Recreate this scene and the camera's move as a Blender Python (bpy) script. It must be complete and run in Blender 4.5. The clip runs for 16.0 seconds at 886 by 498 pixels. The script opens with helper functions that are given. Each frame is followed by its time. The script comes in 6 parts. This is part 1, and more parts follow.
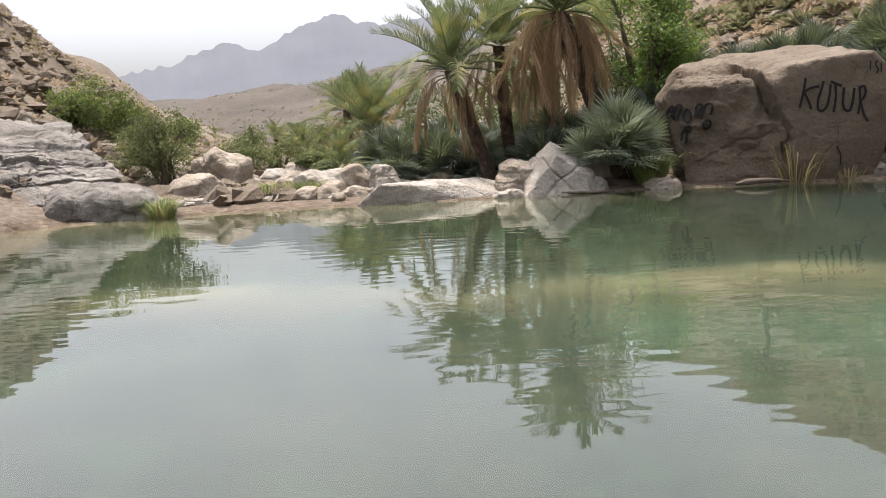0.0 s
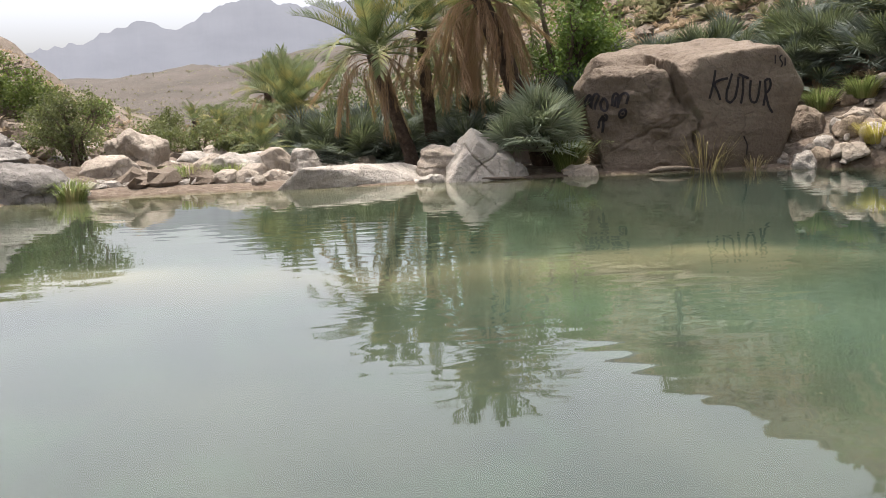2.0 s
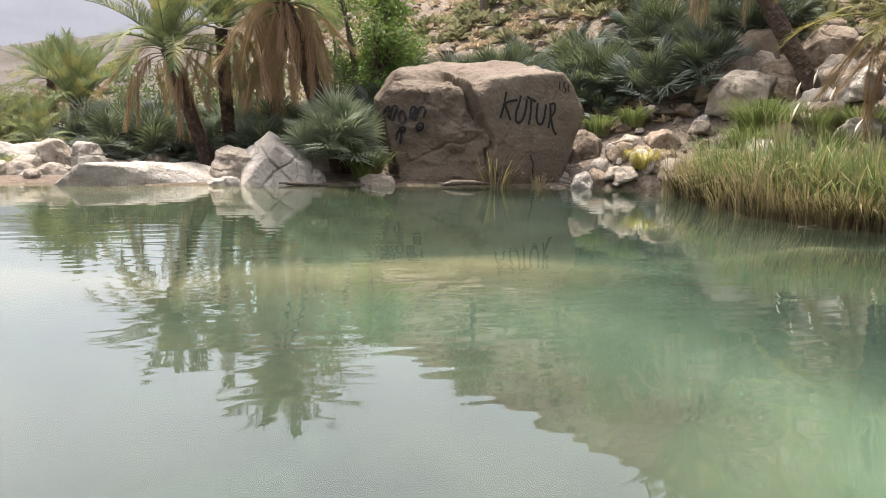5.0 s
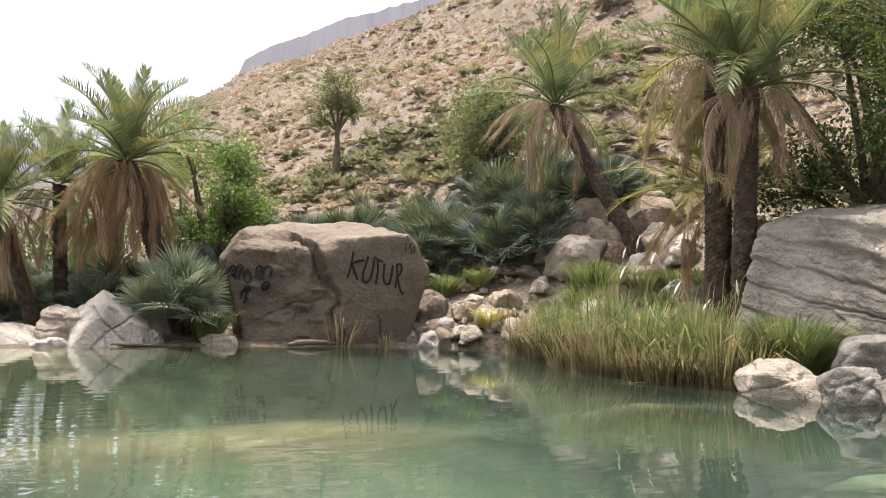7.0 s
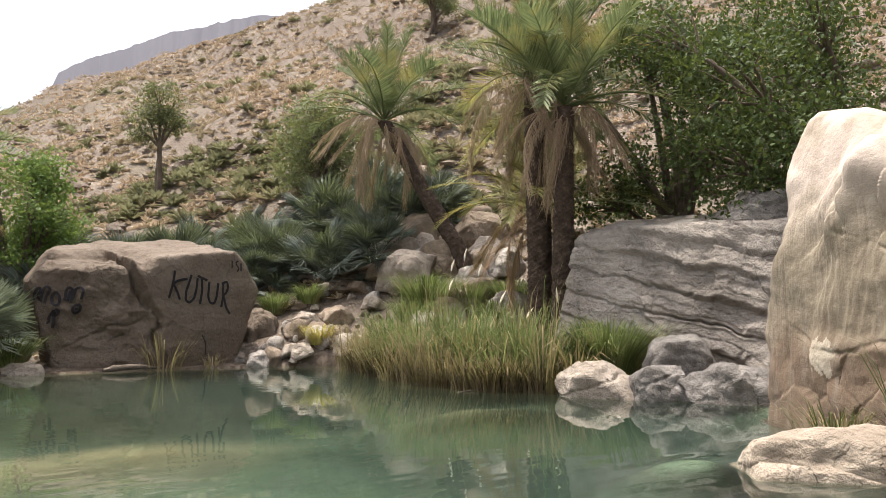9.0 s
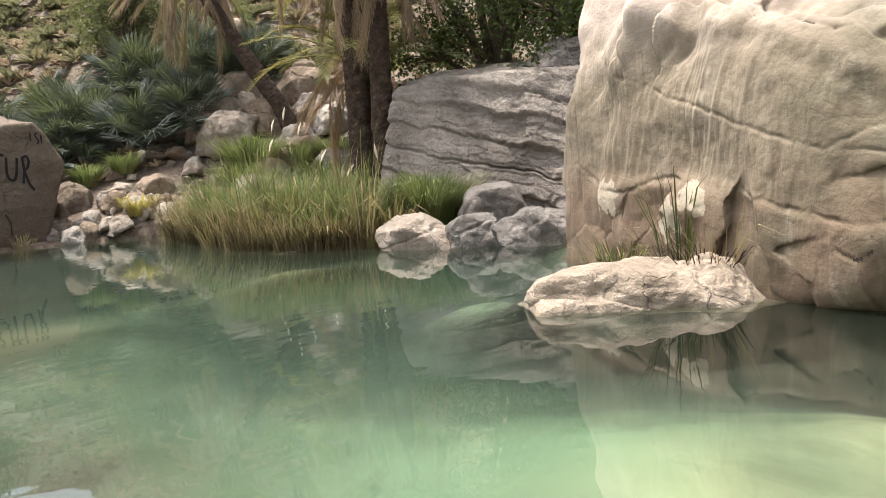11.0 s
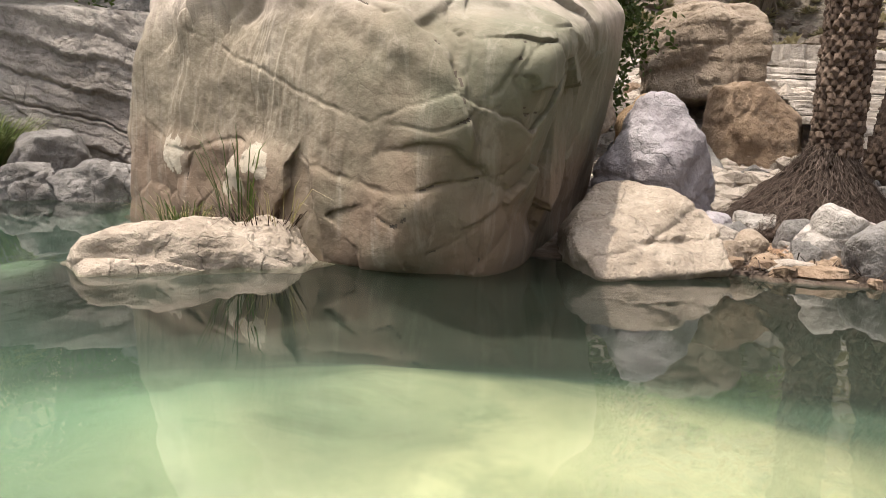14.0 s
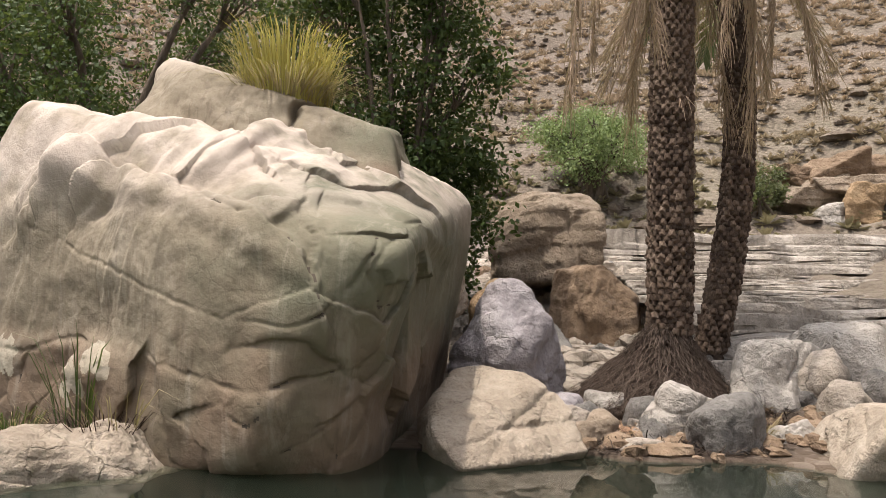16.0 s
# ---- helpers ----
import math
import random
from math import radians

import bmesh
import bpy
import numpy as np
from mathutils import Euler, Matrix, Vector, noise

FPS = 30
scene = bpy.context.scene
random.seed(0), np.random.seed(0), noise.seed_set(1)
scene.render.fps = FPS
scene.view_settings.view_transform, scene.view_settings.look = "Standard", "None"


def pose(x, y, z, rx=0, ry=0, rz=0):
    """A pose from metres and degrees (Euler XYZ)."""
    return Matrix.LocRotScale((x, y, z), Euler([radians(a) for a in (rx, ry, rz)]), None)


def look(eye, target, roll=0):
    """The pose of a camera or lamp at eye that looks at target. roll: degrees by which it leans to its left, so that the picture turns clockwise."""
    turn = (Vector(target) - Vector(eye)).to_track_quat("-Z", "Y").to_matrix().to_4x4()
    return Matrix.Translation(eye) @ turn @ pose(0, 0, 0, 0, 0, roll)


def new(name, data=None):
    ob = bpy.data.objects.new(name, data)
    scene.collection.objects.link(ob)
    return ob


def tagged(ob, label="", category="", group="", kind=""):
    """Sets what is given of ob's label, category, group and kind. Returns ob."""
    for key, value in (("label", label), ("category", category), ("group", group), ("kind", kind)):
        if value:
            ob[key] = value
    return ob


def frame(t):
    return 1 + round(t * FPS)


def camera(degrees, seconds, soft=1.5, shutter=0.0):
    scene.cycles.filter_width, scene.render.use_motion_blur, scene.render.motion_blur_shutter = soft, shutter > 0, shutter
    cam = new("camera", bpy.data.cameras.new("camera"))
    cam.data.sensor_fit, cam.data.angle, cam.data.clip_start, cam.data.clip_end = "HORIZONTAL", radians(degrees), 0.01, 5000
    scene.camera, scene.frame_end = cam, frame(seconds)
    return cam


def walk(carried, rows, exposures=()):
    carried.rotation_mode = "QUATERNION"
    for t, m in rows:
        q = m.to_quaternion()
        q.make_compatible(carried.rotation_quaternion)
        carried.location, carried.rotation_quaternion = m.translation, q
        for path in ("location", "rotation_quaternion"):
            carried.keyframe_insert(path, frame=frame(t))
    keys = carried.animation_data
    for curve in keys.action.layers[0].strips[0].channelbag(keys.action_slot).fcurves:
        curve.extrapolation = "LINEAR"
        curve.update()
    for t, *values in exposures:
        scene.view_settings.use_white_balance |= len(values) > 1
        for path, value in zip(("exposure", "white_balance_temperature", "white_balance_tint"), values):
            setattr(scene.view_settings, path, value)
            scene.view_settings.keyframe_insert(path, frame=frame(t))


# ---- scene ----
cam = camera(57.36, 16.0, soft=0.8)
ROWS = [
    (0, 0.000, 0.000, 1.495, -0.00, -7.88, 3.05),
    (0.5, 0.004, 0.034, 1.496, -0.03, -6.54, 2.77),
    (1, 0.015, -0.022, 1.481, -0.71, -6.87, 2.64),
    (1.5, 0.030, -0.064, 1.466, -2.46, -8.06, 2.33),
    (2, 0.047, -0.109, 1.473, -5.31, -9.10, 2.13),
    (2.5, 0.113, -0.178, 1.487, -9.28, -10.09, 1.89),
    (3, 0.127, -0.290, 1.499, -12.91, -11.20, 1.92),
    (3.2, 0.117, -0.302, 1.498, -13.82, -11.43, 1.84),
    (5.3, 0.308, -0.269, 1.512, -19.69, -7.30, -2.20),
    (5.5, 0.338, -0.278, 1.536, -20.55, -6.13, -2.51),
    (6, 0.388, -0.287, 1.521, -22.75, -3.27, -2.64),
    (6.5, 0.440, -0.338, 1.542, -25.61, -0.40, -2.35),
    (7, 0.508, -0.353, 1.555, -28.59, 2.73, -1.92),
    (7.5, 0.553, -0.336, 1.569, -31.13, 5.06, -1.56),
    (8, 0.597, -0.346, 1.532, -34.01, 6.55, -1.38),
    (8.5, 0.637, -0.362, 1.495, -37.45, 6.33, -0.76),
    (9, 0.691, -0.373, 1.439, -40.03, 4.33, -0.17),
    (9.2, 0.706, -0.379, 1.420, -41.15, 2.96, 0.05),
    (11.3, 1.102, -0.800, 1.500, -52.08, -6.84, 3.30),
    (11.5, 1.127, -0.803, 1.497, -53.26, -6.68, 3.00),
    (12, 1.154, -0.853, 1.498, -57.78, -6.43, 2.10),
    (12.5, 1.178, -0.902, 1.487, -62.36, -6.56, 0.79),
    (13, 1.201, -0.949, 1.472, -67.42, -6.87, -0.70),
    (13.5, 1.217, -1.007, 1.463, -72.83, -7.63, -1.65),
    (14, 1.251, -1.077, 1.448, -78.27, -9.07, -2.39),
    (14.5, 1.263, -1.125, 1.458, -82.47, -9.83, -2.57),
    (15, 1.264, -1.152, 1.509, -84.96, -6.40, -1.94),
    (15.5, 1.262, -1.144, 1.552, -86.77, -0.94, -1.46),
    (16, 1.217, -1.128, 1.591, -88.11, 3.70, -1.02),
]
EXPOSURES = [(0.0, 0.78), (3.0, 0.92), (5.5, 1.2), (6.5, 1.25), (7.5, 1.0), (8.5, 0.88), (9.2, 0.9), (12.5, 0.98), (14.0, 0.78), (14.5, 0.7), (16.0, 0.45)]
walk(cam, [(t, pose(x, y, z, 90 + pitch, roll, yaw)) for t, x, y, z, yaw, pitch, roll in ROWS], EXPOSURES)

# ---- light ----
SUN_TO = Vector((-0.11, 0.26, 0.96)).normalized()
world = bpy.data.worlds.new("sky")
scene.world = world
world.use_nodes = True
_wn = world.node_tree.nodes
_sky = _wn.new("ShaderNodeTexSky")
_sky.sky_type = "NISHITA"
_sky.sun_disc = False
_sky.sun_elevation = math.asin(SUN_TO.z)
_sky.sun_rotation = math.atan2(SUN_TO.x, SUN_TO.y)
_sky.air_density, _sky.dust_density, _sky.ozone_density = 0.9, 7.0, 1.0
_wn["Background"].inputs["Strength"].default_value = 0.15
_pale = _wn.new("ShaderNodeHueSaturation")
_pale.inputs["Saturation"].default_value, _pale.inputs["Value"].default_value = 0.4, 1.3
world.node_tree.links.new(_sky.outputs[0], _pale.inputs["Color"])
world.node_tree.links.new(_pale.outputs[0], _wn["Background"].inputs["Color"])
sun_data = bpy.data.lights.new("sun", "SUN")
sun_data.energy, sun_data.angle, sun_data.color = 3.5, radians(1.0), (1.0, 0.91, 0.78)
sun = new("sun", sun_data)
sun.matrix_world = look(SUN_TO * 50, (0, 0, 0))
scene.view_settings.use_white_balance = True
scene.view_settings.white_balance_temperature, scene.view_settings.white_balance_tint = 6350, 13

# ---- small tools ----
def vnoise(p, seed=0):
    """Smooth value noise in -1..1 at rows of points."""
    i = np.floor(p).astype(np.int64)
    f = p - i
    f = f * f * (3 - 2 * f)
    out = 0
    for dx in (0, 1):
        for dy in (0, 1):
            for dz in (0, 1):
                h = (i[:, 0] + dx) * 374761393 + (i[:, 1] + dy) * 668265263 + (i[:, 2] + dz) * 2147483647 + seed * 974634777
                h = (h ^ (h >> 13)) * 1274126177 & 0xFFFFFFFF
                h = ((h ^ (h >> 16)) & 0xFFFF) / 32767.5 - 1
                w = (f[:, 0] if dx else 1 - f[:, 0]) * (f[:, 1] if dy else 1 - f[:, 1]) * (f[:, 2] if dz else 1 - f[:, 2])
                out = out + w * h
    return out


def fbm(p, octaves=4, seed=0, gain=0.5):
    out, a, q = 0, 1.0, np.array(p, float)
    for k in range(octaves):
        out = out + a * vnoise(q, seed + k)
        a *= gain
        q = q * 2.03 + 11.7
    return out


def ridged(p, octaves=3, seed=0):
    out, a, q = 0, 1.0, np.array(p, float)
    for k in range(octaves):
        out = out + a * (1 - 2 * np.abs(vnoise(q, seed + k)))
        a *= 0.5
        q = q * 2.1 + 5.3
    return out


def smooth(a, b, x):
    t = np.clip((x - a) / (b - a), 0, 1)
    return t * t * (3 - 2 * t)


def mesh_from(name, verts, faces, mats, shade=True, slots=None):
    me = bpy.data.meshes.new(name)
    verts, faces = np.asarray(verts, float), [tuple(f) for f in faces] if not isinstance(faces, np.ndarray) else faces
    if isinstance(faces, np.ndarray):
        k = faces.shape[1]
        me.vertices.add(len(verts))
        me.vertices.foreach_set("co", verts.ravel())
        me.loops.add(faces.size)
        me.loops.foreach_set("vertex_index", faces.ravel().astype(np.int32))
        me.polygons.add(len(faces))
        me.polygons.foreach_set("loop_start", np.arange(0, faces.size, k, dtype=np.int32))
        me.update(calc_edges=True)
    else:
        me.from_pydata(verts.tolist(), [], faces)
    for m in (mats if isinstance(mats, (list, tuple)) else [mats]):
        me.materials.append(m)
    if slots is not None:
        me.polygons.foreach_set("material_index", np.asarray(slots, dtype=np.int32))
    me.polygons.foreach_set("use_smooth", np.full(len(me.polygons), shade))
    me.validate()
    me.update()
    return me


def thing(name, label, category, group="", kind="", at=(0, 0, 0), data=None):
    ob = new(name, data)
    ob.location = at
    return tagged(ob, label, category, group, kind)


def part(name, data, parent, m=None, label=""):
    ob = new(name, data)
    ob.parent = parent
    if m is not None:
        ob.matrix_basis = m
    return tagged(ob, label)


def tube_arrays(path, radii, sides=8, cap=True):
    """Vertices and faces of a tapered tube along a path."""
    path = [Vector(p) for p in path]
    verts, faces = [], []
    for i, p in enumerate(path):
        d = (path[min(i + 1, len(path) - 1)] - path[max(i - 1, 0)]).normalized()
        u = d.cross(Vector((0.31, 0.95, 0.05))).normalized()
        w = d.cross(u)
        for k in range(sides):
            a = 2 * math.pi * k / sides
            verts.append(p + radii[i] * (math.cos(a) * u + math.sin(a) * w))
    for i in range(len(path) - 1):
        for k in range(sides):
            a, b = i * sides + k, i * sides + (k + 1) % sides
            faces.append((a, b, b + sides, a + sides))
    if cap:
        faces.append(tuple(range(len(verts) - sides, len(verts))))
    return [tuple(v) for v in verts], faces


# ---- materials ----
class Nodes:
    """A short way to wire a node material."""

    def __init__(self, name):
        self.mat = bpy.data.materials.new(name)
        self.mat.use_nodes = True
        self.tree = self.mat.node_tree
        self.bsdf = self.tree.nodes["Principled BSDF"]
        self.coord = self.tree.nodes.new("ShaderNodeTexCoord").outputs["Object"]

    def node(self, kind, **values):
        n = self.tree.nodes.new(kind)
        for key, value in values.items():
            n.inputs[key.replace("_", " ")].default_value = value
        return n

    def link(self, a, b):
        self.tree.links.new(a, b)
        return b

    def scaled(self, v):
        m = self.node("ShaderNodeMapping")
        m.inputs["Scale"].default_value = v
        self.link(self.coord, m.inputs["Vector"])
        return m.outputs[0]

    def noise(self, scale, detail=5.0, rough=0.6, stretch=None, distortion=0.0):
        n = self.node("ShaderNodeTexNoise", Scale=scale, Detail=detail, Roughness=rough, Distortion=distortion)
        self.link(self.scaled(stretch) if stretch else self.coord, n.inputs["Vector"])
        return n.outputs["Fac"]

    def ramp(self, fac, *stops):
        n = self.node("ShaderNodeValToRGB")
        e = n.color_ramp.elements
        while len(e) < len(stops):
            e.new(0.5)
        for k, (pos, col) in enumerate(stops):
            e[k].position = pos
            e[k].color = (*col, 1) if len(col) == 3 else col
        self.link(fac, n.inputs[0])
        return n.outputs["Color"]

    def mask(self, fac, lo, hi):
        n = self.node("ShaderNodeMapRange")
        n.inputs["From Min"].default_value, n.inputs["From Max"].default_value = lo, hi
        self.link(fac, n.inputs["Value"])
        return n.outputs[0]

    def mix(self, fac, a, b, how="MIX"):
        n = self.node("ShaderNodeMix")
        n.data_type, n.blend_type = "RGBA", how
        for sock, v in ((n.inputs[0], fac), (n.inputs[6], a), (n.inputs[7], b)):
            if isinstance(v, (int, float)):
                sock.default_value = v
            elif isinstance(v, tuple):
                sock.default_value = (*v, 1)
            else:
                self.link(v, sock)
        return n.outputs[2]

    def math(self, op, a, b=0.0):
        n = self.node("ShaderNodeMath")
        n.operation = op
        for sock, v in ((n.inputs[0], a), (n.inputs[1], b)):
            if isinstance(v, (int, float)):
                sock.default_value = v
            else:
                self.link(v, sock)
        return n.outputs[0]

    def bump(self, height, strength, distance, after=None):
        n = self.node("ShaderNodeBump", Strength=strength, Distance=distance)
        self.link(height, n.inputs["Height"])
        if after is not None:
            self.link(after, n.inputs["Normal"])
        return n.outputs[0]

    def done(self, color, rough=0.9, normal=None, spec=0.3):
        for sock, v in ((self.bsdf.inputs["Base Color"], color), (self.bsdf.inputs["Roughness"], rough)):
            if isinstance(v, tuple):
                sock.default_value = (*v, 1)
            elif isinstance(v, (int, float)):
                sock.default_value = v
            else:
                self.link(v, sock)
        self.bsdf.inputs["Specular IOR Level"].default_value = spec
        if normal is not None:
            self.link(normal, self.bsdf.inputs["Normal"])
        return self.mat


def rock_material(name, dark, mid, light, stain=(0.10, 0.085, 0.07), stain_amount=0.5, patch=0.9, streak=0.0, tint=None, fine=1.0, joints=0.28):
    n = Nodes(name)
    big = n.noise(patch, 4, 0.55, distortion=0.6)
    small = n.noise(9.0, 8, 0.7)
    base = n.ramp(n.math("ADD", n.math("MULTIPLY", big, 0.65), n.math("MULTIPLY", small, 0.35)), (0.34, dark), (0.5, mid), (0.66, light))
    spots = n.mask(n.noise(3.1, 9, 0.72, distortion=1.0), 0.56, 0.72)
    col = n.mix(n.math("MULTIPLY", spots, stain_amount), base, stain)
    if tint is not None:
        sep = n.node("ShaderNodeSeparateXYZ")
        n.link(n.coord, sep.inputs[0])
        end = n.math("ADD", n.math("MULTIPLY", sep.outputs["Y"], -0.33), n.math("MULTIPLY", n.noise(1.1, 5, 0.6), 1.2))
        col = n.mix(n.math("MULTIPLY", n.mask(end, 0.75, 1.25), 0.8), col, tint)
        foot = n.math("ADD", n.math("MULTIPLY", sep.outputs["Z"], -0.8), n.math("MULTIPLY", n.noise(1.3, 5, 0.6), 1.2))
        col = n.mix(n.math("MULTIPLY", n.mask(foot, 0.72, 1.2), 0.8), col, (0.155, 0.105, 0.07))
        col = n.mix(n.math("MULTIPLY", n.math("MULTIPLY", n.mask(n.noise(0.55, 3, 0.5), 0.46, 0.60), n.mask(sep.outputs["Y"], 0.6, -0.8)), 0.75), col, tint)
    relief = n.math("ADD", n.math("MULTIPLY", n.noise(11.0, 7, 0.62), 1.0), n.math("MULTIPLY", n.noise(45.0, 3, 0.5), 0.15))
    # hairline joints, broken and crooked
    bent = n.node("ShaderNodeMix")
    bent.data_type, bent.blend_type = "RGBA", "LINEAR_LIGHT"
    bent.inputs[0].default_value = 0.22
    wob = n.node("ShaderNodeTexNoise", Scale=2.2, Detail=5.0, Roughness=0.6)
    n.link(n.coord, wob.inputs["Vector"])
    n.link(n.coord, bent.inputs[6])
    n.link(wob.outputs["Color"], bent.inputs[7])
    net = n.node("ShaderNodeTexVoronoi", Scale=1.7)
    net.feature = "DISTANCE_TO_EDGE"
    n.link(bent.outputs[2], net.inputs["Vector"])
    joint = n.math("MULTIPLY", n.mask(net.outputs["Distance"], 0.020, 0.003), n.mask(n.noise(1.0, 3, 0.5), 0.44, 0.58))
    col = n.mix(n.math("MULTIPLY", joint, joints), col, tuple(v * 0.3 for v in dark))
    relief = n.math("ADD", relief, n.math("MULTIPLY", joint, -1.4 * joints))
    if streak:
        # fine solution flutes running down the face, fading towards the broken end
        leaning = n.node("ShaderNodeMapping")
        leaning.inputs["Rotation"].default_value = (0.20, 0.12, 0.0)
        leaning.inputs["Scale"].default_value = (5.0, 5.0, 0.22)
        n.link(n.coord, leaning.inputs["Vector"])
        fine_lines = n.node("ShaderNodeTexNoise", Scale=2.6, Detail=3.0, Roughness=0.6, Distortion=0.25)
        n.link(leaning.outputs[0], fine_lines.inputs["Vector"])
        lines = fine_lines.outputs["Fac"]
        where = n.math("MULTIPLY", n.mask(n.noise(0.6, 3, 0.5), 0.36, 0.56), n.mask(sep.outputs["Y"], -1.7, -0.6))
        wash = n.noise(1.4, 5, 0.65, stretch=(3.0, 3.0, 0.5), distortion=0.5)
        col = n.mix(n.math("MULTIPLY", n.mask(wash, 0.50, 0.68), 0.28), col, (0.155, 0.125, 0.09))
        col = n.mix(n.math("MULTIPLY", n.mask(wash, 0.46, 0.32), 0.22), col, (0.40, 0.355, 0.295))
        col = n.mix(n.math("MULTIPLY", n.math("MULTIPLY", n.mask(lines, 0.51, 0.64), where), streak), col, (0.115, 0.088, 0.06))
        # paler and pinker towards the top, broken up by noise
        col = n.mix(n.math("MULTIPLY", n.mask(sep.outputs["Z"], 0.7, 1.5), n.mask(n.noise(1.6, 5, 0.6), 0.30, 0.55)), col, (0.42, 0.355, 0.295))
        relief = n.math("ADD", relief, n.math("MULTIPLY", n.math("MULTIPLY", lines, where), -1.0))
    nor = n.bump(relief, 0.9 * fine, 0.06, n.bump(n.noise(3.0, 6, 0.65), 0.7 * min(1.0, fine * 1.6), 0.14))
    return n.done(col, 0.88, nor, 0.25)


ROCK_PALE = rock_material("pale_limestone", (0.20, 0.17, 0.135), (0.31, 0.265, 0.215), (0.45, 0.40, 0.335))
ROCK_GREY = rock_material("grey_limestone", (0.10, 0.092, 0.083), (0.17, 0.157, 0.141), (0.27, 0.252, 0.227))
ROCK_BROWN = rock_material("brown_rock", (0.12, 0.08, 0.05), (0.20, 0.14, 0.09), (0.31, 0.23, 0.16))
ROCK_TAN = rock_material("tan_face_rock", (0.10, 0.076, 0.055), (0.145, 0.114, 0.085), (0.20, 0.165, 0.126), stain_amount=0.35, patch=0.5)
ROCK_FAWN = rock_material("fawn_rock", (0.15, 0.115, 0.08), (0.235, 0.185, 0.135), (0.34, 0.28, 0.21))
ROCK_ORANGE = rock_material("orange_tan_rock", (0.18, 0.12, 0.065), (0.29, 0.20, 0.115), (0.40, 0.30, 0.19))
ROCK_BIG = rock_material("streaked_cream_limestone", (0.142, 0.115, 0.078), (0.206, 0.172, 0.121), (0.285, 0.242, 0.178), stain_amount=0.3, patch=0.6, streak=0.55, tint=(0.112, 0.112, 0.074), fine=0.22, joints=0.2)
ROCK_CREAM = rock_material("cream_limestone", (0.21, 0.168, 0.123), (0.31, 0.257, 0.197), (0.42, 0.362, 0.288), stain_amount=0.45)
ROCK_LILAC = rock_material("lilac_grey_rock", (0.17, 0.15, 0.15), (0.27, 0.245, 0.245), (0.39, 0.36, 0.355))
ROCK_WHITE = rock_material("bleached_limestone", (0.23, 0.205, 0.175), (0.34, 0.31, 0.27), (0.46, 0.425, 0.38), stain_amount=0.45)

ROCK_SHELF = rock_material("weathered_shelf_limestone", (0.16, 0.142, 0.12), (0.255, 0.226, 0.194), (0.37, 0.335, 0.287), patch=0.8)
# dark crack cores: soil, with the grooves' own shade put into the colour
_n = Nodes("crack_dirt_shade")
CRACK_DIRT_SHADE = _n.done(_n.ramp(_n.noise(8, 5, 0.7), (0.3, (0.045, 0.037, 0.028)), (0.7, (0.10, 0.082, 0.063))), 0.95, None, 0.1)
_n = Nodes("white_calcite")
CALCITE = _n.done(_n.ramp(_n.noise(6, 6, 0.7), (0.3, (0.27, 0.23, 0.17)), (0.7, (0.39, 0.345, 0.265))), 0.85, _n.bump(_n.noise(9, 6, 0.6), 0.5, 0.05), 0.25)
ROCK_LEDGE = rock_material("thin_bedded_limestone", (0.17, 0.146, 0.12), (0.285, 0.252, 0.212), (0.41, 0.37, 0.32), patch=1.4)


def leaf_material(name, dark, light, dry=None, scale=1.2, through_light=0.35, gloss=0.2):
    n = Nodes(name)
    info = n.tree.nodes.new("ShaderNodeNewGeometry").outputs["Random Per Island"]
    obj = n.tree.nodes.new("ShaderNodeObjectInfo").outputs["Random"]
    col = n.mix(info, dark, light)
    col = n.mix(n.math("MULTIPLY", obj, 0.5), col, light)
    if dry is not None:
        col = n.mix(n.math("MULTIPLY", n.mask(n.noise(scale, 3, 0.5), 0.52, 0.68), 0.75), col, dry)
    n.done(col, 0.6 if gloss > 0.1 else 1.0, None, gloss)
    tr = n.node("ShaderNodeBsdfTranslucent")
    n.link(n.mix(0.35, col, (0.30, 0.36, 0.06)) if dry is None else col, tr.inputs["Color"])
    mx = n.node("ShaderNodeMixShader", Fac=through_light)
    n.link(n.bsdf.outputs[0], mx.inputs[1])
    n.link(tr.outputs[0], mx.inputs[2])
    n.link(mx.outputs[0], n.tree.nodes["Material Output"].inputs["Surface"])
    return n.mat


FROND_GREEN = leaf_material("date_frond_green", (0.06, 0.086, 0.036), (0.175, 0.21, 0.09), dry=(0.31, 0.28, 0.095), scale=0.9, through_light=0.38)
FROND_OLIVE = leaf_material("date_frond_olive", (0.12, 0.13, 0.045), (0.26, 0.25, 0.09), dry=(0.38, 0.30, 0.09), scale=0.9, through_light=0.4)
FROND_DEAD = leaf_material("date_frond_dead", (0.17, 0.098, 0.06), (0.39, 0.25, 0.165), through_light=0.36)
FROND_STRAW = leaf_material("date_frond_straw", (0.19, 0.128, 0.09), (0.41, 0.30, 0.215), through_light=0.36)
FAN_LEAF = leaf_material("fan_palm_leaf", (0.034, 0.048, 0.041), (0.125, 0.146, 0.124), through_light=0.22)
FAN_PALE = leaf_material("pale_fan_palm_leaf", (0.16, 0.195, 0.135), (0.38, 0.42, 0.32), through_light=0.35)
LEAF_TREE = leaf_material("broad_leaf_green", (0.015, 0.029, 0.01), (0.066, 0.098, 0.03), through_light=0.22)
LEAF_BRIGHT = leaf_material("bright_leaf_green", (0.05, 0.095, 0.022), (0.14, 0.215, 0.06))
LEAF_GREEN = leaf_material("bank_leaf_green", (0.045, 0.07, 0.02), (0.125, 0.165, 0.055))
LEAF_GREY = leaf_material("grey_green_leaf", (0.045, 0.056, 0.028), (0.13, 0.142, 0.074))
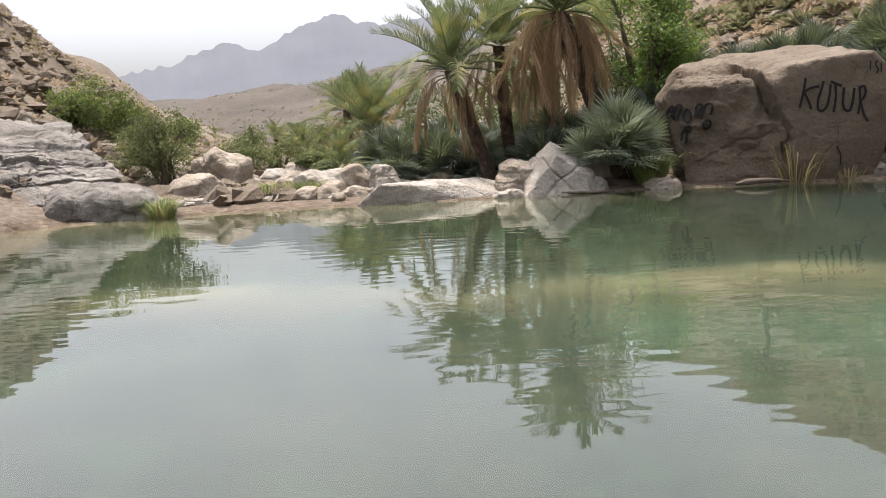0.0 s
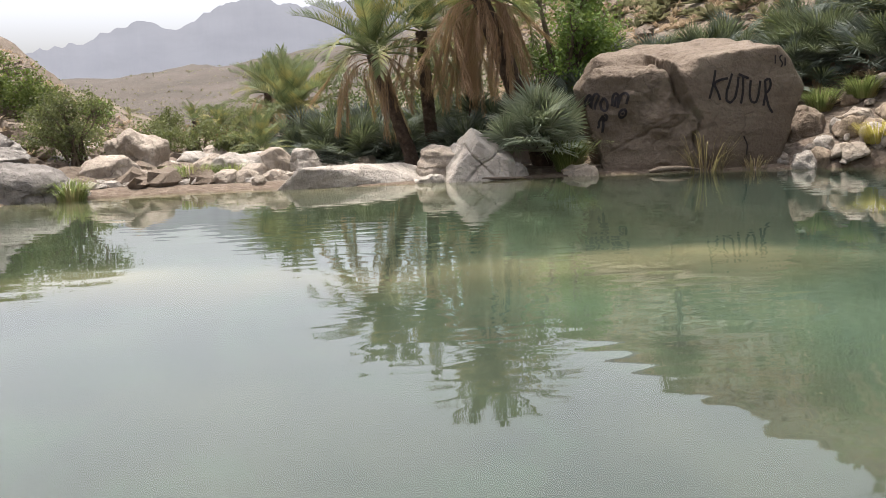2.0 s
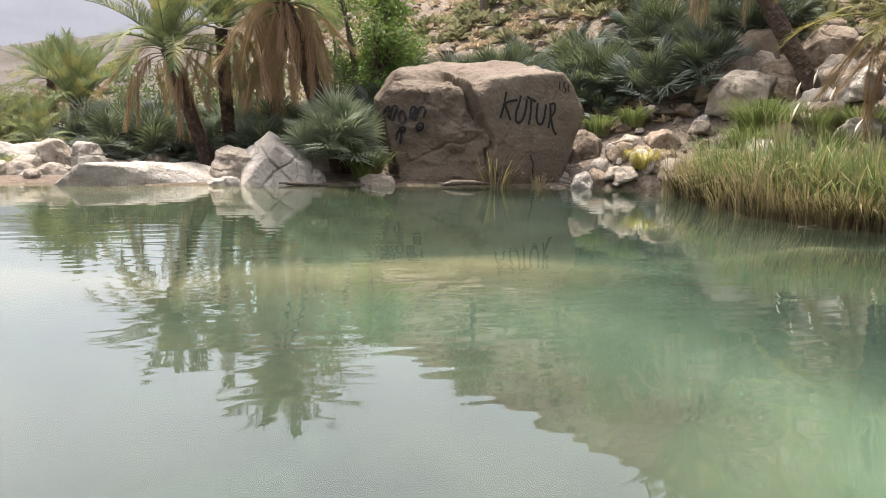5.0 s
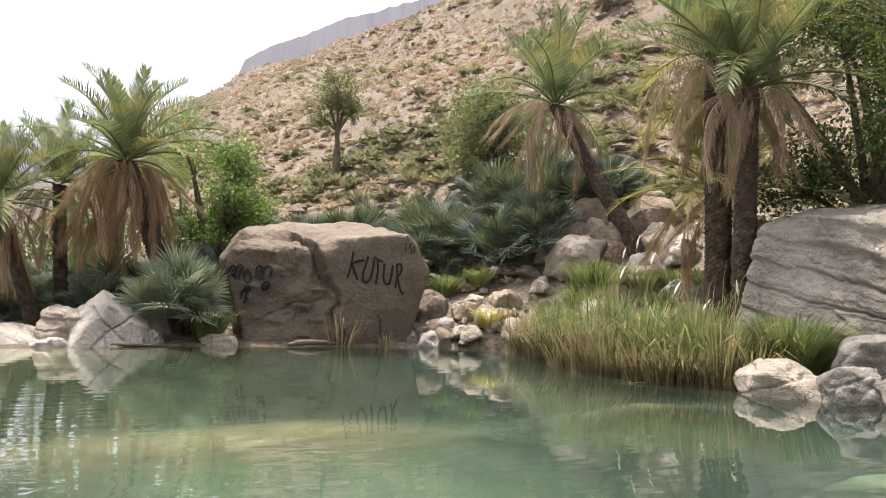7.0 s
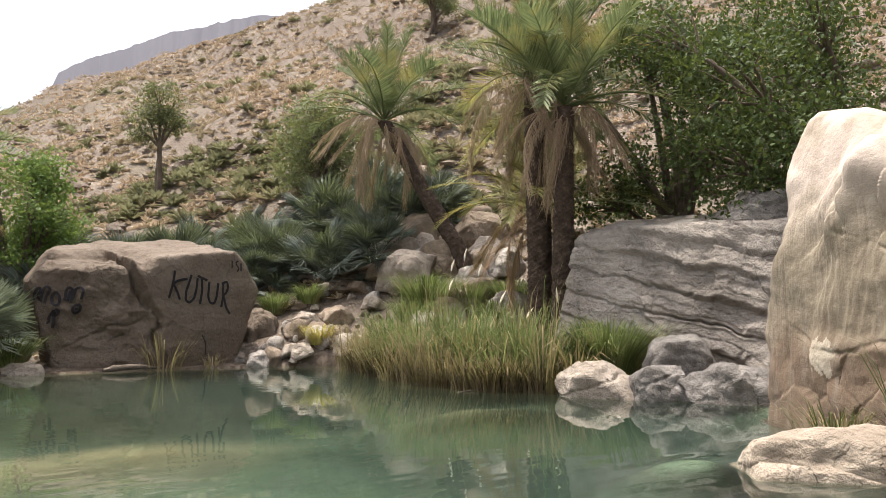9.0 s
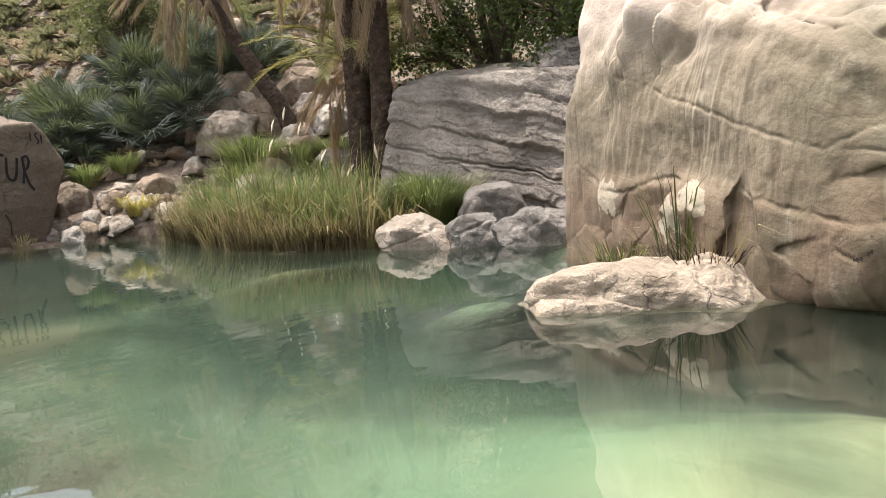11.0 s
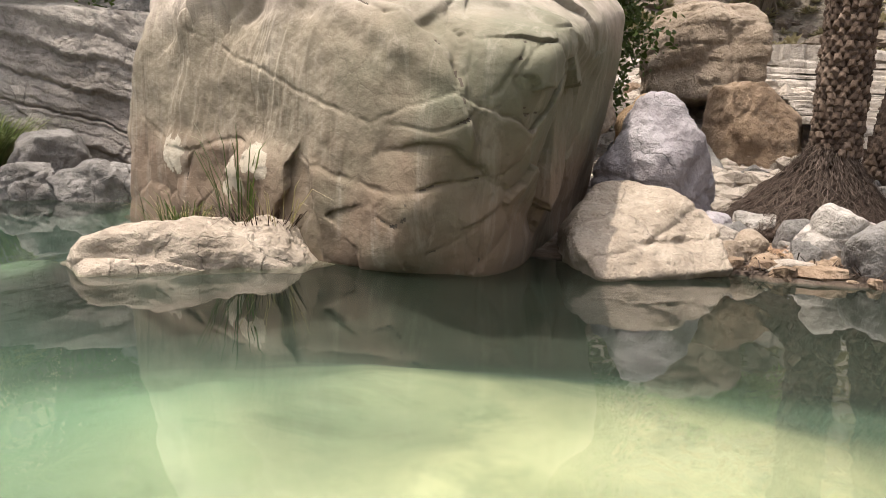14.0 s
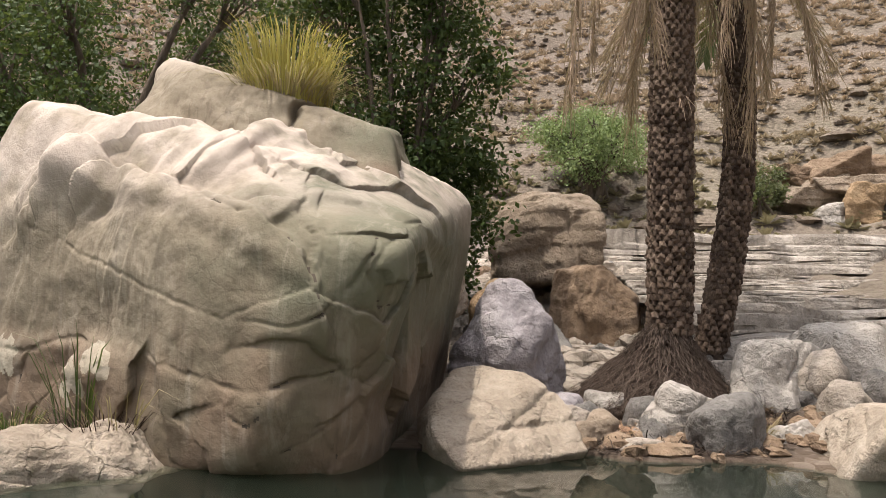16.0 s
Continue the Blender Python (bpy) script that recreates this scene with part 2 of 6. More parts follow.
GRASS_GREEN = leaf_material("green_grass", (0.085, 0.12, 0.034), (0.25, 0.30, 0.105), dry=(0.36, 0.30, 0.16), scale=1.5, through_light=0.35)
GRASS_DRY = leaf_material("dry_grass", (0.14, 0.10, 0.055), (0.34, 0.265, 0.16), through_light=0.3)
GRASS_GOLD = leaf_material("golden_grass", (0.30, 0.25, 0.05), (0.46, 0.42, 0.13), dry=(0.36, 0.22, 0.09))
TUSSOCK = leaf_material("hill_tussock", (0.26, 0.20, 0.135), (0.45, 0.365, 0.26), dry=(0.19, 0.18, 0.095), scale=0.06, through_light=0.25, gloss=0.0)
SCRUB = leaf_material("grey_green_scrub", (0.11, 0.112, 0.062), (0.26, 0.26, 0.145), dry=(0.24, 0.19, 0.11), scale=0.2, through_light=0.25, gloss=0.0)

_n = Nodes("palm_trunk")
_c = _n.ramp(_n.noise(7, 7, 0.7), (0.3, (0.035, 0.025, 0.018)), (0.55, (0.08, 0.058, 0.043)), (0.75, (0.17, 0.13, 0.10)))
PALM_TRUNK = _n.done(_c, 0.95, _n.bump(_n.noise(22, 6, 0.7, stretch=(1, 1, 0.3)), 0.8, 0.04), 0.15)
_n = Nodes("palm_leaf_base")
_c = _n.ramp(_n.math("ADD", _n.math("MULTIPLY", _n.noise(14, 6, 0.7), 0.6), _n.math("MULTIPLY", _n.tree.nodes.new("ShaderNodeObjectInfo").outputs["Random"], 0.4)), (0.25, (0.032, 0.022, 0.016)), (0.55, (0.095, 0.067, 0.048)), (0.8, (0.20, 0.15, 0.112)))
PALM_BASE = _n.done(_c, 0.95, _n.bump(_n.noise(60, 4, 0.7), 0.6, 0.02), 0.15)
_n = Nodes("fibrous_root_mass")
_c = _n.ramp(_n.noise(18, 6, 0.7, stretch=(1, 1, 0.25)), (0.3, (0.022, 0.016, 0.012)), (0.6, (0.06, 0.042, 0.032)), (0.8, (0.12, 0.085, 0.062)))
ROOT_MASS = _n.done(_c, 0.97, _n.bump(_n.noise(40, 5, 0.7, stretch=(1, 1, 0.2)), 1.0, 0.05), 0.1)
REED_GREEN = leaf_material("reed_green", (0.05, 0.08, 0.024), (0.19, 0.24, 0.085), dry=(0.26, 0.20, 0.10), scale=2.5, through_light=0.35)
REED_BROWN = leaf_material("reed_base_brown", (0.03, 0.021, 0.013), (0.13, 0.09, 0.054), through_light=0.15)
_n = Nodes("pale_plume")
PLUME = _n.done(_n.ramp(_n.noise(20, 4, 0.6), (0.3, (0.55, 0.48, 0.36)), (0.7, (0.78, 0.72, 0.60))), 0.95, None, 0.1)
LEAF_LIGHT = leaf_material("light_grey_green_leaf", (0.12, 0.17, 0.065), (0.27, 0.34, 0.16))
ROOT_HAIR = leaf_material("root_fibre", (0.015, 0.011, 0.009), (0.105, 0.08, 0.063), through_light=0.0, gloss=0.0)
_n = Nodes("tree_bark")
_c = _n.ramp(_n.noise(6, 7, 0.7, stretch=(1, 1, 0.3)), (0.3, (0.05, 0.04, 0.03)), (0.7, (0.17, 0.135, 0.10)))
BARK = _n.done(_c, 0.93, _n.bump(_n.noise(20, 6, 0.7, stretch=(1, 1, 0.25)), 0.8, 0.04), 0.15)
_n = Nodes("spray_paint")
SPRAY = _n.done(_n.ramp(_n.noise(20, 5, 0.7), (0.3, (0.012, 0.011, 0.013)), (0.75, (0.035, 0.03, 0.03))), 0.8, None, 0.2)
_n = Nodes("driftwood")
_c = _n.ramp(_n.noise(8, 6, 0.7, stretch=(1, 6, 6)), (0.3, (0.05, 0.038, 0.03)), (0.7, (0.22, 0.18, 0.14)))
WOOD = _n.done(_c, 0.85, _n.bump(_n.noise(20, 5, 0.6, stretch=(1, 8, 8)), 0.6, 0.03), 0.2)

# ---- ground: one sheet with pool bed, wadi bed and hills ----
HUB = Vector((0.5, -0.5, 0.0))
# the pool's outline, anticlockwise seen from above
SHORE = np.array([(-16, 12), (-12.5, 16), (-9.4, 16.9), (-7.3, 18.2), (-5.4, 18.9), (-2.6, 19.1), (1.0, 18.9), (4.2, 19.2), (7.8, 18.9), (10.6, 18.2),
                  (12.0, 17.4), (11.3, 14.4), (10.5, 12.2), (10.6, 10.6), (11.6, 9.0), (12.9, 7.4), (13.2, 6.4), (11.4, 5.3), (10.2, 3.0), (10.0, 0.6),
                  (10.1, -1.2), (10.1, -2.2), (9.6, -2.7), (9.7, -4.2), (8.9, -5.0), (7.6, -6.2), (4.5, -6.8), (1.0, -5.0), (-3, -3.5), (-9, -1), (-15, 4)], float)


def shore_distance(x, y):
    """Metres outside (plus) or inside (minus) the pool's outline."""
    a, b = SHORE, np.roll(SHORE, -1, 0)
    p = np.stack([x, y], -1)
    best, inside = np.full(len(x), 1e9), np.zeros(len(x), bool)
    for (ax, ay), (bx, by) in zip(a, b):
        d = np.array((bx - ax, by - ay))
        t = np.clip(((p - (ax, ay)) @ d) / (d @ d), 0, 1)
        best = np.minimum(best, np.hypot(p[:, 0] - ax - t * d[0], p[:, 1] - ay - t * d[1]))
        hit = ((ay > p[:, 1]) != (by > p[:, 1])) & (p[:, 0] < (bx - ax) * (p[:, 1] - ay) / (by - ay + 1e-12) + ax)
        inside ^= hit
    return np.where(inside, -best, best)


# bearing (degrees clockwise from +y), toe distance, mid distance, mid height
NEAR = np.array([(-135, 9, 16, 3), (-75, 16, 24, 3), (-45, 18, 25, 3), (-29, 19.5, 26, 1.9), (-22, 21, 30, 1.2), (-18, 25, 36, 0.9), (-12, 36, 60, 0.5), (0, 30, 55, 1.0), (6, 26, 45, 2.6),
                 (13.5, 24.5, 40, 4.4), (22, 23, 40, 6.5), (31, 21.5, 40, 8.4), (38, 20.5, 40, 10), (45, 19.5, 38, 9.5), (55, 16.5, 25, 4.0), (75, 13, 25, 3.7), (86, 11.6, 25, 3.35), (115, 11.4, 25, 3.2), (180, 8, 16, 3), (225, 9, 16, 3)])
# bearing, ridge distance, ridge height
FAR = np.array([(-135, 55, 20), (-60, 55, 18), (-29, 55, 11.6), (-22, 65, 7.2), (-18.7, 75, 4.6), (-15, 90, 3.0), (-12, 120, 1.2), (-4, 170, 4), (3, 170, 18), (8, 140, 25.5),
                (13.5, 130, 32.5), (22, 125, 39), (31, 120, 45), (38, 115, 49.6), (50, 108, 52), (65, 95, 46), (90, 90, 43), (115, 80, 36), (180, 55, 20), (225, 55, 20)])


def ground_height(x, y):
    x, y = np.atleast_1d(np.asarray(x, float)), np.atleast_1d(np.asarray(y, float))
    dx, dy = x - HUB.x, y - HUB.y
    dist = np.hypot(dx, dy)
    az = np.degrees(np.arctan2(dx, dy))
    az = np.where(az < -135, az + 360, az)
    d0, dm, zm = (np.interp(az, NEAR[:, 0], NEAR[:, k]) for k in (1, 2, 3))
    d1, z1 = (np.interp(az, FAR[:, 0], FAR[:, k]) for k in (1, 2))
    wob = fbm(np.stack([x / 14, y / 14, 0 * x], -1), 3, 5)
    de = dist * (1 + 0.05 * wob)
    hill = np.where(de < dm, zm * np.clip((de - d0) / (dm - d0), 0, 1), zm + (z1 - zm) * np.clip((de - dm) / (d1 - dm), 0, 1))
    hill = hill - 0.25 * np.clip(de - d1, 0, 200) * np.clip((z1 - 6) / 30, 0, 0.8)
    mid = np.interp(az, (-40, -25, -19, -9, -2.6, 6, 15, 30), (8, 16, 19, 24.5, 29.5, 40, 50, 20))
    hill = np.maximum(hill, mid * smooth(140, 330, dist))
    s = shore_distance(x, y)
    up = np.clip(hill / 4, 0, 1)
    rough = fbm(np.stack([x / 3.1, y / 3.1, 0 * x], -1), 5, 9) * (0.07 + 0.35 * up) + fbm(np.stack([x / 22, y / 22, 0 * x], -1), 3, 3) * 1.6 * np.clip((dist - 45) / 60, 0, 1) * up
    # thin ledges of bedded rock on the slopes
    bed = hill + 0.3 * fbm(np.stack([x / 9, y / 9, 0 * x], -1), 3, 21)
    step = (np.abs((bed / 1.9) % 1.0 - 0.5) - 0.25) * 0.7 * up
    ledge = (np.abs((bed / 0.33 + 0.4 * wob) % 1.0 - 0.5) - 0.25) * 0.34 * smooth(66, 80, az) * smooth(40, 20, dist) * np.clip(hill / 0.4, 0, 1)
    land = 0.03 + 0.10 * smooth(0, 1.2, s) + hill + (rough + step + ledge) * smooth(0.0, 1.5, s)
    depth = np.interp(x, (4.5, 8), (1.35, 2.6)) * (1 - np.exp(np.minimum(s, 0) / np.interp(x, (2, 7), (1.6, 0.5)))) + 0.02
    # pale sandy shelf on the near side, a bar across the pool and shallow tongues by the bank
    shelf = 1.0 * smooth(4.3, 1.0, np.hypot((x - 4.3) * 0.98, (y + 1.4) * np.where(y > -1.4, 0.62, 0.95))) + 0.6 * np.exp(-(((x + 2.6) / 2.2) ** 2 + ((y - 8.8) / 1.0) ** 2)) + 0.8 * np.exp(-(((x - 3.6) / 4.5) ** 2 + ((y - 8.2) / 1.1) ** 2)) \
        + 0.9 * np.exp(-(((x - 9.2) / 1.6) ** 2 + ((y - 8.9) / 0.6) ** 2)) + 0.9 * np.exp(-(((x - 8.0) / 1.0) ** 2 + ((y - 4.4) / 0.6) ** 2))
    shelf = np.clip(shelf * (1 + 0.25 * fbm(np.stack([x / 1.3, y / 1.3, 0 * x], -1), 3, 37)), 0, 1)
    bedz = -depth * (1 - 0.72 * np.clip(shelf, 0, 1)) + 0.10 * fbm(np.stack([x / 1.7, y / 1.7, 0 * x], -1), 4, 31) * np.clip(depth, 0, 1)
    return np.where(s > 0, land, np.minimum(bedz, -0.01))


def gz(x, y):
    return float(ground_height(x, y)[0])


_n = Nodes("stony_ground")
_sep = _n.node("ShaderNodeSeparateXYZ")
_n.link(_n.coord, _sep.inputs[0])
_z = _sep.outputs["Z"]
_gr = _n.node("ShaderNodeTexVoronoi", Scale=7.0)
_n.link(_n.coord, _gr.inputs["Vector"])
_stones = _n.ramp(_gr.outputs["Color"], (0.2, (0.10, 0.082, 0.064)), (0.55, (0.165, 0.137, 0.107)), (0.85, (0.27, 0.232, 0.19)))
_soil = _n.ramp(_n.noise(1.3, 8, 0.7), (0.32, (0.105, 0.08, 0.06)), (0.5, (0.162, 0.127, 0.098)), (0.7, (0.24, 0.195, 0.156)))
_patch = _n.ramp(_n.noise(0.09, 5, 0.6), (0.38, (0.128, 0.10, 0.079)), (0.52, (0.143, 0.117, 0.09)), (0.64, (0.158, 0.138, 0.098)))
_dry = _n.mix(_n.mask(_n.noise(0.5, 6, 0.65), 0.40, 0.6), _soil, _stones)
_dry = _n.mix(0.66, _dry, _patch)
_dry = _n.mix(_n.math("MULTIPLY", _n.mask(_n.noise(0.28, 8, 0.75, distortion=0.8), 0.56, 0.66), 0.7), _dry, (0.10, 0.078, 0.06))
_band = _n.noise(0.05, 8, 0.7, stretch=(1, 1, 5), distortion=0.5)
_dry = _n.mix(_n.math("MULTIPLY", _n.mask(_band, 0.50, 0.58), 0.55), _dry, (0.125, 0.10, 0.076))
_dry = _n.mix(_n.math("MULTIPLY", _n.math("MULTIPLY", _n.mask(_sep.outputs["Y"], 75.0, 130.0), _n.mask(_sep.outputs["X"], 34.0, 12.0)), 0.9), _dry, _n.ramp(_n.noise(0.05, 7, 0.7, stretch=(1, 1, 4)), (0.35, (0.045, 0.039, 0.033)), (0.65, (0.09, 0.078, 0.066))))
_sand = _n.ramp(_n.noise(0.8, 6, 0.6), (0.35, (0.21, 0.225, 0.135)), (0.65, (0.36, 0.36, 0.225)))
_sand = _n.mix(_n.mask(_n.math("ADD", _sep.outputs["Y"], _n.math("MULTIPLY", _n.noise(0.5, 5, 0.6), 2.5)), 0.8, 3.0), _sand, (0.165, 0.25, 0.165))
_sand = _n.mix(_n.mask(_sep.outputs["Y"], 5.5, 7.2), _sand, (0.20, 0.18, 0.108))
_silt = _n.ramp(_n.noise(0.6, 6, 0.6), (0.35, (0.047, 0.073, 0.054)), (0.65, (0.080, 0.114, 0.084)))
_mud = _n.ramp(_n.noise(0.7, 6, 0.6), (0.35, (0.030, 0.037, 0.028)), (0.65, (0.054, 0.061, 0.046)))
_off = _n.node("ShaderNodeVectorMath")
_off.operation = "DISTANCE"
_n.link(_n.coord, _off.inputs[0])
_off.inputs[1].default_value = (0.8, 3.6, -1.3)
_silt = _n.mix(_n.mask(_n.math("ADD", _off.outputs["Value"], _n.math("MULTIPLY", _n.noise(0.5, 4, 0.6), 0.8)), 3.9, 3.0), _silt, _mud)
_silt = _n.mix(_n.mask(_n.math("ADD", _sep.outputs["X"], _n.math("MULTIPLY", _n.noise(0.5, 4, 0.6), 1.6)), 2.4, 0.6), _silt, _mud)
_silt = _n.mix(_n.mask(_n.math("ADD", _sep.outputs["Y"], _n.math("MULTIPLY", _n.noise(0.3, 4, 0.6), 3.0)), 9.5, 12.5), _silt, (0.03, 0.039, 0.023))
_bed = _n.mix(_n.mask(_z, -0.30, -1.20), _sand, _silt)
_bed = _n.mix(_n.math("MULTIPLY", _n.mask(_n.noise(0.55, 6, 0.65, distortion=1.2), 0.50, 0.66), 0.55), _bed, (0.06, 0.095, 0.06))
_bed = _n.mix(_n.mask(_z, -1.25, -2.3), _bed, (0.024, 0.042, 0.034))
# bed darkened by the boulder's shore: shade and dark reflection put into the colour
_foot_shade = _n.math("MULTIPLY", _n.mask(_n.math("ADD", _sep.outputs["X"], _n.math("MULTIPLY", _n.noise(0.8, 4, 0.6), 1.5)), 7.5, 8.9), _n.mask(_sep.outputs["Y"], 5.0, 3.0))
_bed = _n.mix(_foot_shade, _bed, (0.022, 0.026, 0.02))
_wet = _n.mix(0.65, _stones, (0.085, 0.058, 0.038))
_damp = _n.math("ADD", _z, _n.math("MULTIPLY", _n.noise(0.9, 5, 0.6), -0.35))
_near = _n.mix(_n.mask(_damp, -0.10, 0.18), _wet, _dry)
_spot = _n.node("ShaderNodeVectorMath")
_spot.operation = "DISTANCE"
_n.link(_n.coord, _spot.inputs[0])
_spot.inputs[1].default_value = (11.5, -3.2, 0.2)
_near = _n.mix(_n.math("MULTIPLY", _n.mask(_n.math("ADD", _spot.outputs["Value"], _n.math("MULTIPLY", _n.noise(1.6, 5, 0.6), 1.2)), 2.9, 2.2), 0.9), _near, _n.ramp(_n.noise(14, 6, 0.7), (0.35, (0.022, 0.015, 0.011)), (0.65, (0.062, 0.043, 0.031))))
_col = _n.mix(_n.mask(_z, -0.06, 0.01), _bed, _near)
_hgt = _n.math("ADD", _n.math("MULTIPLY", _gr.outputs["Distance"], -1.0), _n.noise(5, 8, 0.7))
_hgt = _n.math("MULTIPLY", _hgt, _n.mask(_z, -0.10, 0.06))
STONY = _n.done(_col, 0.95, _n.bump(_hgt, 0.7, 0.10), 0.2)

_bear = np.radians(np.concatenate([np.arange(-48, 128, 0.5), np.arange(128, 312, 3.0)]))
_dist = np.concatenate([[0.002], np.geomspace(0.8, 8, 40)[:-1], np.geomspace(8, 160, 260)[:-1], np.geomspace(160, 4200, 60)])
_b, _d = np.meshgrid(_bear, _dist)
_x, _y = HUB.x + _d * np.sin(_b), HUB.y + _d * np.cos(_b)
_v = np.stack([_x.ravel(), _y.ravel(), ground_height(_x.ravel(), _y.ravel())], -1)
_nb, _nd = len(_bear), len(_dist)
_i = (np.arange(_nd - 1)[:, None] * _nb + np.arange(_nb)[None, :]).ravel()
_j = (np.arange(_nd - 1)[:, None] * _nb + (np.arange(_nb)[None, :] + 1) % _nb).ravel()
_f = np.stack([_i, _i + _nb, _j + _nb, _j], -1)
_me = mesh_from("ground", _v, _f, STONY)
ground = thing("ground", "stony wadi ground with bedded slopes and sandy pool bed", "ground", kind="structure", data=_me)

# ---- water ----
_n = Nodes("clear_green_water")
_tree = _n.tree
_w1 = _n.noise(2.6, 1.0, 0.4, stretch=(0.55, 1.5, 1))
_w2 = _n.noise(0.9, 2, 0.5)
_calm = _n.math("ADD", _n.mask(_n.noise(0.16, 2, 0.5), 0.42, 0.62), 0.3)
_wn_ = _n.bump(_n.math("MULTIPLY", _w1, _calm), 0.18, 0.024, _n.bump(_w2, 0.03, 0.06))
_n.link(_wn_, _n.bsdf.inputs["Normal"])
_n.bsdf.inputs["Base Color"].default_value = (0.80, 0.88, 0.79, 1)
_n.bsdf.inputs["Roughness"].default_value = 0.015
_n.bsdf.inputs["IOR"].default_value = 1.52
_n.bsdf.inputs["Transmission Weight"].default_value = 1.0
_cloud = _n.node("ShaderNodeBsdfDiffuse")
_cloud.inputs["Color"].default_value = (0.09, 0.13, 0.09, 1)
_n.link(_wn_, _cloud.inputs["Normal"])
_gl = _n.node("ShaderNodeBsdfGlossy", Roughness=0.01)
_n.link(_wn_, _gl.inputs["Normal"])
_fr = _n.node("ShaderNodeFresnel", IOR=1.52)
_n.link(_wn_, _fr.inputs["Normal"])
_milk = _n.node("ShaderNodeMixShader")
_n.link(_fr.outputs[0], _milk.inputs[0])
_n.link(_cloud.outputs[0], _milk.inputs[1])
_n.link(_gl.outputs[0], _milk.inputs[2])
_mx = _n.node("ShaderNodeMixShader", Fac=0.05)
_n.link(_n.bsdf.outputs[0], _mx.inputs[1])
_n.link(_milk.outputs[0], _mx.inputs[2])
_n.link(_mx.outputs[0], _tree.nodes["Material Output"].inputs["Surface"])
WATER = _n.mat
_me = mesh_from("water", [(*p, 0.0) for p in (SHORE - SHORE.mean(0)) * 1.03 + SHORE.mean(0)], [tuple(range(len(SHORE)))[::-1]], WATER, False)
water = thing("water", "still green pool water with faint ripples", "water", kind="structure", data=_me)
water.visible_shadow = False

# ---- far mountains, distance haze put into a glowing colour ----
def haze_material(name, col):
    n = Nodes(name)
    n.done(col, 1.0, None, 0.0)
    # the hazed colour glows by itself; no air is drawn in between
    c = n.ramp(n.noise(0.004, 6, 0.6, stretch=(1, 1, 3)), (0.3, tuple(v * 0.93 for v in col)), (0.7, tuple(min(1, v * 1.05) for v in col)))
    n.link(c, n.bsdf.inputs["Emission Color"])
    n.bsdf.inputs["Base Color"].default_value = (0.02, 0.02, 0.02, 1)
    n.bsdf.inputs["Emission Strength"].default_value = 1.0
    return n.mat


def far_range(name, label, dist, thick, bearings, elevs, mat, seed, crag):
    b = np.linspace(bearings[0], bearings[-1], 260)
    e = np.interp(b, bearings, elevs)
    top = 1.5 + dist * np.tan(np.radians(e)) + crag * dist * (ridged(np.stack([b * 1.1, 0 * b, 0 * b], -1), 4, seed) - 0.5)
    rows = []
    for k, (fz, fd) in enumerate(((-0.02, -thick), (0.35, -thick * 0.55), (0.7, -thick * 0.22), (1.0, 0.0), (-0.02, thick))):
        d = dist + fd + (0.10 * thick * fbm(np.stack([b * 0.9, 0 * b + k, 0 * b], -1), 3, seed + 3) if 0 < k < 3 else 0)
        rows.append(np.stack([d * np.sin(np.radians(b)), d * np.cos(np.radians(b)), top * fz], -1))
    v = np.vstack(rows)
    n = len(b)
    i = (np.arange(4)[:, None] * n + np.arange(n - 1)[None, :]).ravel()
    return thing(name, label, "mountain", kind="structure", data=mesh_from(name, v, np.stack([i, i + 1, i + n + 1, i + n], -1), mat))


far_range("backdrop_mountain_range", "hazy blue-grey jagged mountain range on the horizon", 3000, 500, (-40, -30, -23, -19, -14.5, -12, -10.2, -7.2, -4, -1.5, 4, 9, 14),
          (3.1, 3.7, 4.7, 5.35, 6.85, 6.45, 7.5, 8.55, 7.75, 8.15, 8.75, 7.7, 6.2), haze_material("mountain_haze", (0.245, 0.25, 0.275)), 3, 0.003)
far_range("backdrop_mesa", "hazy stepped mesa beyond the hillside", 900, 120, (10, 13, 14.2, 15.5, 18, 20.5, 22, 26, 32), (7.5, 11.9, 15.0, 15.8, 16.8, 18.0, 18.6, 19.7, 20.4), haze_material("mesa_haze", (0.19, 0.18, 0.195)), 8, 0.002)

# ---- rocks ----
def ball_grid(n):
    """Directions and quads of a cube blown up to a ball."""
    u = np.tan((np.arange(n + 1) / n * 2 - 1) * math.pi / 4)
    a, b = np.meshgrid(u, u, indexing="ij")
    one = np.ones_like(a)
    sides = [np.stack(s, -1).reshape(-1, 3) for s in ((one, a, b), (-one, b, a), (b, one, a), (a, -one, b), (a, b, one), (b, a, -one))]
    v = np.vstack(sides)
    k, inverse = np.unique(np.round(v * 1e5).astype(np.int64), axis=0, return_inverse=True)
    inverse = inverse.reshape(-1)
    i = (np.arange(n)[:, None] * (n + 1) + np.arange(n)[None, :]).ravel()
    f = np.vstack([np.stack([i, i + n + 1, i + n + 2, i + 1], -1) + s * (n + 1) ** 2 for s in range(6)])
    v = k / 1e5
    return v / np.linalg.norm(v, axis=1, keepdims=True), inverse[f]


GRIDS = {}


def grid_of(n):
    if n not in GRIDS:
        GRIDS[n] = ball_grid(n)
    return GRIDS[n]


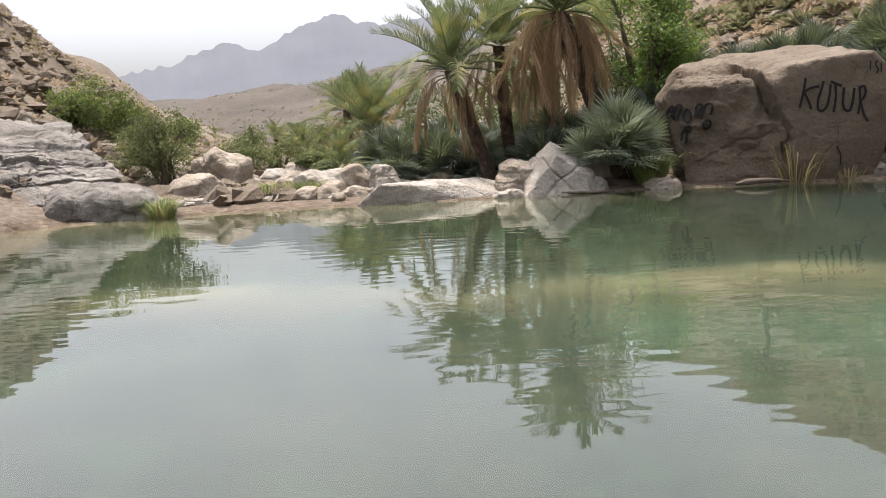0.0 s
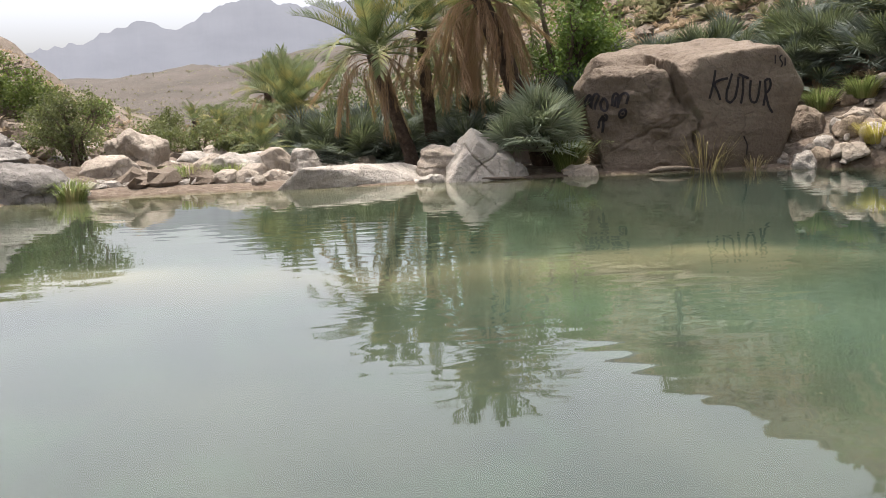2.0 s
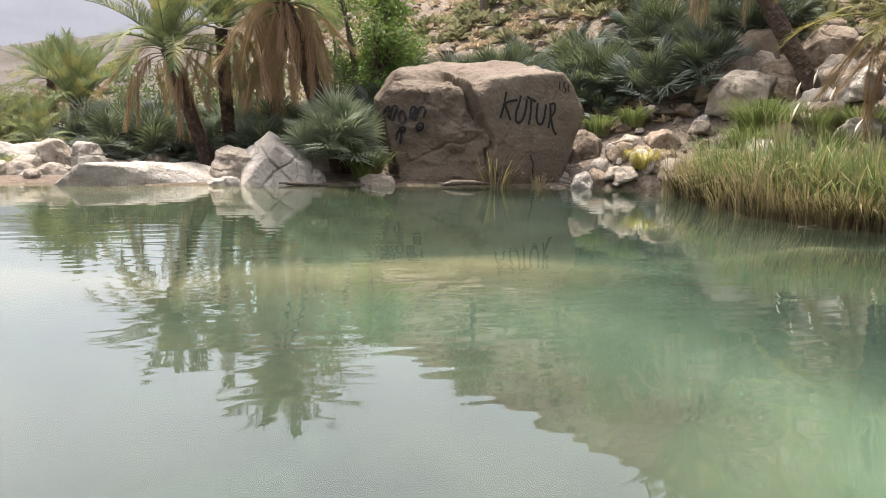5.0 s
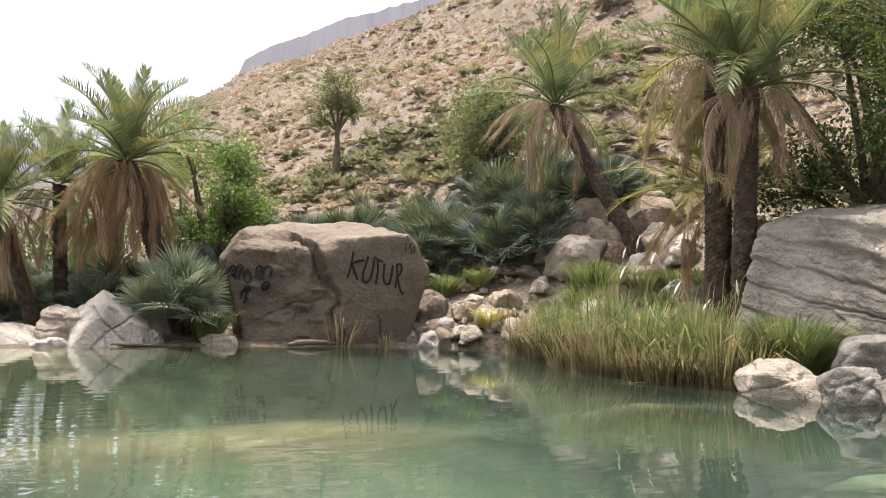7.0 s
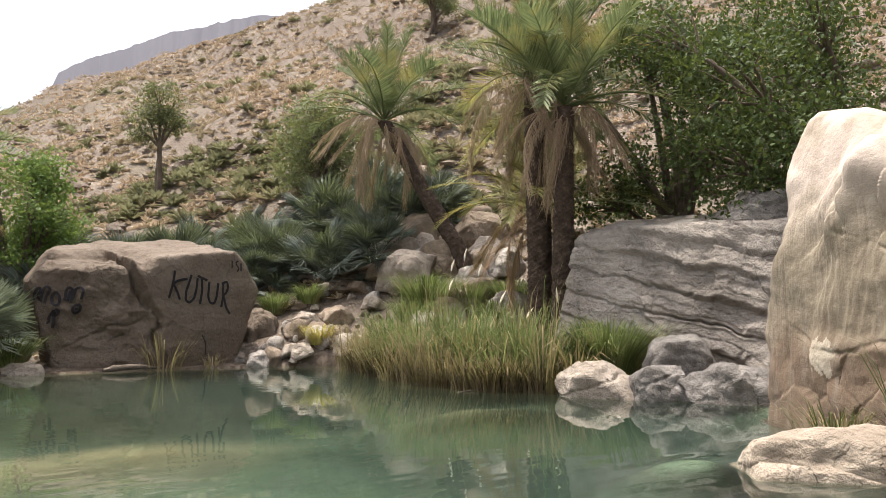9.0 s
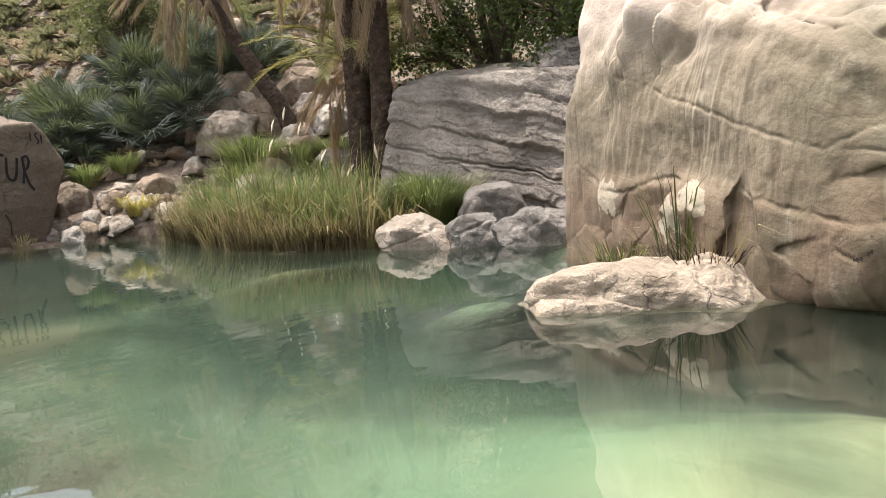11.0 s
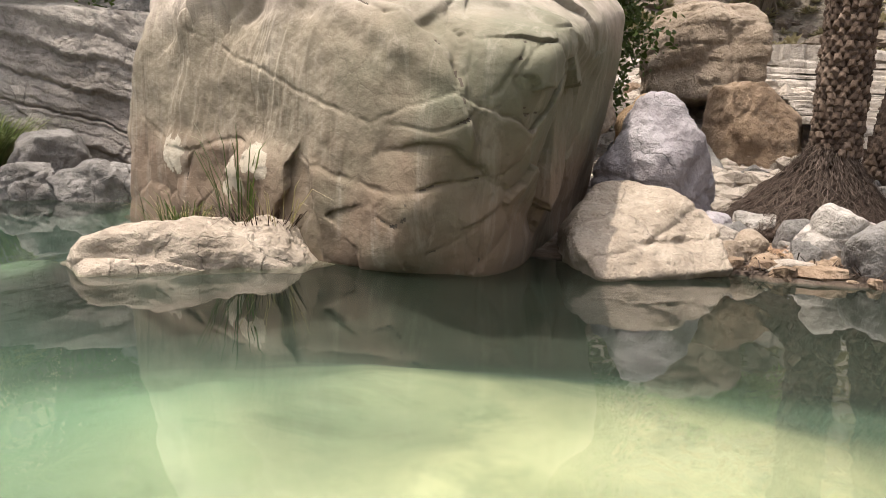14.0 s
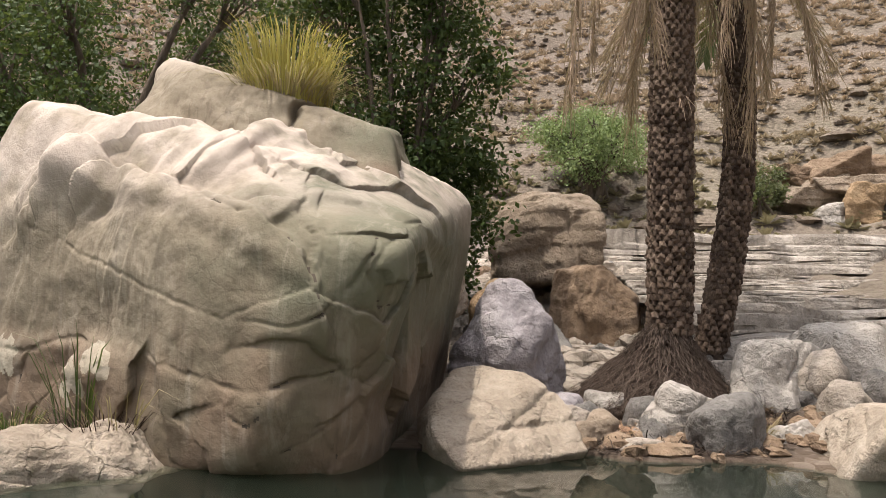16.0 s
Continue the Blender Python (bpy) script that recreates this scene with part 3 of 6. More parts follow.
def rough_planes(rng, chips=12):
    """Cutting planes of a broken block, in its half sizes."""
    out = []
    for axis in ((1, 0, 0), (-1, 0, 0), (0, 1, 0), (0, -1, 0), (0, 0, 1), (0, 0, -1)):
        v = np.array(axis) + rng.normal(0, 0.16, 3)
        out.append((*(v / np.linalg.norm(v)), 0.95))
    for _ in range(chips):
        v = rng.normal(0, 1, 3)
        v[2] = abs(v[2]) * 0.8
        out.append((*(v / np.linalg.norm(v)), rng.uniform(0.80, 1.10)))
    return out


def rock_mesh(planes, half=(1, 1, 1), n=24, p=14, seed=1, rough=0.06, grain=0.5, beds=None, cracks=(), mat=None, name="rock", lift=0.0, extra=None, lines=(), facets=0.0, patches=()):
    """A block cut by planes (normal and distance), rounded, weathered, bedded and cracked. Lengths of roughness in metres."""
    d, f = grid_of(n)
    s = 0
    for a, b, c, dist in planes:
        s = s + np.maximum(0, (d @ np.array((a, b, c))) / dist) ** p
    v = d * (s ** (-1 / p))[:, None] * np.array(half)
    o = v / np.linalg.norm(v / np.array(half), axis=1, keepdims=True) / np.array(half)
    o = o / np.linalg.norm(o, axis=1, keepdims=True)
    q = v + seed * 7.13
    push = rough * fbm(q / grain, 5, seed, 0.5) + rough * 0.7 * (ridged(q / (grain * 2.2), 3, seed + 9) - 0.6)
    if beds:
        # layers of uneven thickness stand out or back, broken by upright joints
        (bx, by, bz), period, amp = beds
        h = (v @ np.array((bx, by, bz))) / period + 0.20 * fbm(q / 1.6, 3, seed + 4) + 0.12 * fbm(q / 0.25, 3, seed + 6)
        for k, (freq, gain) in enumerate(((1.0, 1.0), (2.7, 0.32))):
            hh = h * freq + 0.37 * k
            layer, saw = np.floor(hh), hh % 1.0
            jog = np.floor((q[:, 0] + q[:, 1] * 0.6) / 0.8 + 3 * vnoise(np.stack([layer, 0 * h, 0 * h], -1) + 0.5, seed + 8) + 0.3 * fbm(q / 0.5, 2, seed + 7))
            out_by = vnoise(np.stack([layer * 1.7, jog * 1.3, 0 * h], -1) + 0.5, seed + 2 + k)
            push = push + amp * gain * (0.9 * out_by + smooth(0.0, 0.14, saw) * (1 - 0.5 * saw) - 0.5)
    for (cx, cy, cz), (nx, ny, nz), width, depth, (mx, my, mz, mr) in cracks:
        w = v + 0.16 * np.stack([fbm(q / 0.7, 3, seed + 30), fbm(q / 0.7, 3, seed + 31), fbm(q / 0.7, 3, seed + 32)], -1)
        dist = (w - (cx, cy, cz)) @ np.array((nx, ny, nz))
        near = smooth(mr, mr * 0.7, np.linalg.norm(v - (mx, my, mz), axis=1))
        push = push - depth * np.exp(-(dist / width) ** 2) * near
    # crack cores coloured dark for soil and for the shade of narrow grooves
    dirt_shade = np.zeros(len(v))
    for pts, width, depth, *soft in lines:
        w = v + 0.035 * np.stack([fbm(q / 0.35, 3, seed + 40), fbm(q / 0.35, 3, seed + 41), fbm(q / 0.35, 3, seed + 42)], -1)
        best = np.full(len(v), 9.0)
        e = np.array(pts) / np.array(half)
        e = e / np.linalg.norm(e, axis=1, keepdims=True)
        e = np.concatenate([[e[0]], *[[(g * (1 - k) + h * k) for k in (0.34, 0.67, 1.0)] for g, h in zip(e, e[1:])]])
        e = e / np.linalg.norm(e, axis=1, keepdims=True)
        out = sum(np.maximum(0, (e @ np.array((a, b, c))) / dist) ** p for a, b, c, dist in planes) ** (-1 / p)
        on = e * out[:, None] * np.array(half)
        for a, b in zip(on, on[1:]):
            t = np.clip(((w - a) @ (b - a)) / ((b - a) @ (b - a)), 0, 1)
            best = np.minimum(best, np.linalg.norm(w - a - t[:, None] * (b - a), axis=1))
        push = push - depth * np.exp(-(best / width) ** 2) * (0.75 + 0.4 * vnoise(q / 0.3, seed + 50))
        if not soft:
            dirt_shade = np.maximum(dirt_shade, smooth(0.017, 0.009, best * (1.1 + 0.5 * vnoise(q / 0.25, seed + 51))) * smooth(-0.45, -0.05, vnoise(q / 0.33, seed + 52)))
    if facets:
        # broken facets: the nearest of some scattered cutting planes
        cell = np.floor(q / grain * 0.8 + 0.35 * fbm(q / grain, 2, seed + 60)[:, None])
        push = push + facets * vnoise(cell * 3.7 + 0.5, seed + 61)
    if extra is not None:
        push = push + extra(v)
    v = v + o * push[:, None]
    v[:, 2] += lift
    slots = (dirt_shade[f].mean(1) > 0.5).astype(int) if lines else None
    for (cx, cy, cz), reach in patches:
        # broken pale scars
        d = np.linalg.norm((v - (cx, cy, cz + lift)) * (1, 1, 1), axis=1) + 0.10 * fbm(q / 0.3, 4, seed + 70) + 0.05 * vnoise(np.floor(q / 0.12), 5)
        slots = np.where(d[f].mean(1) < reach, 2, slots)
    return mesh_from(name, v, f, [mat, CRACK_DIRT_SHADE, CALCITE] if lines else mat, slots=slots)


def rock(label, x, y, size, mat, seed, turn=0.0, sink=0.12, n=44, rough=0.055, grain=0.35, beds=None, tilt=(0, 0), z=None, name="boulder", p=30, group="", chips=12, category="rock", facet=0.02):
    rng = np.random.default_rng(seed)
    n = max(12, int(n * 0.75))
    half = np.array(size) / 2
    mean = float(np.cbrt(half.prod()))
    breaks = []
    for _ in range(2):
        d = rng.normal(0, 1, 3)
        d /= np.linalg.norm(d)
        c = rng.normal(0, 0.35, 3) * half
        breaks.append((tuple(c), tuple(d), 0.018 + 0.015 * mean, 0.06 * mean, (*c, 2.2 * mean)))
    me = rock_mesh(rough_planes(rng, chips), half, n, p, seed, max(rough, 0.06 * mean), grain * max(1, mean * 1.2), beds, breaks, mat=mat, name=name, lift=half[2] * (1 - 2 * sink), facets=facet * mean)
    ob = thing(name, label, category, group, data=me)
    ob.matrix_basis = pose(x, y, gz(x, y) if z is None else z, tilt[0], tilt[1], turn)
    return ob


# the painted boulder on the far shore
PAINTED_AT = (8.0, 21.0, 1.2)
_planes = [(0.04, -1.0, 0.04, 2.05), (-0.30, -0.95, 0.03, 2.06), (-0.94, 0.26, -0.22, 2.2), (-0.8, 0.2, 0.57, 2.6), (-0.10, -0.17, 0.98, 1.86), (0.93, 0, -0.32, 2.3),
           (0.87, 0, 0.48, 2.72), (0, 1, 0.1, 1.5), (0, 0, -1, 1.9), (-0.25, -0.5, 0.83, 2.36)]


def notch(v):
    """The broken notch between the two faces."""
    left = smooth(-0.04, -0.20, v[:, 0] + 0.35 * v[:, 2] + 0.06 * fbm(v / 0.35, 3, 95)) * smooth(0.3, -0.2, v[:, 1])
    chip = np.sign(vnoise(v / 0.9, 91)) * np.minimum(1, 5 * np.abs(vnoise(v / 0.9, 91)))
    return 0.06 * fbm(v / 0.8, 4, 77) * left + 0.05 * ridged(v / 0.5, 4, 78) * left + 0.03 * chip * left - 0.34 * left - 0.05 * smooth(1.25, 1.6, v[:, 2] - 0.1 * v[:, 0]) * (1 + fbm(v / 0.4, 3, 92)) - 0.22 * np.exp(-(((v[:, 0] + 0.35) / 0.22) ** 2 + ((v[:, 2] - 1.55) / 0.3) ** 2)) * smooth(0.5, -0.5, v[:, 1])


_me = rock_mesh(_planes, n=110, p=60, seed=5, rough=0.03, grain=0.6, mat=ROCK_TAN, name="painted_boulder", extra=notch,
                cracks=[((-0.36, 0, 0.6), (0.95, 0.05, 0.3), 0.06, 0.22, (-0.4, -2, 0.6, 1.7)), ((-1.2, 0, -0.35), (-0.35, 0, 0.94), 0.05, 0.05, (-1.4, -2, -0.4, 1.4)), ((-1.6, 0, 0.95), (0.5, 0, 0.86), 0.05, 0.04, (-1.3, -2, 1.0, 1.1))])
painted_boulder = thing("boulder", "tan boulder with black spray-painted letters at the water's edge", "boulder", at=PAINTED_AT, data=_me)

# the large cream boulder standing in the pool
BIG_AT = (10.6, 2.0, 1.6)
_planes = [(-0.86, 0.51, 0.0, 1.36), (-0.855, -0.45, -0.25, 2.85), (-0.13, -0.97, -0.20, 2.60), (-0.25, -0.6, 0.76, 2.5), (-0.46, -0.25, 0.85, 1.98), (-0.1, -0.1, 0.99, 2.02), (-0.3, 0.92, 0.22, 2.65),
           (1, 0, 0, 2.2), (0, 0, -1, 2.4), (-0.97, 0.1, 0.2, 2.05), (-0.778, 0.189, 0.597, 1.72), (-0.75, 0.55, 0.36, 1.85), (-0.5, 0.1, -0.86, 2.3)]


def lip(v, pts, height, reach, soft=0.035):
    """One side of a line over the rock stands proud (the side with the greater height where height is plus) and fades away from it."""
    best, side = np.full(len(v), 9.0), np.zeros(len(v))
    w = v + 0.05 * np.stack([fbm(v / 0.4, 3, 140), fbm(v / 0.4, 3, 141), fbm(v / 0.4, 3, 142)], -1)
    for a, b in zip(np.array(pts), np.array(pts[1:])):
        d = b - a
        across = np.cross(d, (a + b) / 2)
        across = across / np.linalg.norm(across) * np.sign(across[2])
        t = np.clip(((w - a) @ d) / (d @ d), 0, 1)
        r = w - a - t[:, None] * d
        far = np.linalg.norm(r, axis=1)
        side = np.where(far < best, r @ across, side)
        best = np.minimum(best, far)
    step = 2 * smooth(-soft, soft, side) - 1
    return height * step * np.exp(-(best / reach) ** 1.5)


# the rolled brow over the fluted face, the cleft behind it, and the crest of the blocky end
BROW = [(-0.66, 1.45, 1.20), (-0.87, 1.03, 1.12), (-1.24, 0.41, 1.08), (-1.62, -0.24, 0.90), (-1.91, -0.69, 0.64), (-2.12, -1.09, 0.40), (-2.16, -1.38, 0.22)]
CLEFT = [(-1.22, 0.39, 1.56), (-1.43, -0.07, 1.34), (-1.74, -0.79, 1.05), (-1.93, -1.18, 0.84), (-2.02, -1.42, 0.65), (-2.11, -1.60, 0.45), (-2.16, -1.74, 0.18), (-2.18, -1.85, -0.14)]
CREST = [(-1.91, -1.40, 0.80), (-1.52, -1.70, 0.98), (-1.40, -2.14, 0.84), (-1.30, -2.42, 0.70), (-0.66, -2.77, 0.60), (0.2, -2.95, 0.5)]
FOOT = [(-0.37, 2.16, -0.52), (-0.89, 1.12, -0.48), (-1.48, 0.15, -0.50), (-1.88, -0.51, -0.71), (-2.20, -1.13, -0.82), (-2.23, -1.59, -0.78), (-1.80, -2.15, -0.69)]


def fractured(v, weight, box, count, seed, tilt, crease, width):
    """Broken facets: each cell round a scattered point is a tilted plane, with a crease along the joints. Zero where weight is zero."""
    rng, out_all, use = np.random.default_rng(seed), np.zeros(len(v)), weight > 0.01
    v = v[use]
    w = v + 0.07 * np.stack([fbm(v / 0.5, 4, seed + k) for k in range(3)], -1)
    d1, d2, push = np.full(len(v), 99.0), np.full(len(v), 99.0), np.zeros(len(v))
    for _ in range(count):
        c, slope, out = rng.uniform(box[0], box[1]), rng.normal(0, tilt, 3), rng.normal(0, 0.03)
        d = np.linalg.norm(w - c, axis=1)
        near = d < d1
        d2 = np.where(near, d1, np.minimum(d2, d))
        push = np.where(near, (w - c) @ slope + out, push)
        d1 = np.minimum(d1, d)
    out_all[use] = weight[use] * (push - crease * np.exp(-((d2 - d1) / width) ** 2))
    return out_all


def big_relief(v):
    """Flutes and pleats down the face, a rolled brow and cleft under the top, a blocky end and a foot of rubbly rock."""
    x, y, z = v.T
    end = smooth(1.0, 2.4, y)
    flute = 0.075 * np.sin(x * 5.2 + 1.6 * fbm(v / 0.9, 3, 61)) * end
    scoop = -0.15 * np.exp(-(((y - 1.05) / 0.42) ** 2 + ((z - 0.95) / 0.4) ** 2)) * smooth(0.5, -0.5, x)
    scoop = scoop - 0.12 * np.exp(-(((y - 0.72) / 0.16) ** 2 + ((z - 1.30) / 0.30) ** 2)) * smooth(0.2, -0.5, x)
    swell = 0.06 * fbm(np.stack([x / 1.2, y / 0.8, z / 1.1], -1), 4, 44)
    high = smooth(0.75, 1.35, z + 0.25 * y)
    foot_line = -0.5 + 0.25 * np.minimum(0, y) + 0.06 * fbm(v / 0.4, 3, 63)
    low = smooth(foot_line + 0.05, foot_line - 0.30, z)
    blocky = smooth(-0.85, -1.2, y + 0.12 * z + 0.2 * fbm(v / 0.8, 3, 64)) * (1 - low)
    face = (1 - low) * (1 - blocky) * (1 - high)
    along = 0.51 * x + 0.86 * y + 0.30 * z
    pleat = 0.010 * (ridged(np.stack([along / 0.14, z / 1.6, 0 * z], -1), 2, 65) - 0.5) * smooth(-0.2, 0.35, vnoise(v / 0.9, 67) + 0.25) * face
    top = 0.10 * fbm(np.stack([x / 1.6, (y + 0.9 * z) / 0.5, z / 1.6], -1), 3, 57) * high
    top = top + fractured(v, 0.6 * high, ((-1.9, -2.4, 0.9), (0.8, 2.2, 2.0)), 20, 57, 0.16, 0.03, 0.07)
    rolls = lip(v, BROW, 0.05, 0.30, 0.12) + lip(v, CLEFT, -0.085, 0.28, 0.07) + lip(v, CREST, 0.05, 0.35, 0.10) + lip(v, FOOT, -0.012, 0.25, 0.08)
    broken = fractured(v, blocky * smooth(0.9, -0.9, x), ((-2.5, -3.0, -1.5), (0.4, -1.2, 1.0)), 30, 71, 0.12, 0.017, 0.03)
    knobs = sum(0.09 * np.exp(-(((y - a) / 0.30) ** 2 + ((z - b) / 0.24) ** 2)) * (x < 0.4) for a, b in ((2.1, -0.75), (1.45, -0.72), (0.7, -0.72), (1.0, -1.15), (1.9, -1.2)))
    foot = knobs + fractured(v, low * (0.55 + 0.45 * smooth(-0.6, 0.4, y)), ((-2.4, -2.6, -1.6), (0.4, 2.9, -0.6)), 50, 77, 0.08, 0.014, 0.03)
    return flute + scoop + swell + top + rolls + broken + foot + pleat


# cracks run over the face towards the pool
BIG_CRACKS = [
    ([(-2.04, -1.02, 0.88), (-2.03, -1.22, 0.87), (-2.11, -1.40, 0.71), (-2.19, -1.60, 0.45), (-2.26, -1.76, 0.15), (-2.32, -1.86, -0.09), (-2.16, -2.01, -0.38)], 0.024, 0.085),
    ([(-1.63, -0.17, 1.40), (-1.85, -0.60, 1.10), (-2.04, -1.02, 0.88)], 0.024, 0.055),
    ([(-1.42, -1.68, 1.07), (-1.99, -1.77, 0.73), (-2.24, -1.84, 0.28)], 0.022, 0.075, 1),
    ([(-2.04, -2.28, 0.55), (-2.23, -2.21, 0.19), (-2.28, -1.93, -0.12), (-2.34, -1.58, -0.28), (-2.23, -1.09, -0.21)], 0.022, 0.075),
    ([(-2.19, -2.30, 0.24), (-2.07, -2.38, -0.04), (-1.91, -2.52, -0.32), (-1.97, -2.22, -0.69)], 0.022, 0.075),
    ([(-1.97, -2.22, -0.69), (-2.27, -1.59, -0.77), (-2.23, -1.10, -0.84), (-1.90, -0.55, -0.72)], 0.025, 0.090),
    ([(-1.97, -2.22, -0.69), (-1.98, -1.98, -1.07), (-1.86, -1.94, -1.54)], 0.020, 0.068),
    ([(-2.06, -2.38, -0.05), (-1.21, -2.79, -0.07), (-0.84, -2.96, 0.25)], 0.020, 0.060),
    ([(-1.98, -1.98, -1.07), (-2.11, -1.54, -1.42)], 0.020, 0.038),
    ([(-2.37, -1.33, -0.91), (-2.32, -1.34, -1.04), (-2.31, -1.22, -1.18), (-2.25, -1.02, -1.10), (-2.28, -1.12, -0.93)], 0.020, 0.060),
    ([(-0.56, 1.72, 0.71), (-0.96, 1.04, 0.46), (-1.54, 0.08, 0.08), (-2.12, -0.91, -0.21)], 0.030, 0.045, 1),
    ([(0.08, 2.81, -0.29), (-0.26, 2.23, -0.57), (-0.60, 1.70, -0.62), (-0.96, 1.05, -0.45), (-1.44, 0.24, -0.53), (-2.05, -0.79, -0.81)], 0.030, 0.06, 1),
    ([(-0.55, 1.75, -0.60), (-0.50, 1.80, -0.95), (-0.70, 1.45, -1.20)], 0.025, 0.060)]
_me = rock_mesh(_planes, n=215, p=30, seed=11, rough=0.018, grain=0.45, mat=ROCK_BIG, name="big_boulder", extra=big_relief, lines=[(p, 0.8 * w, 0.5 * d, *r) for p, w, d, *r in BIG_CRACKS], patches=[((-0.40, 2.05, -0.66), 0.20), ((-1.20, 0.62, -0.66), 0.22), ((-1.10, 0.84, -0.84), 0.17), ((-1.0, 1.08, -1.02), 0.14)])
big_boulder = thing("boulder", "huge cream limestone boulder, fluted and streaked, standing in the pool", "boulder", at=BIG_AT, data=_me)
_planes = [(-0.16, -0.31, 0.93, 0.56), (-0.90, 0, 0.43, 1.0), (-0.2, 0.95, 0.2, 1.95), (0, -0.95, 0.25, 1.35), (1, 0, 0.1, 1.3), (0, 0, -1, 1.3), (-0.6, 0.5, 0.62, 1.45)]
_me = rock_mesh(_planes, n=70, p=26, seed=14, rough=0.07, grain=0.5, mat=ROCK_BIG, name="upper_block", cracks=[((0, -0.55, 0), (0.1, 0.97, 0.15), 0.05, 0.22, (-0.4, -0.5, 0.3, 1.2))])
thing("boulder", "cream rock block lying on top of the huge boulder", "rock", at=(11.75, 1.3, 3.66), data=_me)

# rocks round the pool: label, x, y, size, material, seed, turn, options
SHORE_ROCKS = "rocks on the shore"
rock("flat pale rock slab on the far shore", -0.1, 19.75, (2.6, 1.5, 0.54), ROCK_WHITE, 21, 4, n=44, p=30, z=-0.02, rough=0.03, chips=3, group=SHORE_ROCKS)
rock("pale bedded rock block beside a peaked rock", 1.75, 19.95, (1.15, 1.0, 0.95), ROCK_PALE, 22, 8, n=34, z=-0.03, beds=((0.1, 0, 1), 0.28, 0.05), group=SHORE_ROCKS)
_planes = [(-0.62, -0.35, 0.70, 0.50), (0.52, -0.30, 0.80, 0.56), (0.10, -0.94, 0.32, 0.52), (-0.97, 0.0, 0.2, 0.72), (1.0, 0.0, 0.15, 0.95), (0, 1, 0.1, 0.5), (0, 0, -1, 0.5), (0.75, -0.6, 0.3, 0.80)]
_me = rock_mesh(_planes, n=44, p=60, seed=27, rough=0.025, grain=0.3, mat=ROCK_WHITE, name="boulder", lift=0.42, cracks=[((0.1, 0, 0), (0.75, 0, 0.66), 0.03, 0.06, (0, -0.4, 0, 1.4)), ((0.3, 0, 0), (-0.6, 0, 0.8), 0.025, 0.05, (0, -0.4, 0, 1.4))])
thing("boulder", "pale peaked rock with cracks on the far shore", "rock", SHORE_ROCKS, at=(2.65, 19.6, -0.05), data=_me)
rock("small pale rock beside the peaked rock", 3.55, 19.55, (0.75, 0.5, 0.42), ROCK_WHITE, 24, 10, z=-0.02, group=SHORE_ROCKS)
rock("low white stone at the waterline", 1.5, 19.15, (0.75, 0.4, 0.22), ROCK_WHITE, 25, 5, z=-0.02, group=SHORE_ROCKS)
rock("pale flat stone under the grass", 5.15, 19.35, (0.9, 0.6, 0.36), ROCK_PALE, 26, -15, z=-0.03, group=SHORE_ROCKS)
rock("pale rock slab behind the palm trunk", 4.6, 22.4, (2.6, 1.2, 1.0), ROCK_WHITE, 28, 5, group=SHORE_ROCKS)
rock("rounded rock half hidden behind fan palm", 5.2, 23.6, (1.2, 1.1, 2.5), ROCK_PALE, 29, 0, z=-0.1, group=SHORE_ROCKS)
rock("rounded tan block against the painted boulder", 11.25, 20.1, (1.15, 1.2, 1.5), ROCK_TAN, 30, 20, n=30, z=0.15, group=SHORE_ROCKS)
rock("tilted grey-brown slab among rubble", 14.1, 21.9, (1.7, 1.0, 1.25), ROCK_FAWN, 33, -20, tilt=(0, -32), n=30, sink=0.2, z=2.0, group="rocks on the slope")
rock("pale rock lying in the grass", 14.0, 15.6, (1.7, 1.0, 0.7), ROCK_WHITE, 34, -30, tilt=(0, 15), n=28, group="rocks on the slope")
for _x, _y, _size, _m, _k in ((15.0, 18.4, (1.6, 1.2, 1.3), ROCK_PALE, 171), (16.3, 18.1, (1.3, 1.1, 1.1), ROCK_FAWN, 172), (15.8, 19.8, (2.2, 1.4, 1.0), ROCK_PALE, 173), (17.2, 16.4, (1.3, 1.0, 0.9), ROCK_WHITE, 174), (15.9, 15.0, (1.1, 0.9, 0.7), ROCK_WHITE, 175), (18.2, 18.6, (1.8, 1.3, 1.2), ROCK_FAWN, 176)):
    rock("pale broken rock resting on the slope behind the reeds", _x, _y, _size, _m, _k, 47 * _k, n=36, sink=0.2, p=24, group="rocks on the slope")
rock("pale warm rounded stone standing in the water", 11.6, 8.6, (1.4, 0.9, 0.72), ROCK_PALE, 36, -55, n=40, z=-0.08, rough=0.03, group=SHORE_ROCKS)
rock("dark grey rock at the waterline", 12.1, 7.65, (1.0, 0.8, 0.75), ROCK_GREY, 37, -40, n=32, z=-0.06, group=SHORE_ROCKS)
rock("wide grey rock at the waterline", 12.55, 6.65, (1.7, 0.9, 0.78), ROCK_GREY, 38, -60, n=40, z=-0.06, group=SHORE_ROCKS)
rock("dark grey angular rock above the waterline", 13.0, 7.9, (1.25, 1.0, 1.25), ROCK_GREY, 39, -40, n=34, z=-0.05, group=SHORE_ROCKS)
rock("cream smooth rock slab lying in the water", 8.45, 2.75, (2.5, 1.1, 0.66), ROCK_CREAM, 44, -56, n=80, z=-0.16, rough=0.07, grain=0.4, p=14, group=SHORE_ROCKS)
rock("low cream rock tongue awash", 7.95, 3.1, (1.2, 0.8, 0.24), ROCK_CREAM, 43, -50, n=36, z=-0.05, rough=0.03, group=SHORE_ROCKS)
rock("cream wedge-shaped rock at the waterline", 10.35, -1.4, (1.7, 1.75, 0.95), ROCK_CREAM, 146, 25, tilt=(-10, -20), n=64, z=-0.15, rough=0.05, p=34, chips=7, group=SHORE_ROCKS)
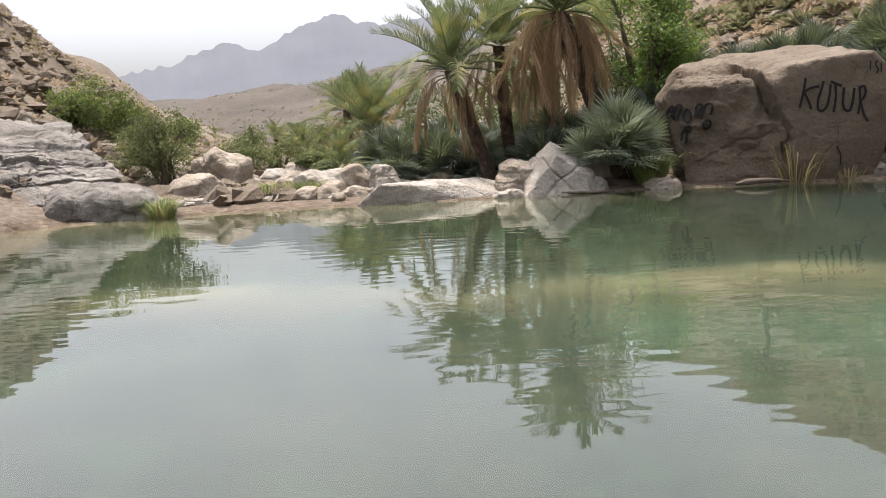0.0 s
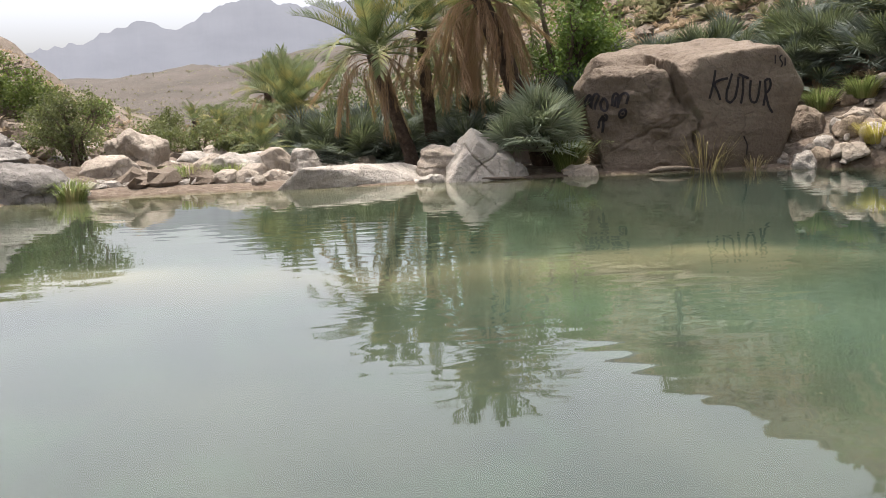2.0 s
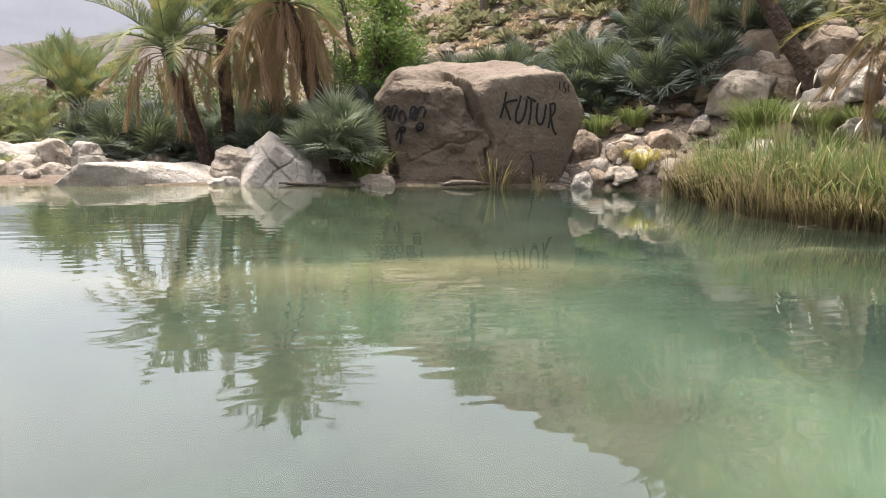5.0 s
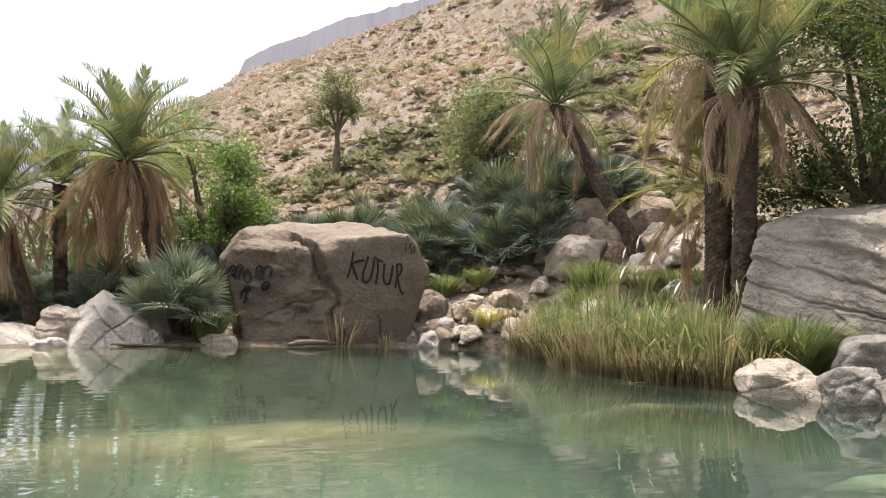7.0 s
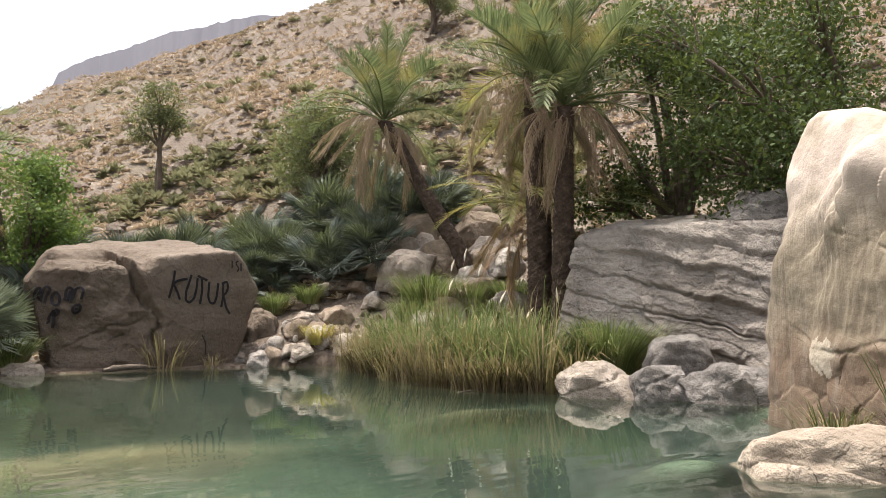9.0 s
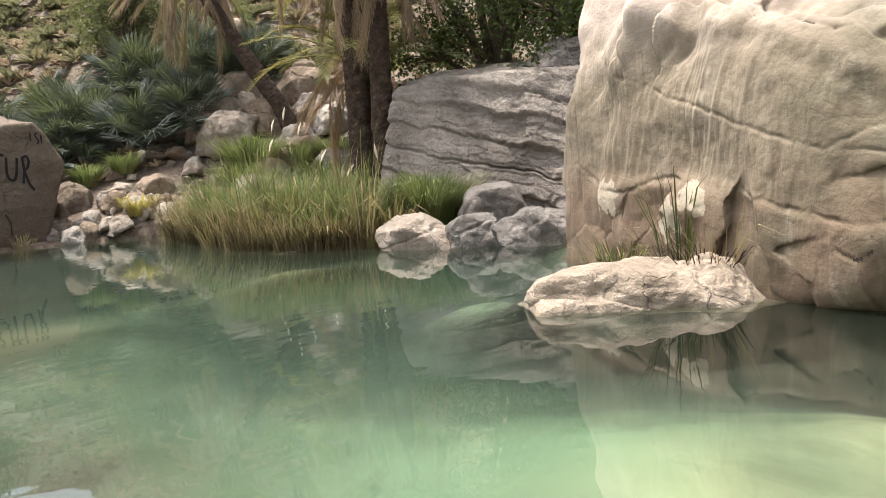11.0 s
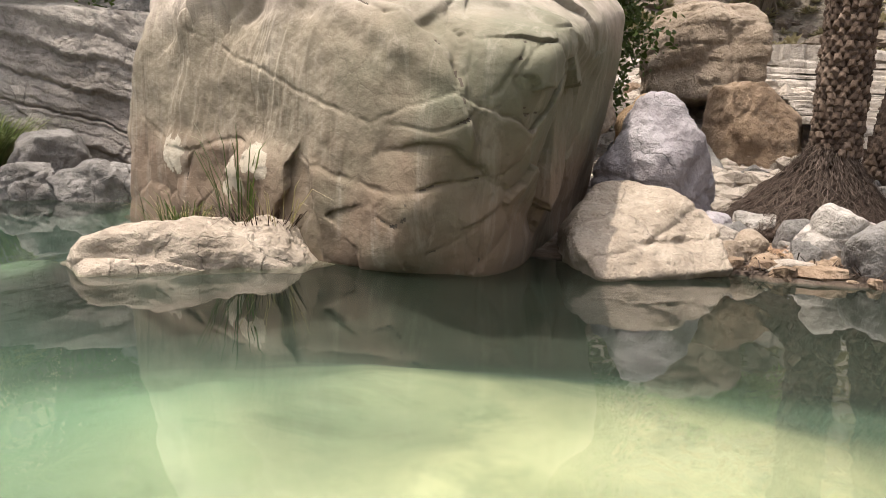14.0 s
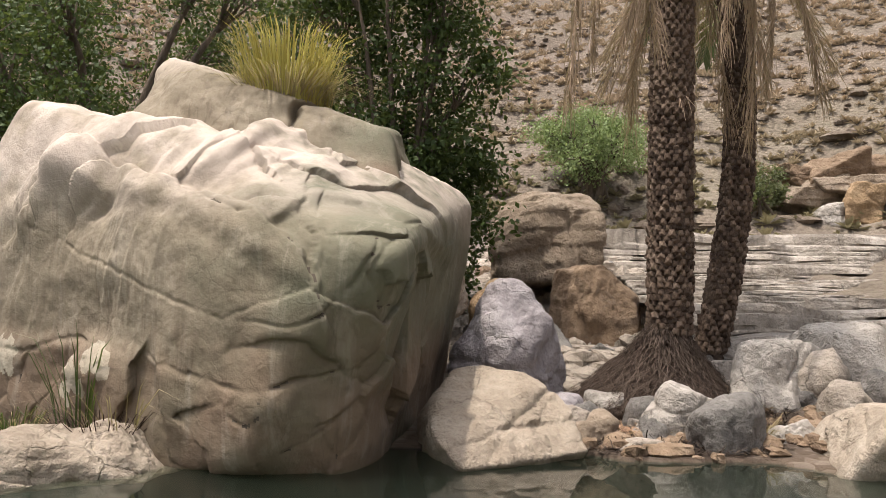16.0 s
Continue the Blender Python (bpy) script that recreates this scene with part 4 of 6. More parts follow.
rock("lilac-grey pitted boulder leaning upright", 12.2, -1.7, (1.6, 1.5, 2.4), ROCK_LILAC, 58, -20, tilt=(0, -8), n=60, p=9, z=-0.1, rough=0.06, group=SHORE_ROCKS)
rock("orange-tan rock standing upright", 14.2, -1.55, (0.7, 0.7, 1.4), ROCK_ORANGE, 46, 15, n=30, z=0.75, group="rocks up the gully")
rock("small tan rock beside the upright rock", 14.3, -0.8, (0.6, 0.6, 0.8), ROCK_PALE, 47, 30, z=1.4, group="rocks up the gully")
rock("big square bedded boulder perched on rocks", 17.6, -2.55, (2.0, 2.1, 2.1), ROCK_FAWN, 48, 12, n=54, z=2.1, beds=((0.05, 0.1, 1), 0.36, 0.06), rough=0.05, p=18, group="rocks up the gully")
rock("brown fractured boulder under the perched one", 15.6, -3.3, (1.5, 1.6, 1.65), ROCK_BROWN, 49, -12, n=44, z=0.85, group="rocks up the gully")
rock("grey rounded rock with dry grass at its foot", 10.25, -3.95, (0.75, 0.82, 0.8), ROCK_GREY, 51, 20, n=44, z=-0.05, rough=0.035, p=9, chips=6, facet=0.0, group=SHORE_ROCKS)
rock("white stone beside the grey rounded rock", 10.75, -3.6, (0.75, 0.85, 0.75), ROCK_WHITE, 52, 20, n=36, z=0.0, p=9, chips=6, facet=0.0, group=SHORE_ROCKS)
rock("white sunlit rock among boulders", 12.1, -5.1, (1.0, 1.05, 1.2), ROCK_WHITE, 53, 50, n=44, z=0.1, p=9, chips=6, facet=0.0, group=SHORE_ROCKS)
rock("big white rounded boulder by the pool", 12.5, -6.4, (1.2, 1.2, 1.4), ROCK_WHITE, 54, 10, n=50, z=0.2, rough=0.04, p=8, chips=5, facet=0.0, group=SHORE_ROCKS)
rock("white rounded boulder beside another", 12.4, -7.75, (1.2, 1.1, 1.3), ROCK_WHITE, 55, 40, n=40, z=0.2, p=8, chips=6, facet=0.0, group=SHORE_ROCKS)
rock("long pale boulder at the water's edge", 9.7, -5.65, (1.5, 1.7, 0.9), ROCK_CREAM, 56, -15, n=50, z=-0.12, rough=0.035, p=9, chips=5, facet=0.0, group=SHORE_ROCKS)
rock("flat pale stone at the water's edge", 10.1, -3.0, (0.4, 0.6, 0.2), ROCK_PALE, 59, 8, n=30, z=0.0, rough=0.02, group=SHORE_ROCKS)
rock("rounded tan stone below the palm roots", 10.55, -2.55, (0.55, 0.6, 0.4), ROCK_FAWN, 158, 30, n=30, z=0.02, p=10, group=SHORE_ROCKS)
rock("rounded grey stone below the palm roots", 11.2, -2.3, (0.55, 0.6, 0.5), ROCK_LILAC, 159, 70, n=30, z=0.1, p=10, group=SHORE_ROCKS)
rock("small pale stone at the water's edge", 10.5, -4.75, (0.45, 0.6, 0.45), ROCK_WHITE, 57, 0, z=-0.02, group=SHORE_ROCKS)
# broken blocks lying on the top ledge: x, y, foot, size, material
for _k, (_x, _y, _z, _size, _m, _t) in enumerate([(24.0, -11.15, 3.70, (0.9, 0.95, 0.85), ROCK_WHITE, 25), (23.8, -11.95, 3.70, (1.0, 1.05, 1.35), ROCK_ORANGE, -18), (23.7, -12.9, 3.75, (1.0, 1.0, 1.3), ROCK_WHITE, 8),
                                              (24.9, -10.9, 4.55, (1.3, 1.5, 0.75), ROCK_FAWN, 12), (24.7, -12.2, 4.75, (1.6, 2.4, 0.6), ROCK_FAWN, -6), (24.9, -11.6, 5.12, (1.4, 1.6, 0.9), ROCK_BROWN, 8),
                                              (24.8, -13.0, 5.15, (1.3, 1.3, 0.85), ROCK_BROWN, -10), (24.9, -10.6, 5.08, (0.8, 0.7, 0.65), ROCK_BROWN, 30), (25.6, -12.0, 3.6, (2.4, 4.0, 1.6), ROCK_FAWN, 0)]):
    rock("square broken block of bedded rock in a pile", _x, _y, _size, _m, 60 + _k, _t, p=40, chips=4, z=_z, sink=0.02, beds=((0.0, 0.05, 1), 0.3, 0.03), group="blocks on the ledge")
# bedded outcrop behind the grey rocks
_planes = [(-0.93, -0.31, 0.20, 1.72), (-0.2, 0.97, 0.05, 2.5), (-0.14, -0.05, 0.98, 2.08), (0.3, -0.95, 0, 3.2), (1, 0, 0, 2.5), (0, 0, -1, 2.2), (-0.6, 0.0, 0.79, 2.7)]
_me = rock_mesh(_planes, n=115, p=36, seed=70, rough=0.05, grain=0.7, beds=((0.07, -0.24, 1), 0.50, 0.12), mat=ROCK_SHELF, name="rock_outcrop")
thing("rock_outcrop", "grey bedded limestone outcrop above the waterline", "rock", at=(15.9, 8.9, 1.2), data=_me)
rock("dark top ledge of the bedded outcrop", 16.9, 7.9, (3.6, 3.0, 1.6), ROCK_GREY, 71, -55, n=60, z=2.5, beds=((0.1, 0, 1), 0.4, 0.08), rough=0.06, p=16, name="rock_outcrop")
# left bank
_planes = [(0.34, -0.33, 0.88, 1.25), (0.15, -0.93, 0.33, 2.9), (0.88, -0.3, 0.35, 2.3), (0.78, 0.45, 0.43, 1.9), (-1, 0, 0, 4.5), (0, 1, 0, 4.0), (0, 0, -1, 2.0), (0.1, 0.3, 0.95, 2.4)]
_me = rock_mesh(_planes, n=125, p=24, seed=72, rough=0.10, grain=0.6, beds=((0.10, -0.06, 1.0), 0.34, 0.16), mat=ROCK_GREY, name="rock_outcrop")
thing("rock_outcrop", "layered grey rock shelf sloping down to the pool", "rock", at=(-10.6, 20.9, 0.35), data=_me)
rock("smooth grey rock sloping into the pool", -7.9, 18.9, (3.2, 1.7, 1.25), ROCK_GREY, 73, 10, n=60, z=-0.2, rough=0.04, p=8, tilt=(0, 8), name="rock_outcrop")
rock("pale square rock with a shadowed foot", -6.7, 21.6, (1.7, 1.4, 1.05), ROCK_PALE, 74, 6, n=34, z=-0.05, p=18, group=SHORE_ROCKS)
rock("rounded bedded boulder on the stony bank", -7.1, 25.2, (1.9, 1.4, 1.5), ROCK_PALE, 75, -20, n=36, tilt=(0, 14), beds=((0.4, 0, 0.9), 0.22, 0.04), group=SHORE_ROCKS)
for _k, (_x, _y, _w, _h) in enumerate([(-3.5, 22.3, 1.3, 0.75), (-2.6, 22.9, 1.1, 0.9), (-4.6, 24.0, 1.2, 0.6), (-1.7, 22.6, 0.9, 0.8), (-3.6, 20.6, 0.7, 0.35), (-2.2, 20.6, 0.8, 0.3), (-5.6, 27.5, 1.4, 0.6), (-8.5, 30, 1.2, 0.7), (-6.0, 33, 1.6, 0.7), (-3.9, 29, 1.1, 0.5)]):
    rock("pale weathered rock on the gravel bed", _x, _y, (_w, _w * 0.8, _h), ROCK_PALE if _k % 3 else ROCK_WHITE, 80 + _k, 37 * _k, group="rocks on the wadi bed")

# spray-painted letters, laid on the boulder's face stroke by stroke (x and height from its middle)
_front = np.array([v.co for v in painted_boulder.data.vertices])
_front = _front[_front[:, 1] < -0.6]


def letter(name, strokes, width=0.06):
    verts, faces = [], []
    for st in strokes:
        st = np.array(st, float)
        seg = np.concatenate([[0], np.cumsum(np.linalg.norm(np.diff(st, axis=0), axis=1))])
        s = np.linspace(0, seg[-1], max(4, int(seg[-1] / 0.03)))
        line = np.stack([np.interp(s, seg, st[:, 0]), np.interp(s, seg, st[:, 1])], -1)
        for _ in range(2):
            line[1:-1] = (line[:-2] + 2 * line[1:-1] + line[2:]) / 4
        d = np.gradient(line, axis=0)
        d /= np.linalg.norm(d, axis=1, keepdims=True) + 1e-9
        side = np.stack([-d[:, 1], d[:, 0]], -1) * width / 2
        b = len(verts)
        for k in range(len(line)):
            for p in (line[k] - side[k], line[k], line[k] + side[k]):
                near = np.argpartition((_front[:, 0] - p[0]) ** 2 + (_front[:, 2] - p[1]) ** 2, 5)[:5]
                verts.append((p[0], _front[near, 1].min() - 0.026, p[1]))
        faces += [(b + 3 * k + c, b + 3 * k + c + 1, b + 3 * k + c + 4, b + 3 * k + c + 3) for k in range(len(line) - 1) for c in (0, 1)]
    return part(name, mesh_from(name, verts, faces, SPRAY), painted_boulder, label="black spray-painted letter")


letter("letter_k", [[(0.40, 1.19), (0.33, 0.82), (0.25, 0.52)], [(0.72, 0.99), (0.56, 0.97), (0.40, 0.91), (0.36, 0.85), (0.46, 0.68), (0.53, 0.48)]])
letter("letter_u", [[(0.83, 1.10), (0.69, 0.69), (0.68, 0.47), (0.78, 0.40), (0.90, 0.52), (0.96, 0.77), (0.99, 1.02)]])
letter("letter_t", [[(0.99, 1.08), (1.25, 0.97)], [(1.10, 1.04), (1.11, 0.70), (1.05, 0.38)]])
letter("letter_u", [[(1.30, 0.93), (1.27, 0.56), (1.33, 0.40), (1.44, 0.39), (1.50, 0.57), (1.54, 0.91)]])
letter("letter_r", [[(1.66, 0.93), (1.68, 0.57), (1.62, 0.31)], [(1.66, 0.91), (1.78, 0.96), (1.81, 0.80), (1.75, 0.65), (1.67, 0.60)], [(1.68, 0.60), (1.76, 0.28), (1.86, 0.13)]])
letter("painted_mark", [[(1.92, 1.50), (1.92, 1.30)], [(2.10, 1.50), (2.02, 1.46), (2.06, 1.36), (2.12, 1.31), (2.07, 1.22)], [(2.17, 1.44), (2.17, 1.24)]], 0.035)
letter("painted_mark", [[(1.12, -0.39), (1.22, -0.60), (1.21, -0.89)]], 0.03)
letter("letter_m", [[(-2.55, 0.44), (-2.52, 0.65), (-2.45, 0.75), (-2.41, 0.65), (-2.41, 0.37)], [(-2.41, 0.42), (-2.37, 0.70), (-2.29, 0.77), (-2.22, 0.70), (-2.30, 0.52), (-2.33, 0.37)], [(-2.47, 0.42), (-2.46, 0.60), (-2.41, 0.66)]])
letter("letter_o", [[(-2.12, 0.65), (-2.19, 0.52), (-2.18, 0.37), (-2.10, 0.31), (-2.03, 0.39), (-2.04, 0.56), (-2.12, 0.65)]])
letter("letter_m", [[(-1.93, 0.44), (-1.89, 0.70), (-1.82, 0.76), (-1.76, 0.68), (-1.80, 0.39)], [(-1.78, 0.47), (-1.71, 0.72), (-1.61, 0.75), (-1.57, 0.67), (-1.62, 0.47)], [(-1.87, 0.42), (-1.83, 0.62), (-1.80, 0.66)]])
letter("painted_mark", [[(-1.66, 0.36), (-1.76, 0.29), (-1.77, 0.18), (-1.69, 0.13), (-1.61, 0.20), (-1.61, 0.31), (-1.66, 0.36)], [(-1.69, 0.27), (-1.68, 0.22)]])
letter("letter_r", [[(-2.12, 0.18), (-2.14, -0.02), (-2.16, -0.20)], [(-2.14, 0.18), (-2.22, 0.10), (-2.25, -0.09), (-2.28, -0.07)], [(-2.13, 0.24), (-2.05, 0.21), (-2.05, 0.12), (-2.12, 0.08), (-2.19, 0.13), (-2.15, 0.22)]])

# loose rocks: a few broken shapes, laid again and again
_rng = np.random.default_rng(99)
SMALL = {}
for _mat, _key in ((ROCK_PALE, "pale"), (ROCK_WHITE, "white"), (ROCK_FAWN, "tan"), (ROCK_GREY, "grey"), (ROCK_BROWN, "brown")):
    SMALL[_key] = [rock_mesh(rough_planes(_rng, 12), (0.5, 0.42, 0.34), 10, 30, 500 + k, 0.06, 0.35, mat=_mat, facets=0.03, name="stone") for k in range(4)]
STONE_WORDS = {"pale": "pale broken limestone rock", "white": "bleached white stone", "tan": "tan broken rock", "grey": "grey weathered rock", "brown": "brown weathered rock"}


def strew(n, x0, x1, y0, y1, lo, hi, keys, where, group, rng, power=2.0):
    made = 0
    for _ in range(n * 4):
        if made == n:
            break
        x, y = rng.uniform(x0, x1), rng.uniform(y0, y1)
        if float(shore_distance(np.array([x]), np.array([y]))[0]) < 0.08:
            continue
        made += 1
        s = lo + (hi - lo) * rng.random() ** power
        key = keys[rng.integers(len(keys))]
        ob = thing("stone", STONE_WORDS[key] + " " + where, "rock", group, data=SMALL[key][rng.integers(4)])
        ob.matrix_basis = pose(x, y, gz(x, y) + 0.18 * s, rng.normal(0, 14), rng.normal(0, 14), rng.uniform(0, 360)) @ Matrix.Diagonal((s, s * rng.uniform(0.8, 1.2), s * rng.uniform(0.8, 1.3), 1))


strew(40, 9.9, 12.6, 17.8, 19.4, 0.18, 0.75, ("pale", "white", "tan"), "in the pile by the painted boulder", "rubble by the painted boulder", _rng)
strew(46, 12.2, 16.8, 15.5, 20.5, 0.22, 1.0, ("pale", "tan", "white"), "on the rubble slope", "rubble on the slope", _rng)
strew(60, 13.4, 18.0, 11.5, 18.5, 0.25, 1.1, ("pale", "white", "tan"), "on the slope behind the reeds", "rubble on the slope", _rng)
strew(36, 13.0, 20.0, 19.0, 26.0, 0.3, 1.5, ("pale", "tan", "tan"), "on the rubble slope", "rubble on the slope", _rng)
strew(44, 10.2, 14.6, -3.6, -0.9, 0.14, 0.75, ("white", "pale", "grey"), "in the gully by the palms", "stones in the gully", _rng)
strew(26, 13.5, 22.0, -4.2, 0.5, 0.2, 1.0, ("pale", "grey", "brown"), "up the gully", "stones in the gully", _rng)
strew(30, 10.2, 14.0, -8.0, -4.2, 0.15, 0.8, ("white", "pale", "grey"), "among white boulders by the pool", "stones by the pool", _rng)
strew(36, -6.5, 0.5, 19.7, 29.0, 0.15, 0.8, ("white", "pale", "pale"), "on the gravel bed", "stones on the wadi bed", _rng)
strew(14, -13.0, -6.0, 18.0, 27.0, 0.2, 0.9, ("grey", "pale"), "on the rock shelf bank", "stones on the bank", _rng)
strew(16, 12.4, 14.2, 6.6, 10.0, 0.15, 0.6, ("grey", "tan"), "below the bedded outcrop", "stones below the outcrop", _rng)

# thin-bedded rock ledges stepping up beyond the palms: each bed has a lip over a dark undercut
_ys = np.linspace(-15.5, -4.2, 240)
_r2 = np.random.default_rng(8)
_rows, _xk, _zk = [], np.full(len(_ys), 12.3), np.full(len(_ys), 0.80)
_col = lambda a, b, c: np.stack([a, b, c], -1)
_rows.append(_col(_xk, _ys, np.full(len(_ys), -0.4)))
_level = 0.80
while _level < 3.45:
    _k = len(_rows)
    _hk = float(_r2.choice((0.05, 0.08, 0.13, 0.20, 0.34), p=(0.24, 0.26, 0.24, 0.17, 0.09)))
    _level += _hk
    # bed surfaces are nearly level, break at joints and lie back a little at the face
    _hh = np.maximum(0.012, _level + 0.10 * vnoise(_col(_ys / 4.0, 0 * _ys, 0 * _ys), 33) + 0.35 * _hk * vnoise(_col(_ys / 1.2, 0 * _ys + _k, 0 * _ys), 31) - _zk)
    _seat = 12.5 + (_zk - 0.80) / 0.262 + 0.16 * (_ys + 6)
    _joint = np.floor(_ys / 0.7 + 0.9 * vnoise(_col(_ys / 1.3, 0 * _ys + _k, 0 * _ys), 3) + _k * 0.37)
    _edge = _seat + 0.9 * fbm(_col(_ys / 2.6, 0 * _ys + _k * 0.10, 0 * _ys), 3, 15) + 0.30 * vnoise(_col(_joint, 0 * _ys + _k, 0 * _ys) + 0.5, 17) + 0.05 * fbm(_col(_ys / 0.22, 0 * _ys + _k, 0 * _ys), 3, 16)
    _edge = np.maximum(_edge, _xk + 0.015)
    _cut = np.clip(0.30 * fbm(_col(_ys / 0.9, 0 * _ys + _k, 0 * _ys), 3, 23), 0.0, 0.22)
    _mid = (_xk + _edge + _cut) / 2
    _lean = _hh * np.clip(0.32 + 0.45 * vnoise(_col(_ys / 0.5, 0 * _ys + _k, 0 * _ys), 41), 0.05, 0.9)
    _wear = 0.015 * fbm(_col(_mid / 0.2, _ys / 0.2, 0 * _ys + _k), 3, 18)
    _rows.append(_col(_mid, _ys, _zk + _wear))
    _rows.append(_col(_edge + _cut, _ys, _zk))
    _rows.append(_col(_edge + _cut, _ys, _zk + 0.22 * _hh))
    _rows.append(_col(_edge, _ys, _zk + 0.30 * _hh))
    _rows.append(_col(_edge + 0.35 * _lean + _wear, _ys, _zk + 0.75 * _hh))
    _rows.append(_col(_edge + _lean, _ys, _zk + _hh))
    _xk, _zk = _edge + _lean, _zk + _hh
_zk = _zk + 0 * _ys
_rows.append(_col(_xk + 1.5, _ys, _zk + 0.1))
_rows.append(_col(_xk + 3.0, _ys, np.full(len(_ys), 1.5)))
_v = np.vstack(_rows)
_ny = len(_ys)
_i = (np.arange(len(_rows) - 1)[:, None] * _ny + np.arange(_ny - 1)[None, :]).ravel()
_me = mesh_from("rock_ledge", _v, np.stack([_i, _i + _ny, _i + _ny + 1, _i + 1], -1), ROCK_LEDGE, False)
thing("rock_ledge", "thin-bedded grey limestone ledges stepping up the slope", "rock ledge", kind="structure", data=_me)

# driftwood at the far shore
_v, _f = tube_arrays([(0, 0, 0.06), (0.25, 0.02, 0.10), (0.6, -0.03, 0.12), (1.0, 0.04, 0.10), (1.35, 0.02, 0.05)], [0.03, 0.075, 0.065, 0.05, 0.015], 10)
thing("driftwood_log", "grey driftwood log lying at the waterline", "log", at=(6.65, 18.62, 0.0), data=mesh_from("driftwood_log", _v, _f, WOOD))
_v, _f = tube_arrays([(0, 0, 0.03), (0.5, 0.03, 0.05), (1.2, -0.02, 0.03), (1.7, 0.05, 0.02)], [0.015, 0.04, 0.035, 0.01], 8)
thing("driftwood_log", "dark thin driftwood pole below the peaked rock", "log", at=(2.25, 18.95, 0.0), data=mesh_from("driftwood_log", _v, _f, WOOD))
for _x, _y, _a in ((10.3, 11.5, 20), (10.15, 10.5, -35), (11.0, 13.2, 60)):
    _v, _f = tube_arrays([(0, 0, 0.0), (0.35, 0.05, 0.03), (0.8, -0.02, 0.02), (1.1, 0.10, 0.08)], [0.008, 0.013, 0.011, 0.004], 6)
    thing("stick", "thin bare stick lying in the shallows", "stick", group="sticks", data=mesh_from("stick", _v, _f, WOOD)).matrix_basis = pose(_x, _y, 0.0, 0, 0, _a)

# ---- plants ----
def frond_mesh(name, length, droop, leaflets, leaf, mat, rng, lift=0.5, spread=1.0, hang=0.0, early=1.4, wide=0.014):
    """A feather leaf along +x that arches down: a tapered rib and two rows of narrow leaflets."""
    verts, faces = [], []
    pts = []
    x = z = 0.0
    for i in range(15):
        t = i / 14
        a = -droop * min(1.0, t * (1.0 if early > 1 else 2.4)) ** early
        pts.append(Vector((x, 0, z)))
        x += length / 14 * math.cos(a)
        z += length / 14 * math.sin(a)
    v, f = tube_arrays(pts, [0.028 * (1 - 0.85 * i / 14) + 0.003 for i in range(15)], 4)
    verts += v
    faces += f
    for k in range(leaflets):
        t = 0.10 + 0.90 * k / leaflets
        i = min(int(t * 14), 13)
        p = pts[i].lerp(pts[i + 1], t * 14 - i)
        d = (pts[i + 1] - pts[i]).normalized()
        up = Vector((-d.z, 0, d.x))
        for side in (-1, 1):
            ll = leaf * (0.45 + 0.9 * math.sin(math.pi * (0.12 + 0.80 * t)) ** 0.8) * rng.uniform(0.75, 1.1)
            lean = 0.62 + 0.45 * t + rng.normal(0, 0.09)
            w = d * lean + Vector((0, side, 0)) * (1.15 - 0.5 * t) * spread + up * (lift * rng.uniform(0.5, 1.4))
            w = (w.normalized() + Vector((0, 0, -hang * rng.uniform(0.6, 1.3)))).normalized()
            tip = p + w * ll + Vector((0, 0, -0.12 * ll * rng.uniform(0, 1.5)))
            mid = p + w * ll * 0.5
            flat = w.cross(up).normalized() * (wide * rng.uniform(0.8, 1.2))
            b = len(verts)
            verts += [tuple(p - flat * 0.5), tuple(p + flat * 0.5), tuple(mid + flat), tuple(mid - flat), tuple(tip)]
            faces += [(b, b + 1, b + 2, b + 3), (b + 3, b + 2, b + 4)]
    return mesh_from(name, verts, faces, mat, False)


def dead_frond_mesh(length, out, rng, mat=FROND_DEAD):
    """A withered frond: its rib bends over and hangs straight down, with limp narrow leaflets hanging along it."""
    verts, faces, pts = [], [], []
    x = z = 0.0
    for i in range(17):
        a = -1.52 * min(1.0, i / 16 * out) ** 0.8
        pts.append(Vector((x, 0, z)))
        x += length / 16 * math.cos(a)
        z += length / 16 * math.sin(a)
    v, f = tube_arrays(pts, [0.015 * (1 - 0.85 * i / 16) + 0.002 for i in range(17)], 4)
    verts += v
    faces += f
    for k in range(95):
        t = 0.16 + 0.84 * k / 95
        i = min(int(t * 16), 15)
        p = pts[i].lerp(pts[i + 1], t * 16 - i)
        for side in (-1, 1):
            ll = 0.52 * (0.5 + 0.6 * math.sin(math.pi * (0.1 + 0.8 * t))) * rng.uniform(0.6, 1.2)
            away = Vector((rng.normal(0, 0.05), side * rng.uniform(0.01, 0.13), 0))
            p1 = p + away * 0.7 + Vector((0, 0, -0.25 * ll))
            p2 = p + away + Vector((rng.normal(0, 0.02), rng.normal(0, 0.02), -ll))
            w = Vector((rng.normal(0, 1), rng.normal(0, 1), 0)).normalized() * 0.0055
            b = len(verts)
            verts += [tuple(p - w), tuple(p + w), tuple(p1 + w), tuple(p1 - w), tuple(p2 + w * 0.4), tuple(p2 - w * 0.4)]
            faces += [(b, b + 1, b + 2, b + 3), (b + 3, b + 2, b + 4, b + 5)]
    return mesh_from("dead_frond", verts, faces, mat, False)


_rng = np.random.default_rng(3)
FRONDS_UP = [frond_mesh("frond", 2.75, 0.45 + 0.25 * k, 70, 0.46, FROND_GREEN, _rng, 0.75) for k in range(3)]
FRONDS_OUT = [frond_mesh("frond", 2.85, 0.8 + 0.28 * k, 70, 0.46, FROND_GREEN if k != 1 else FROND_OLIVE, _rng, 0.45, hang=0.15) for k in range(4)]
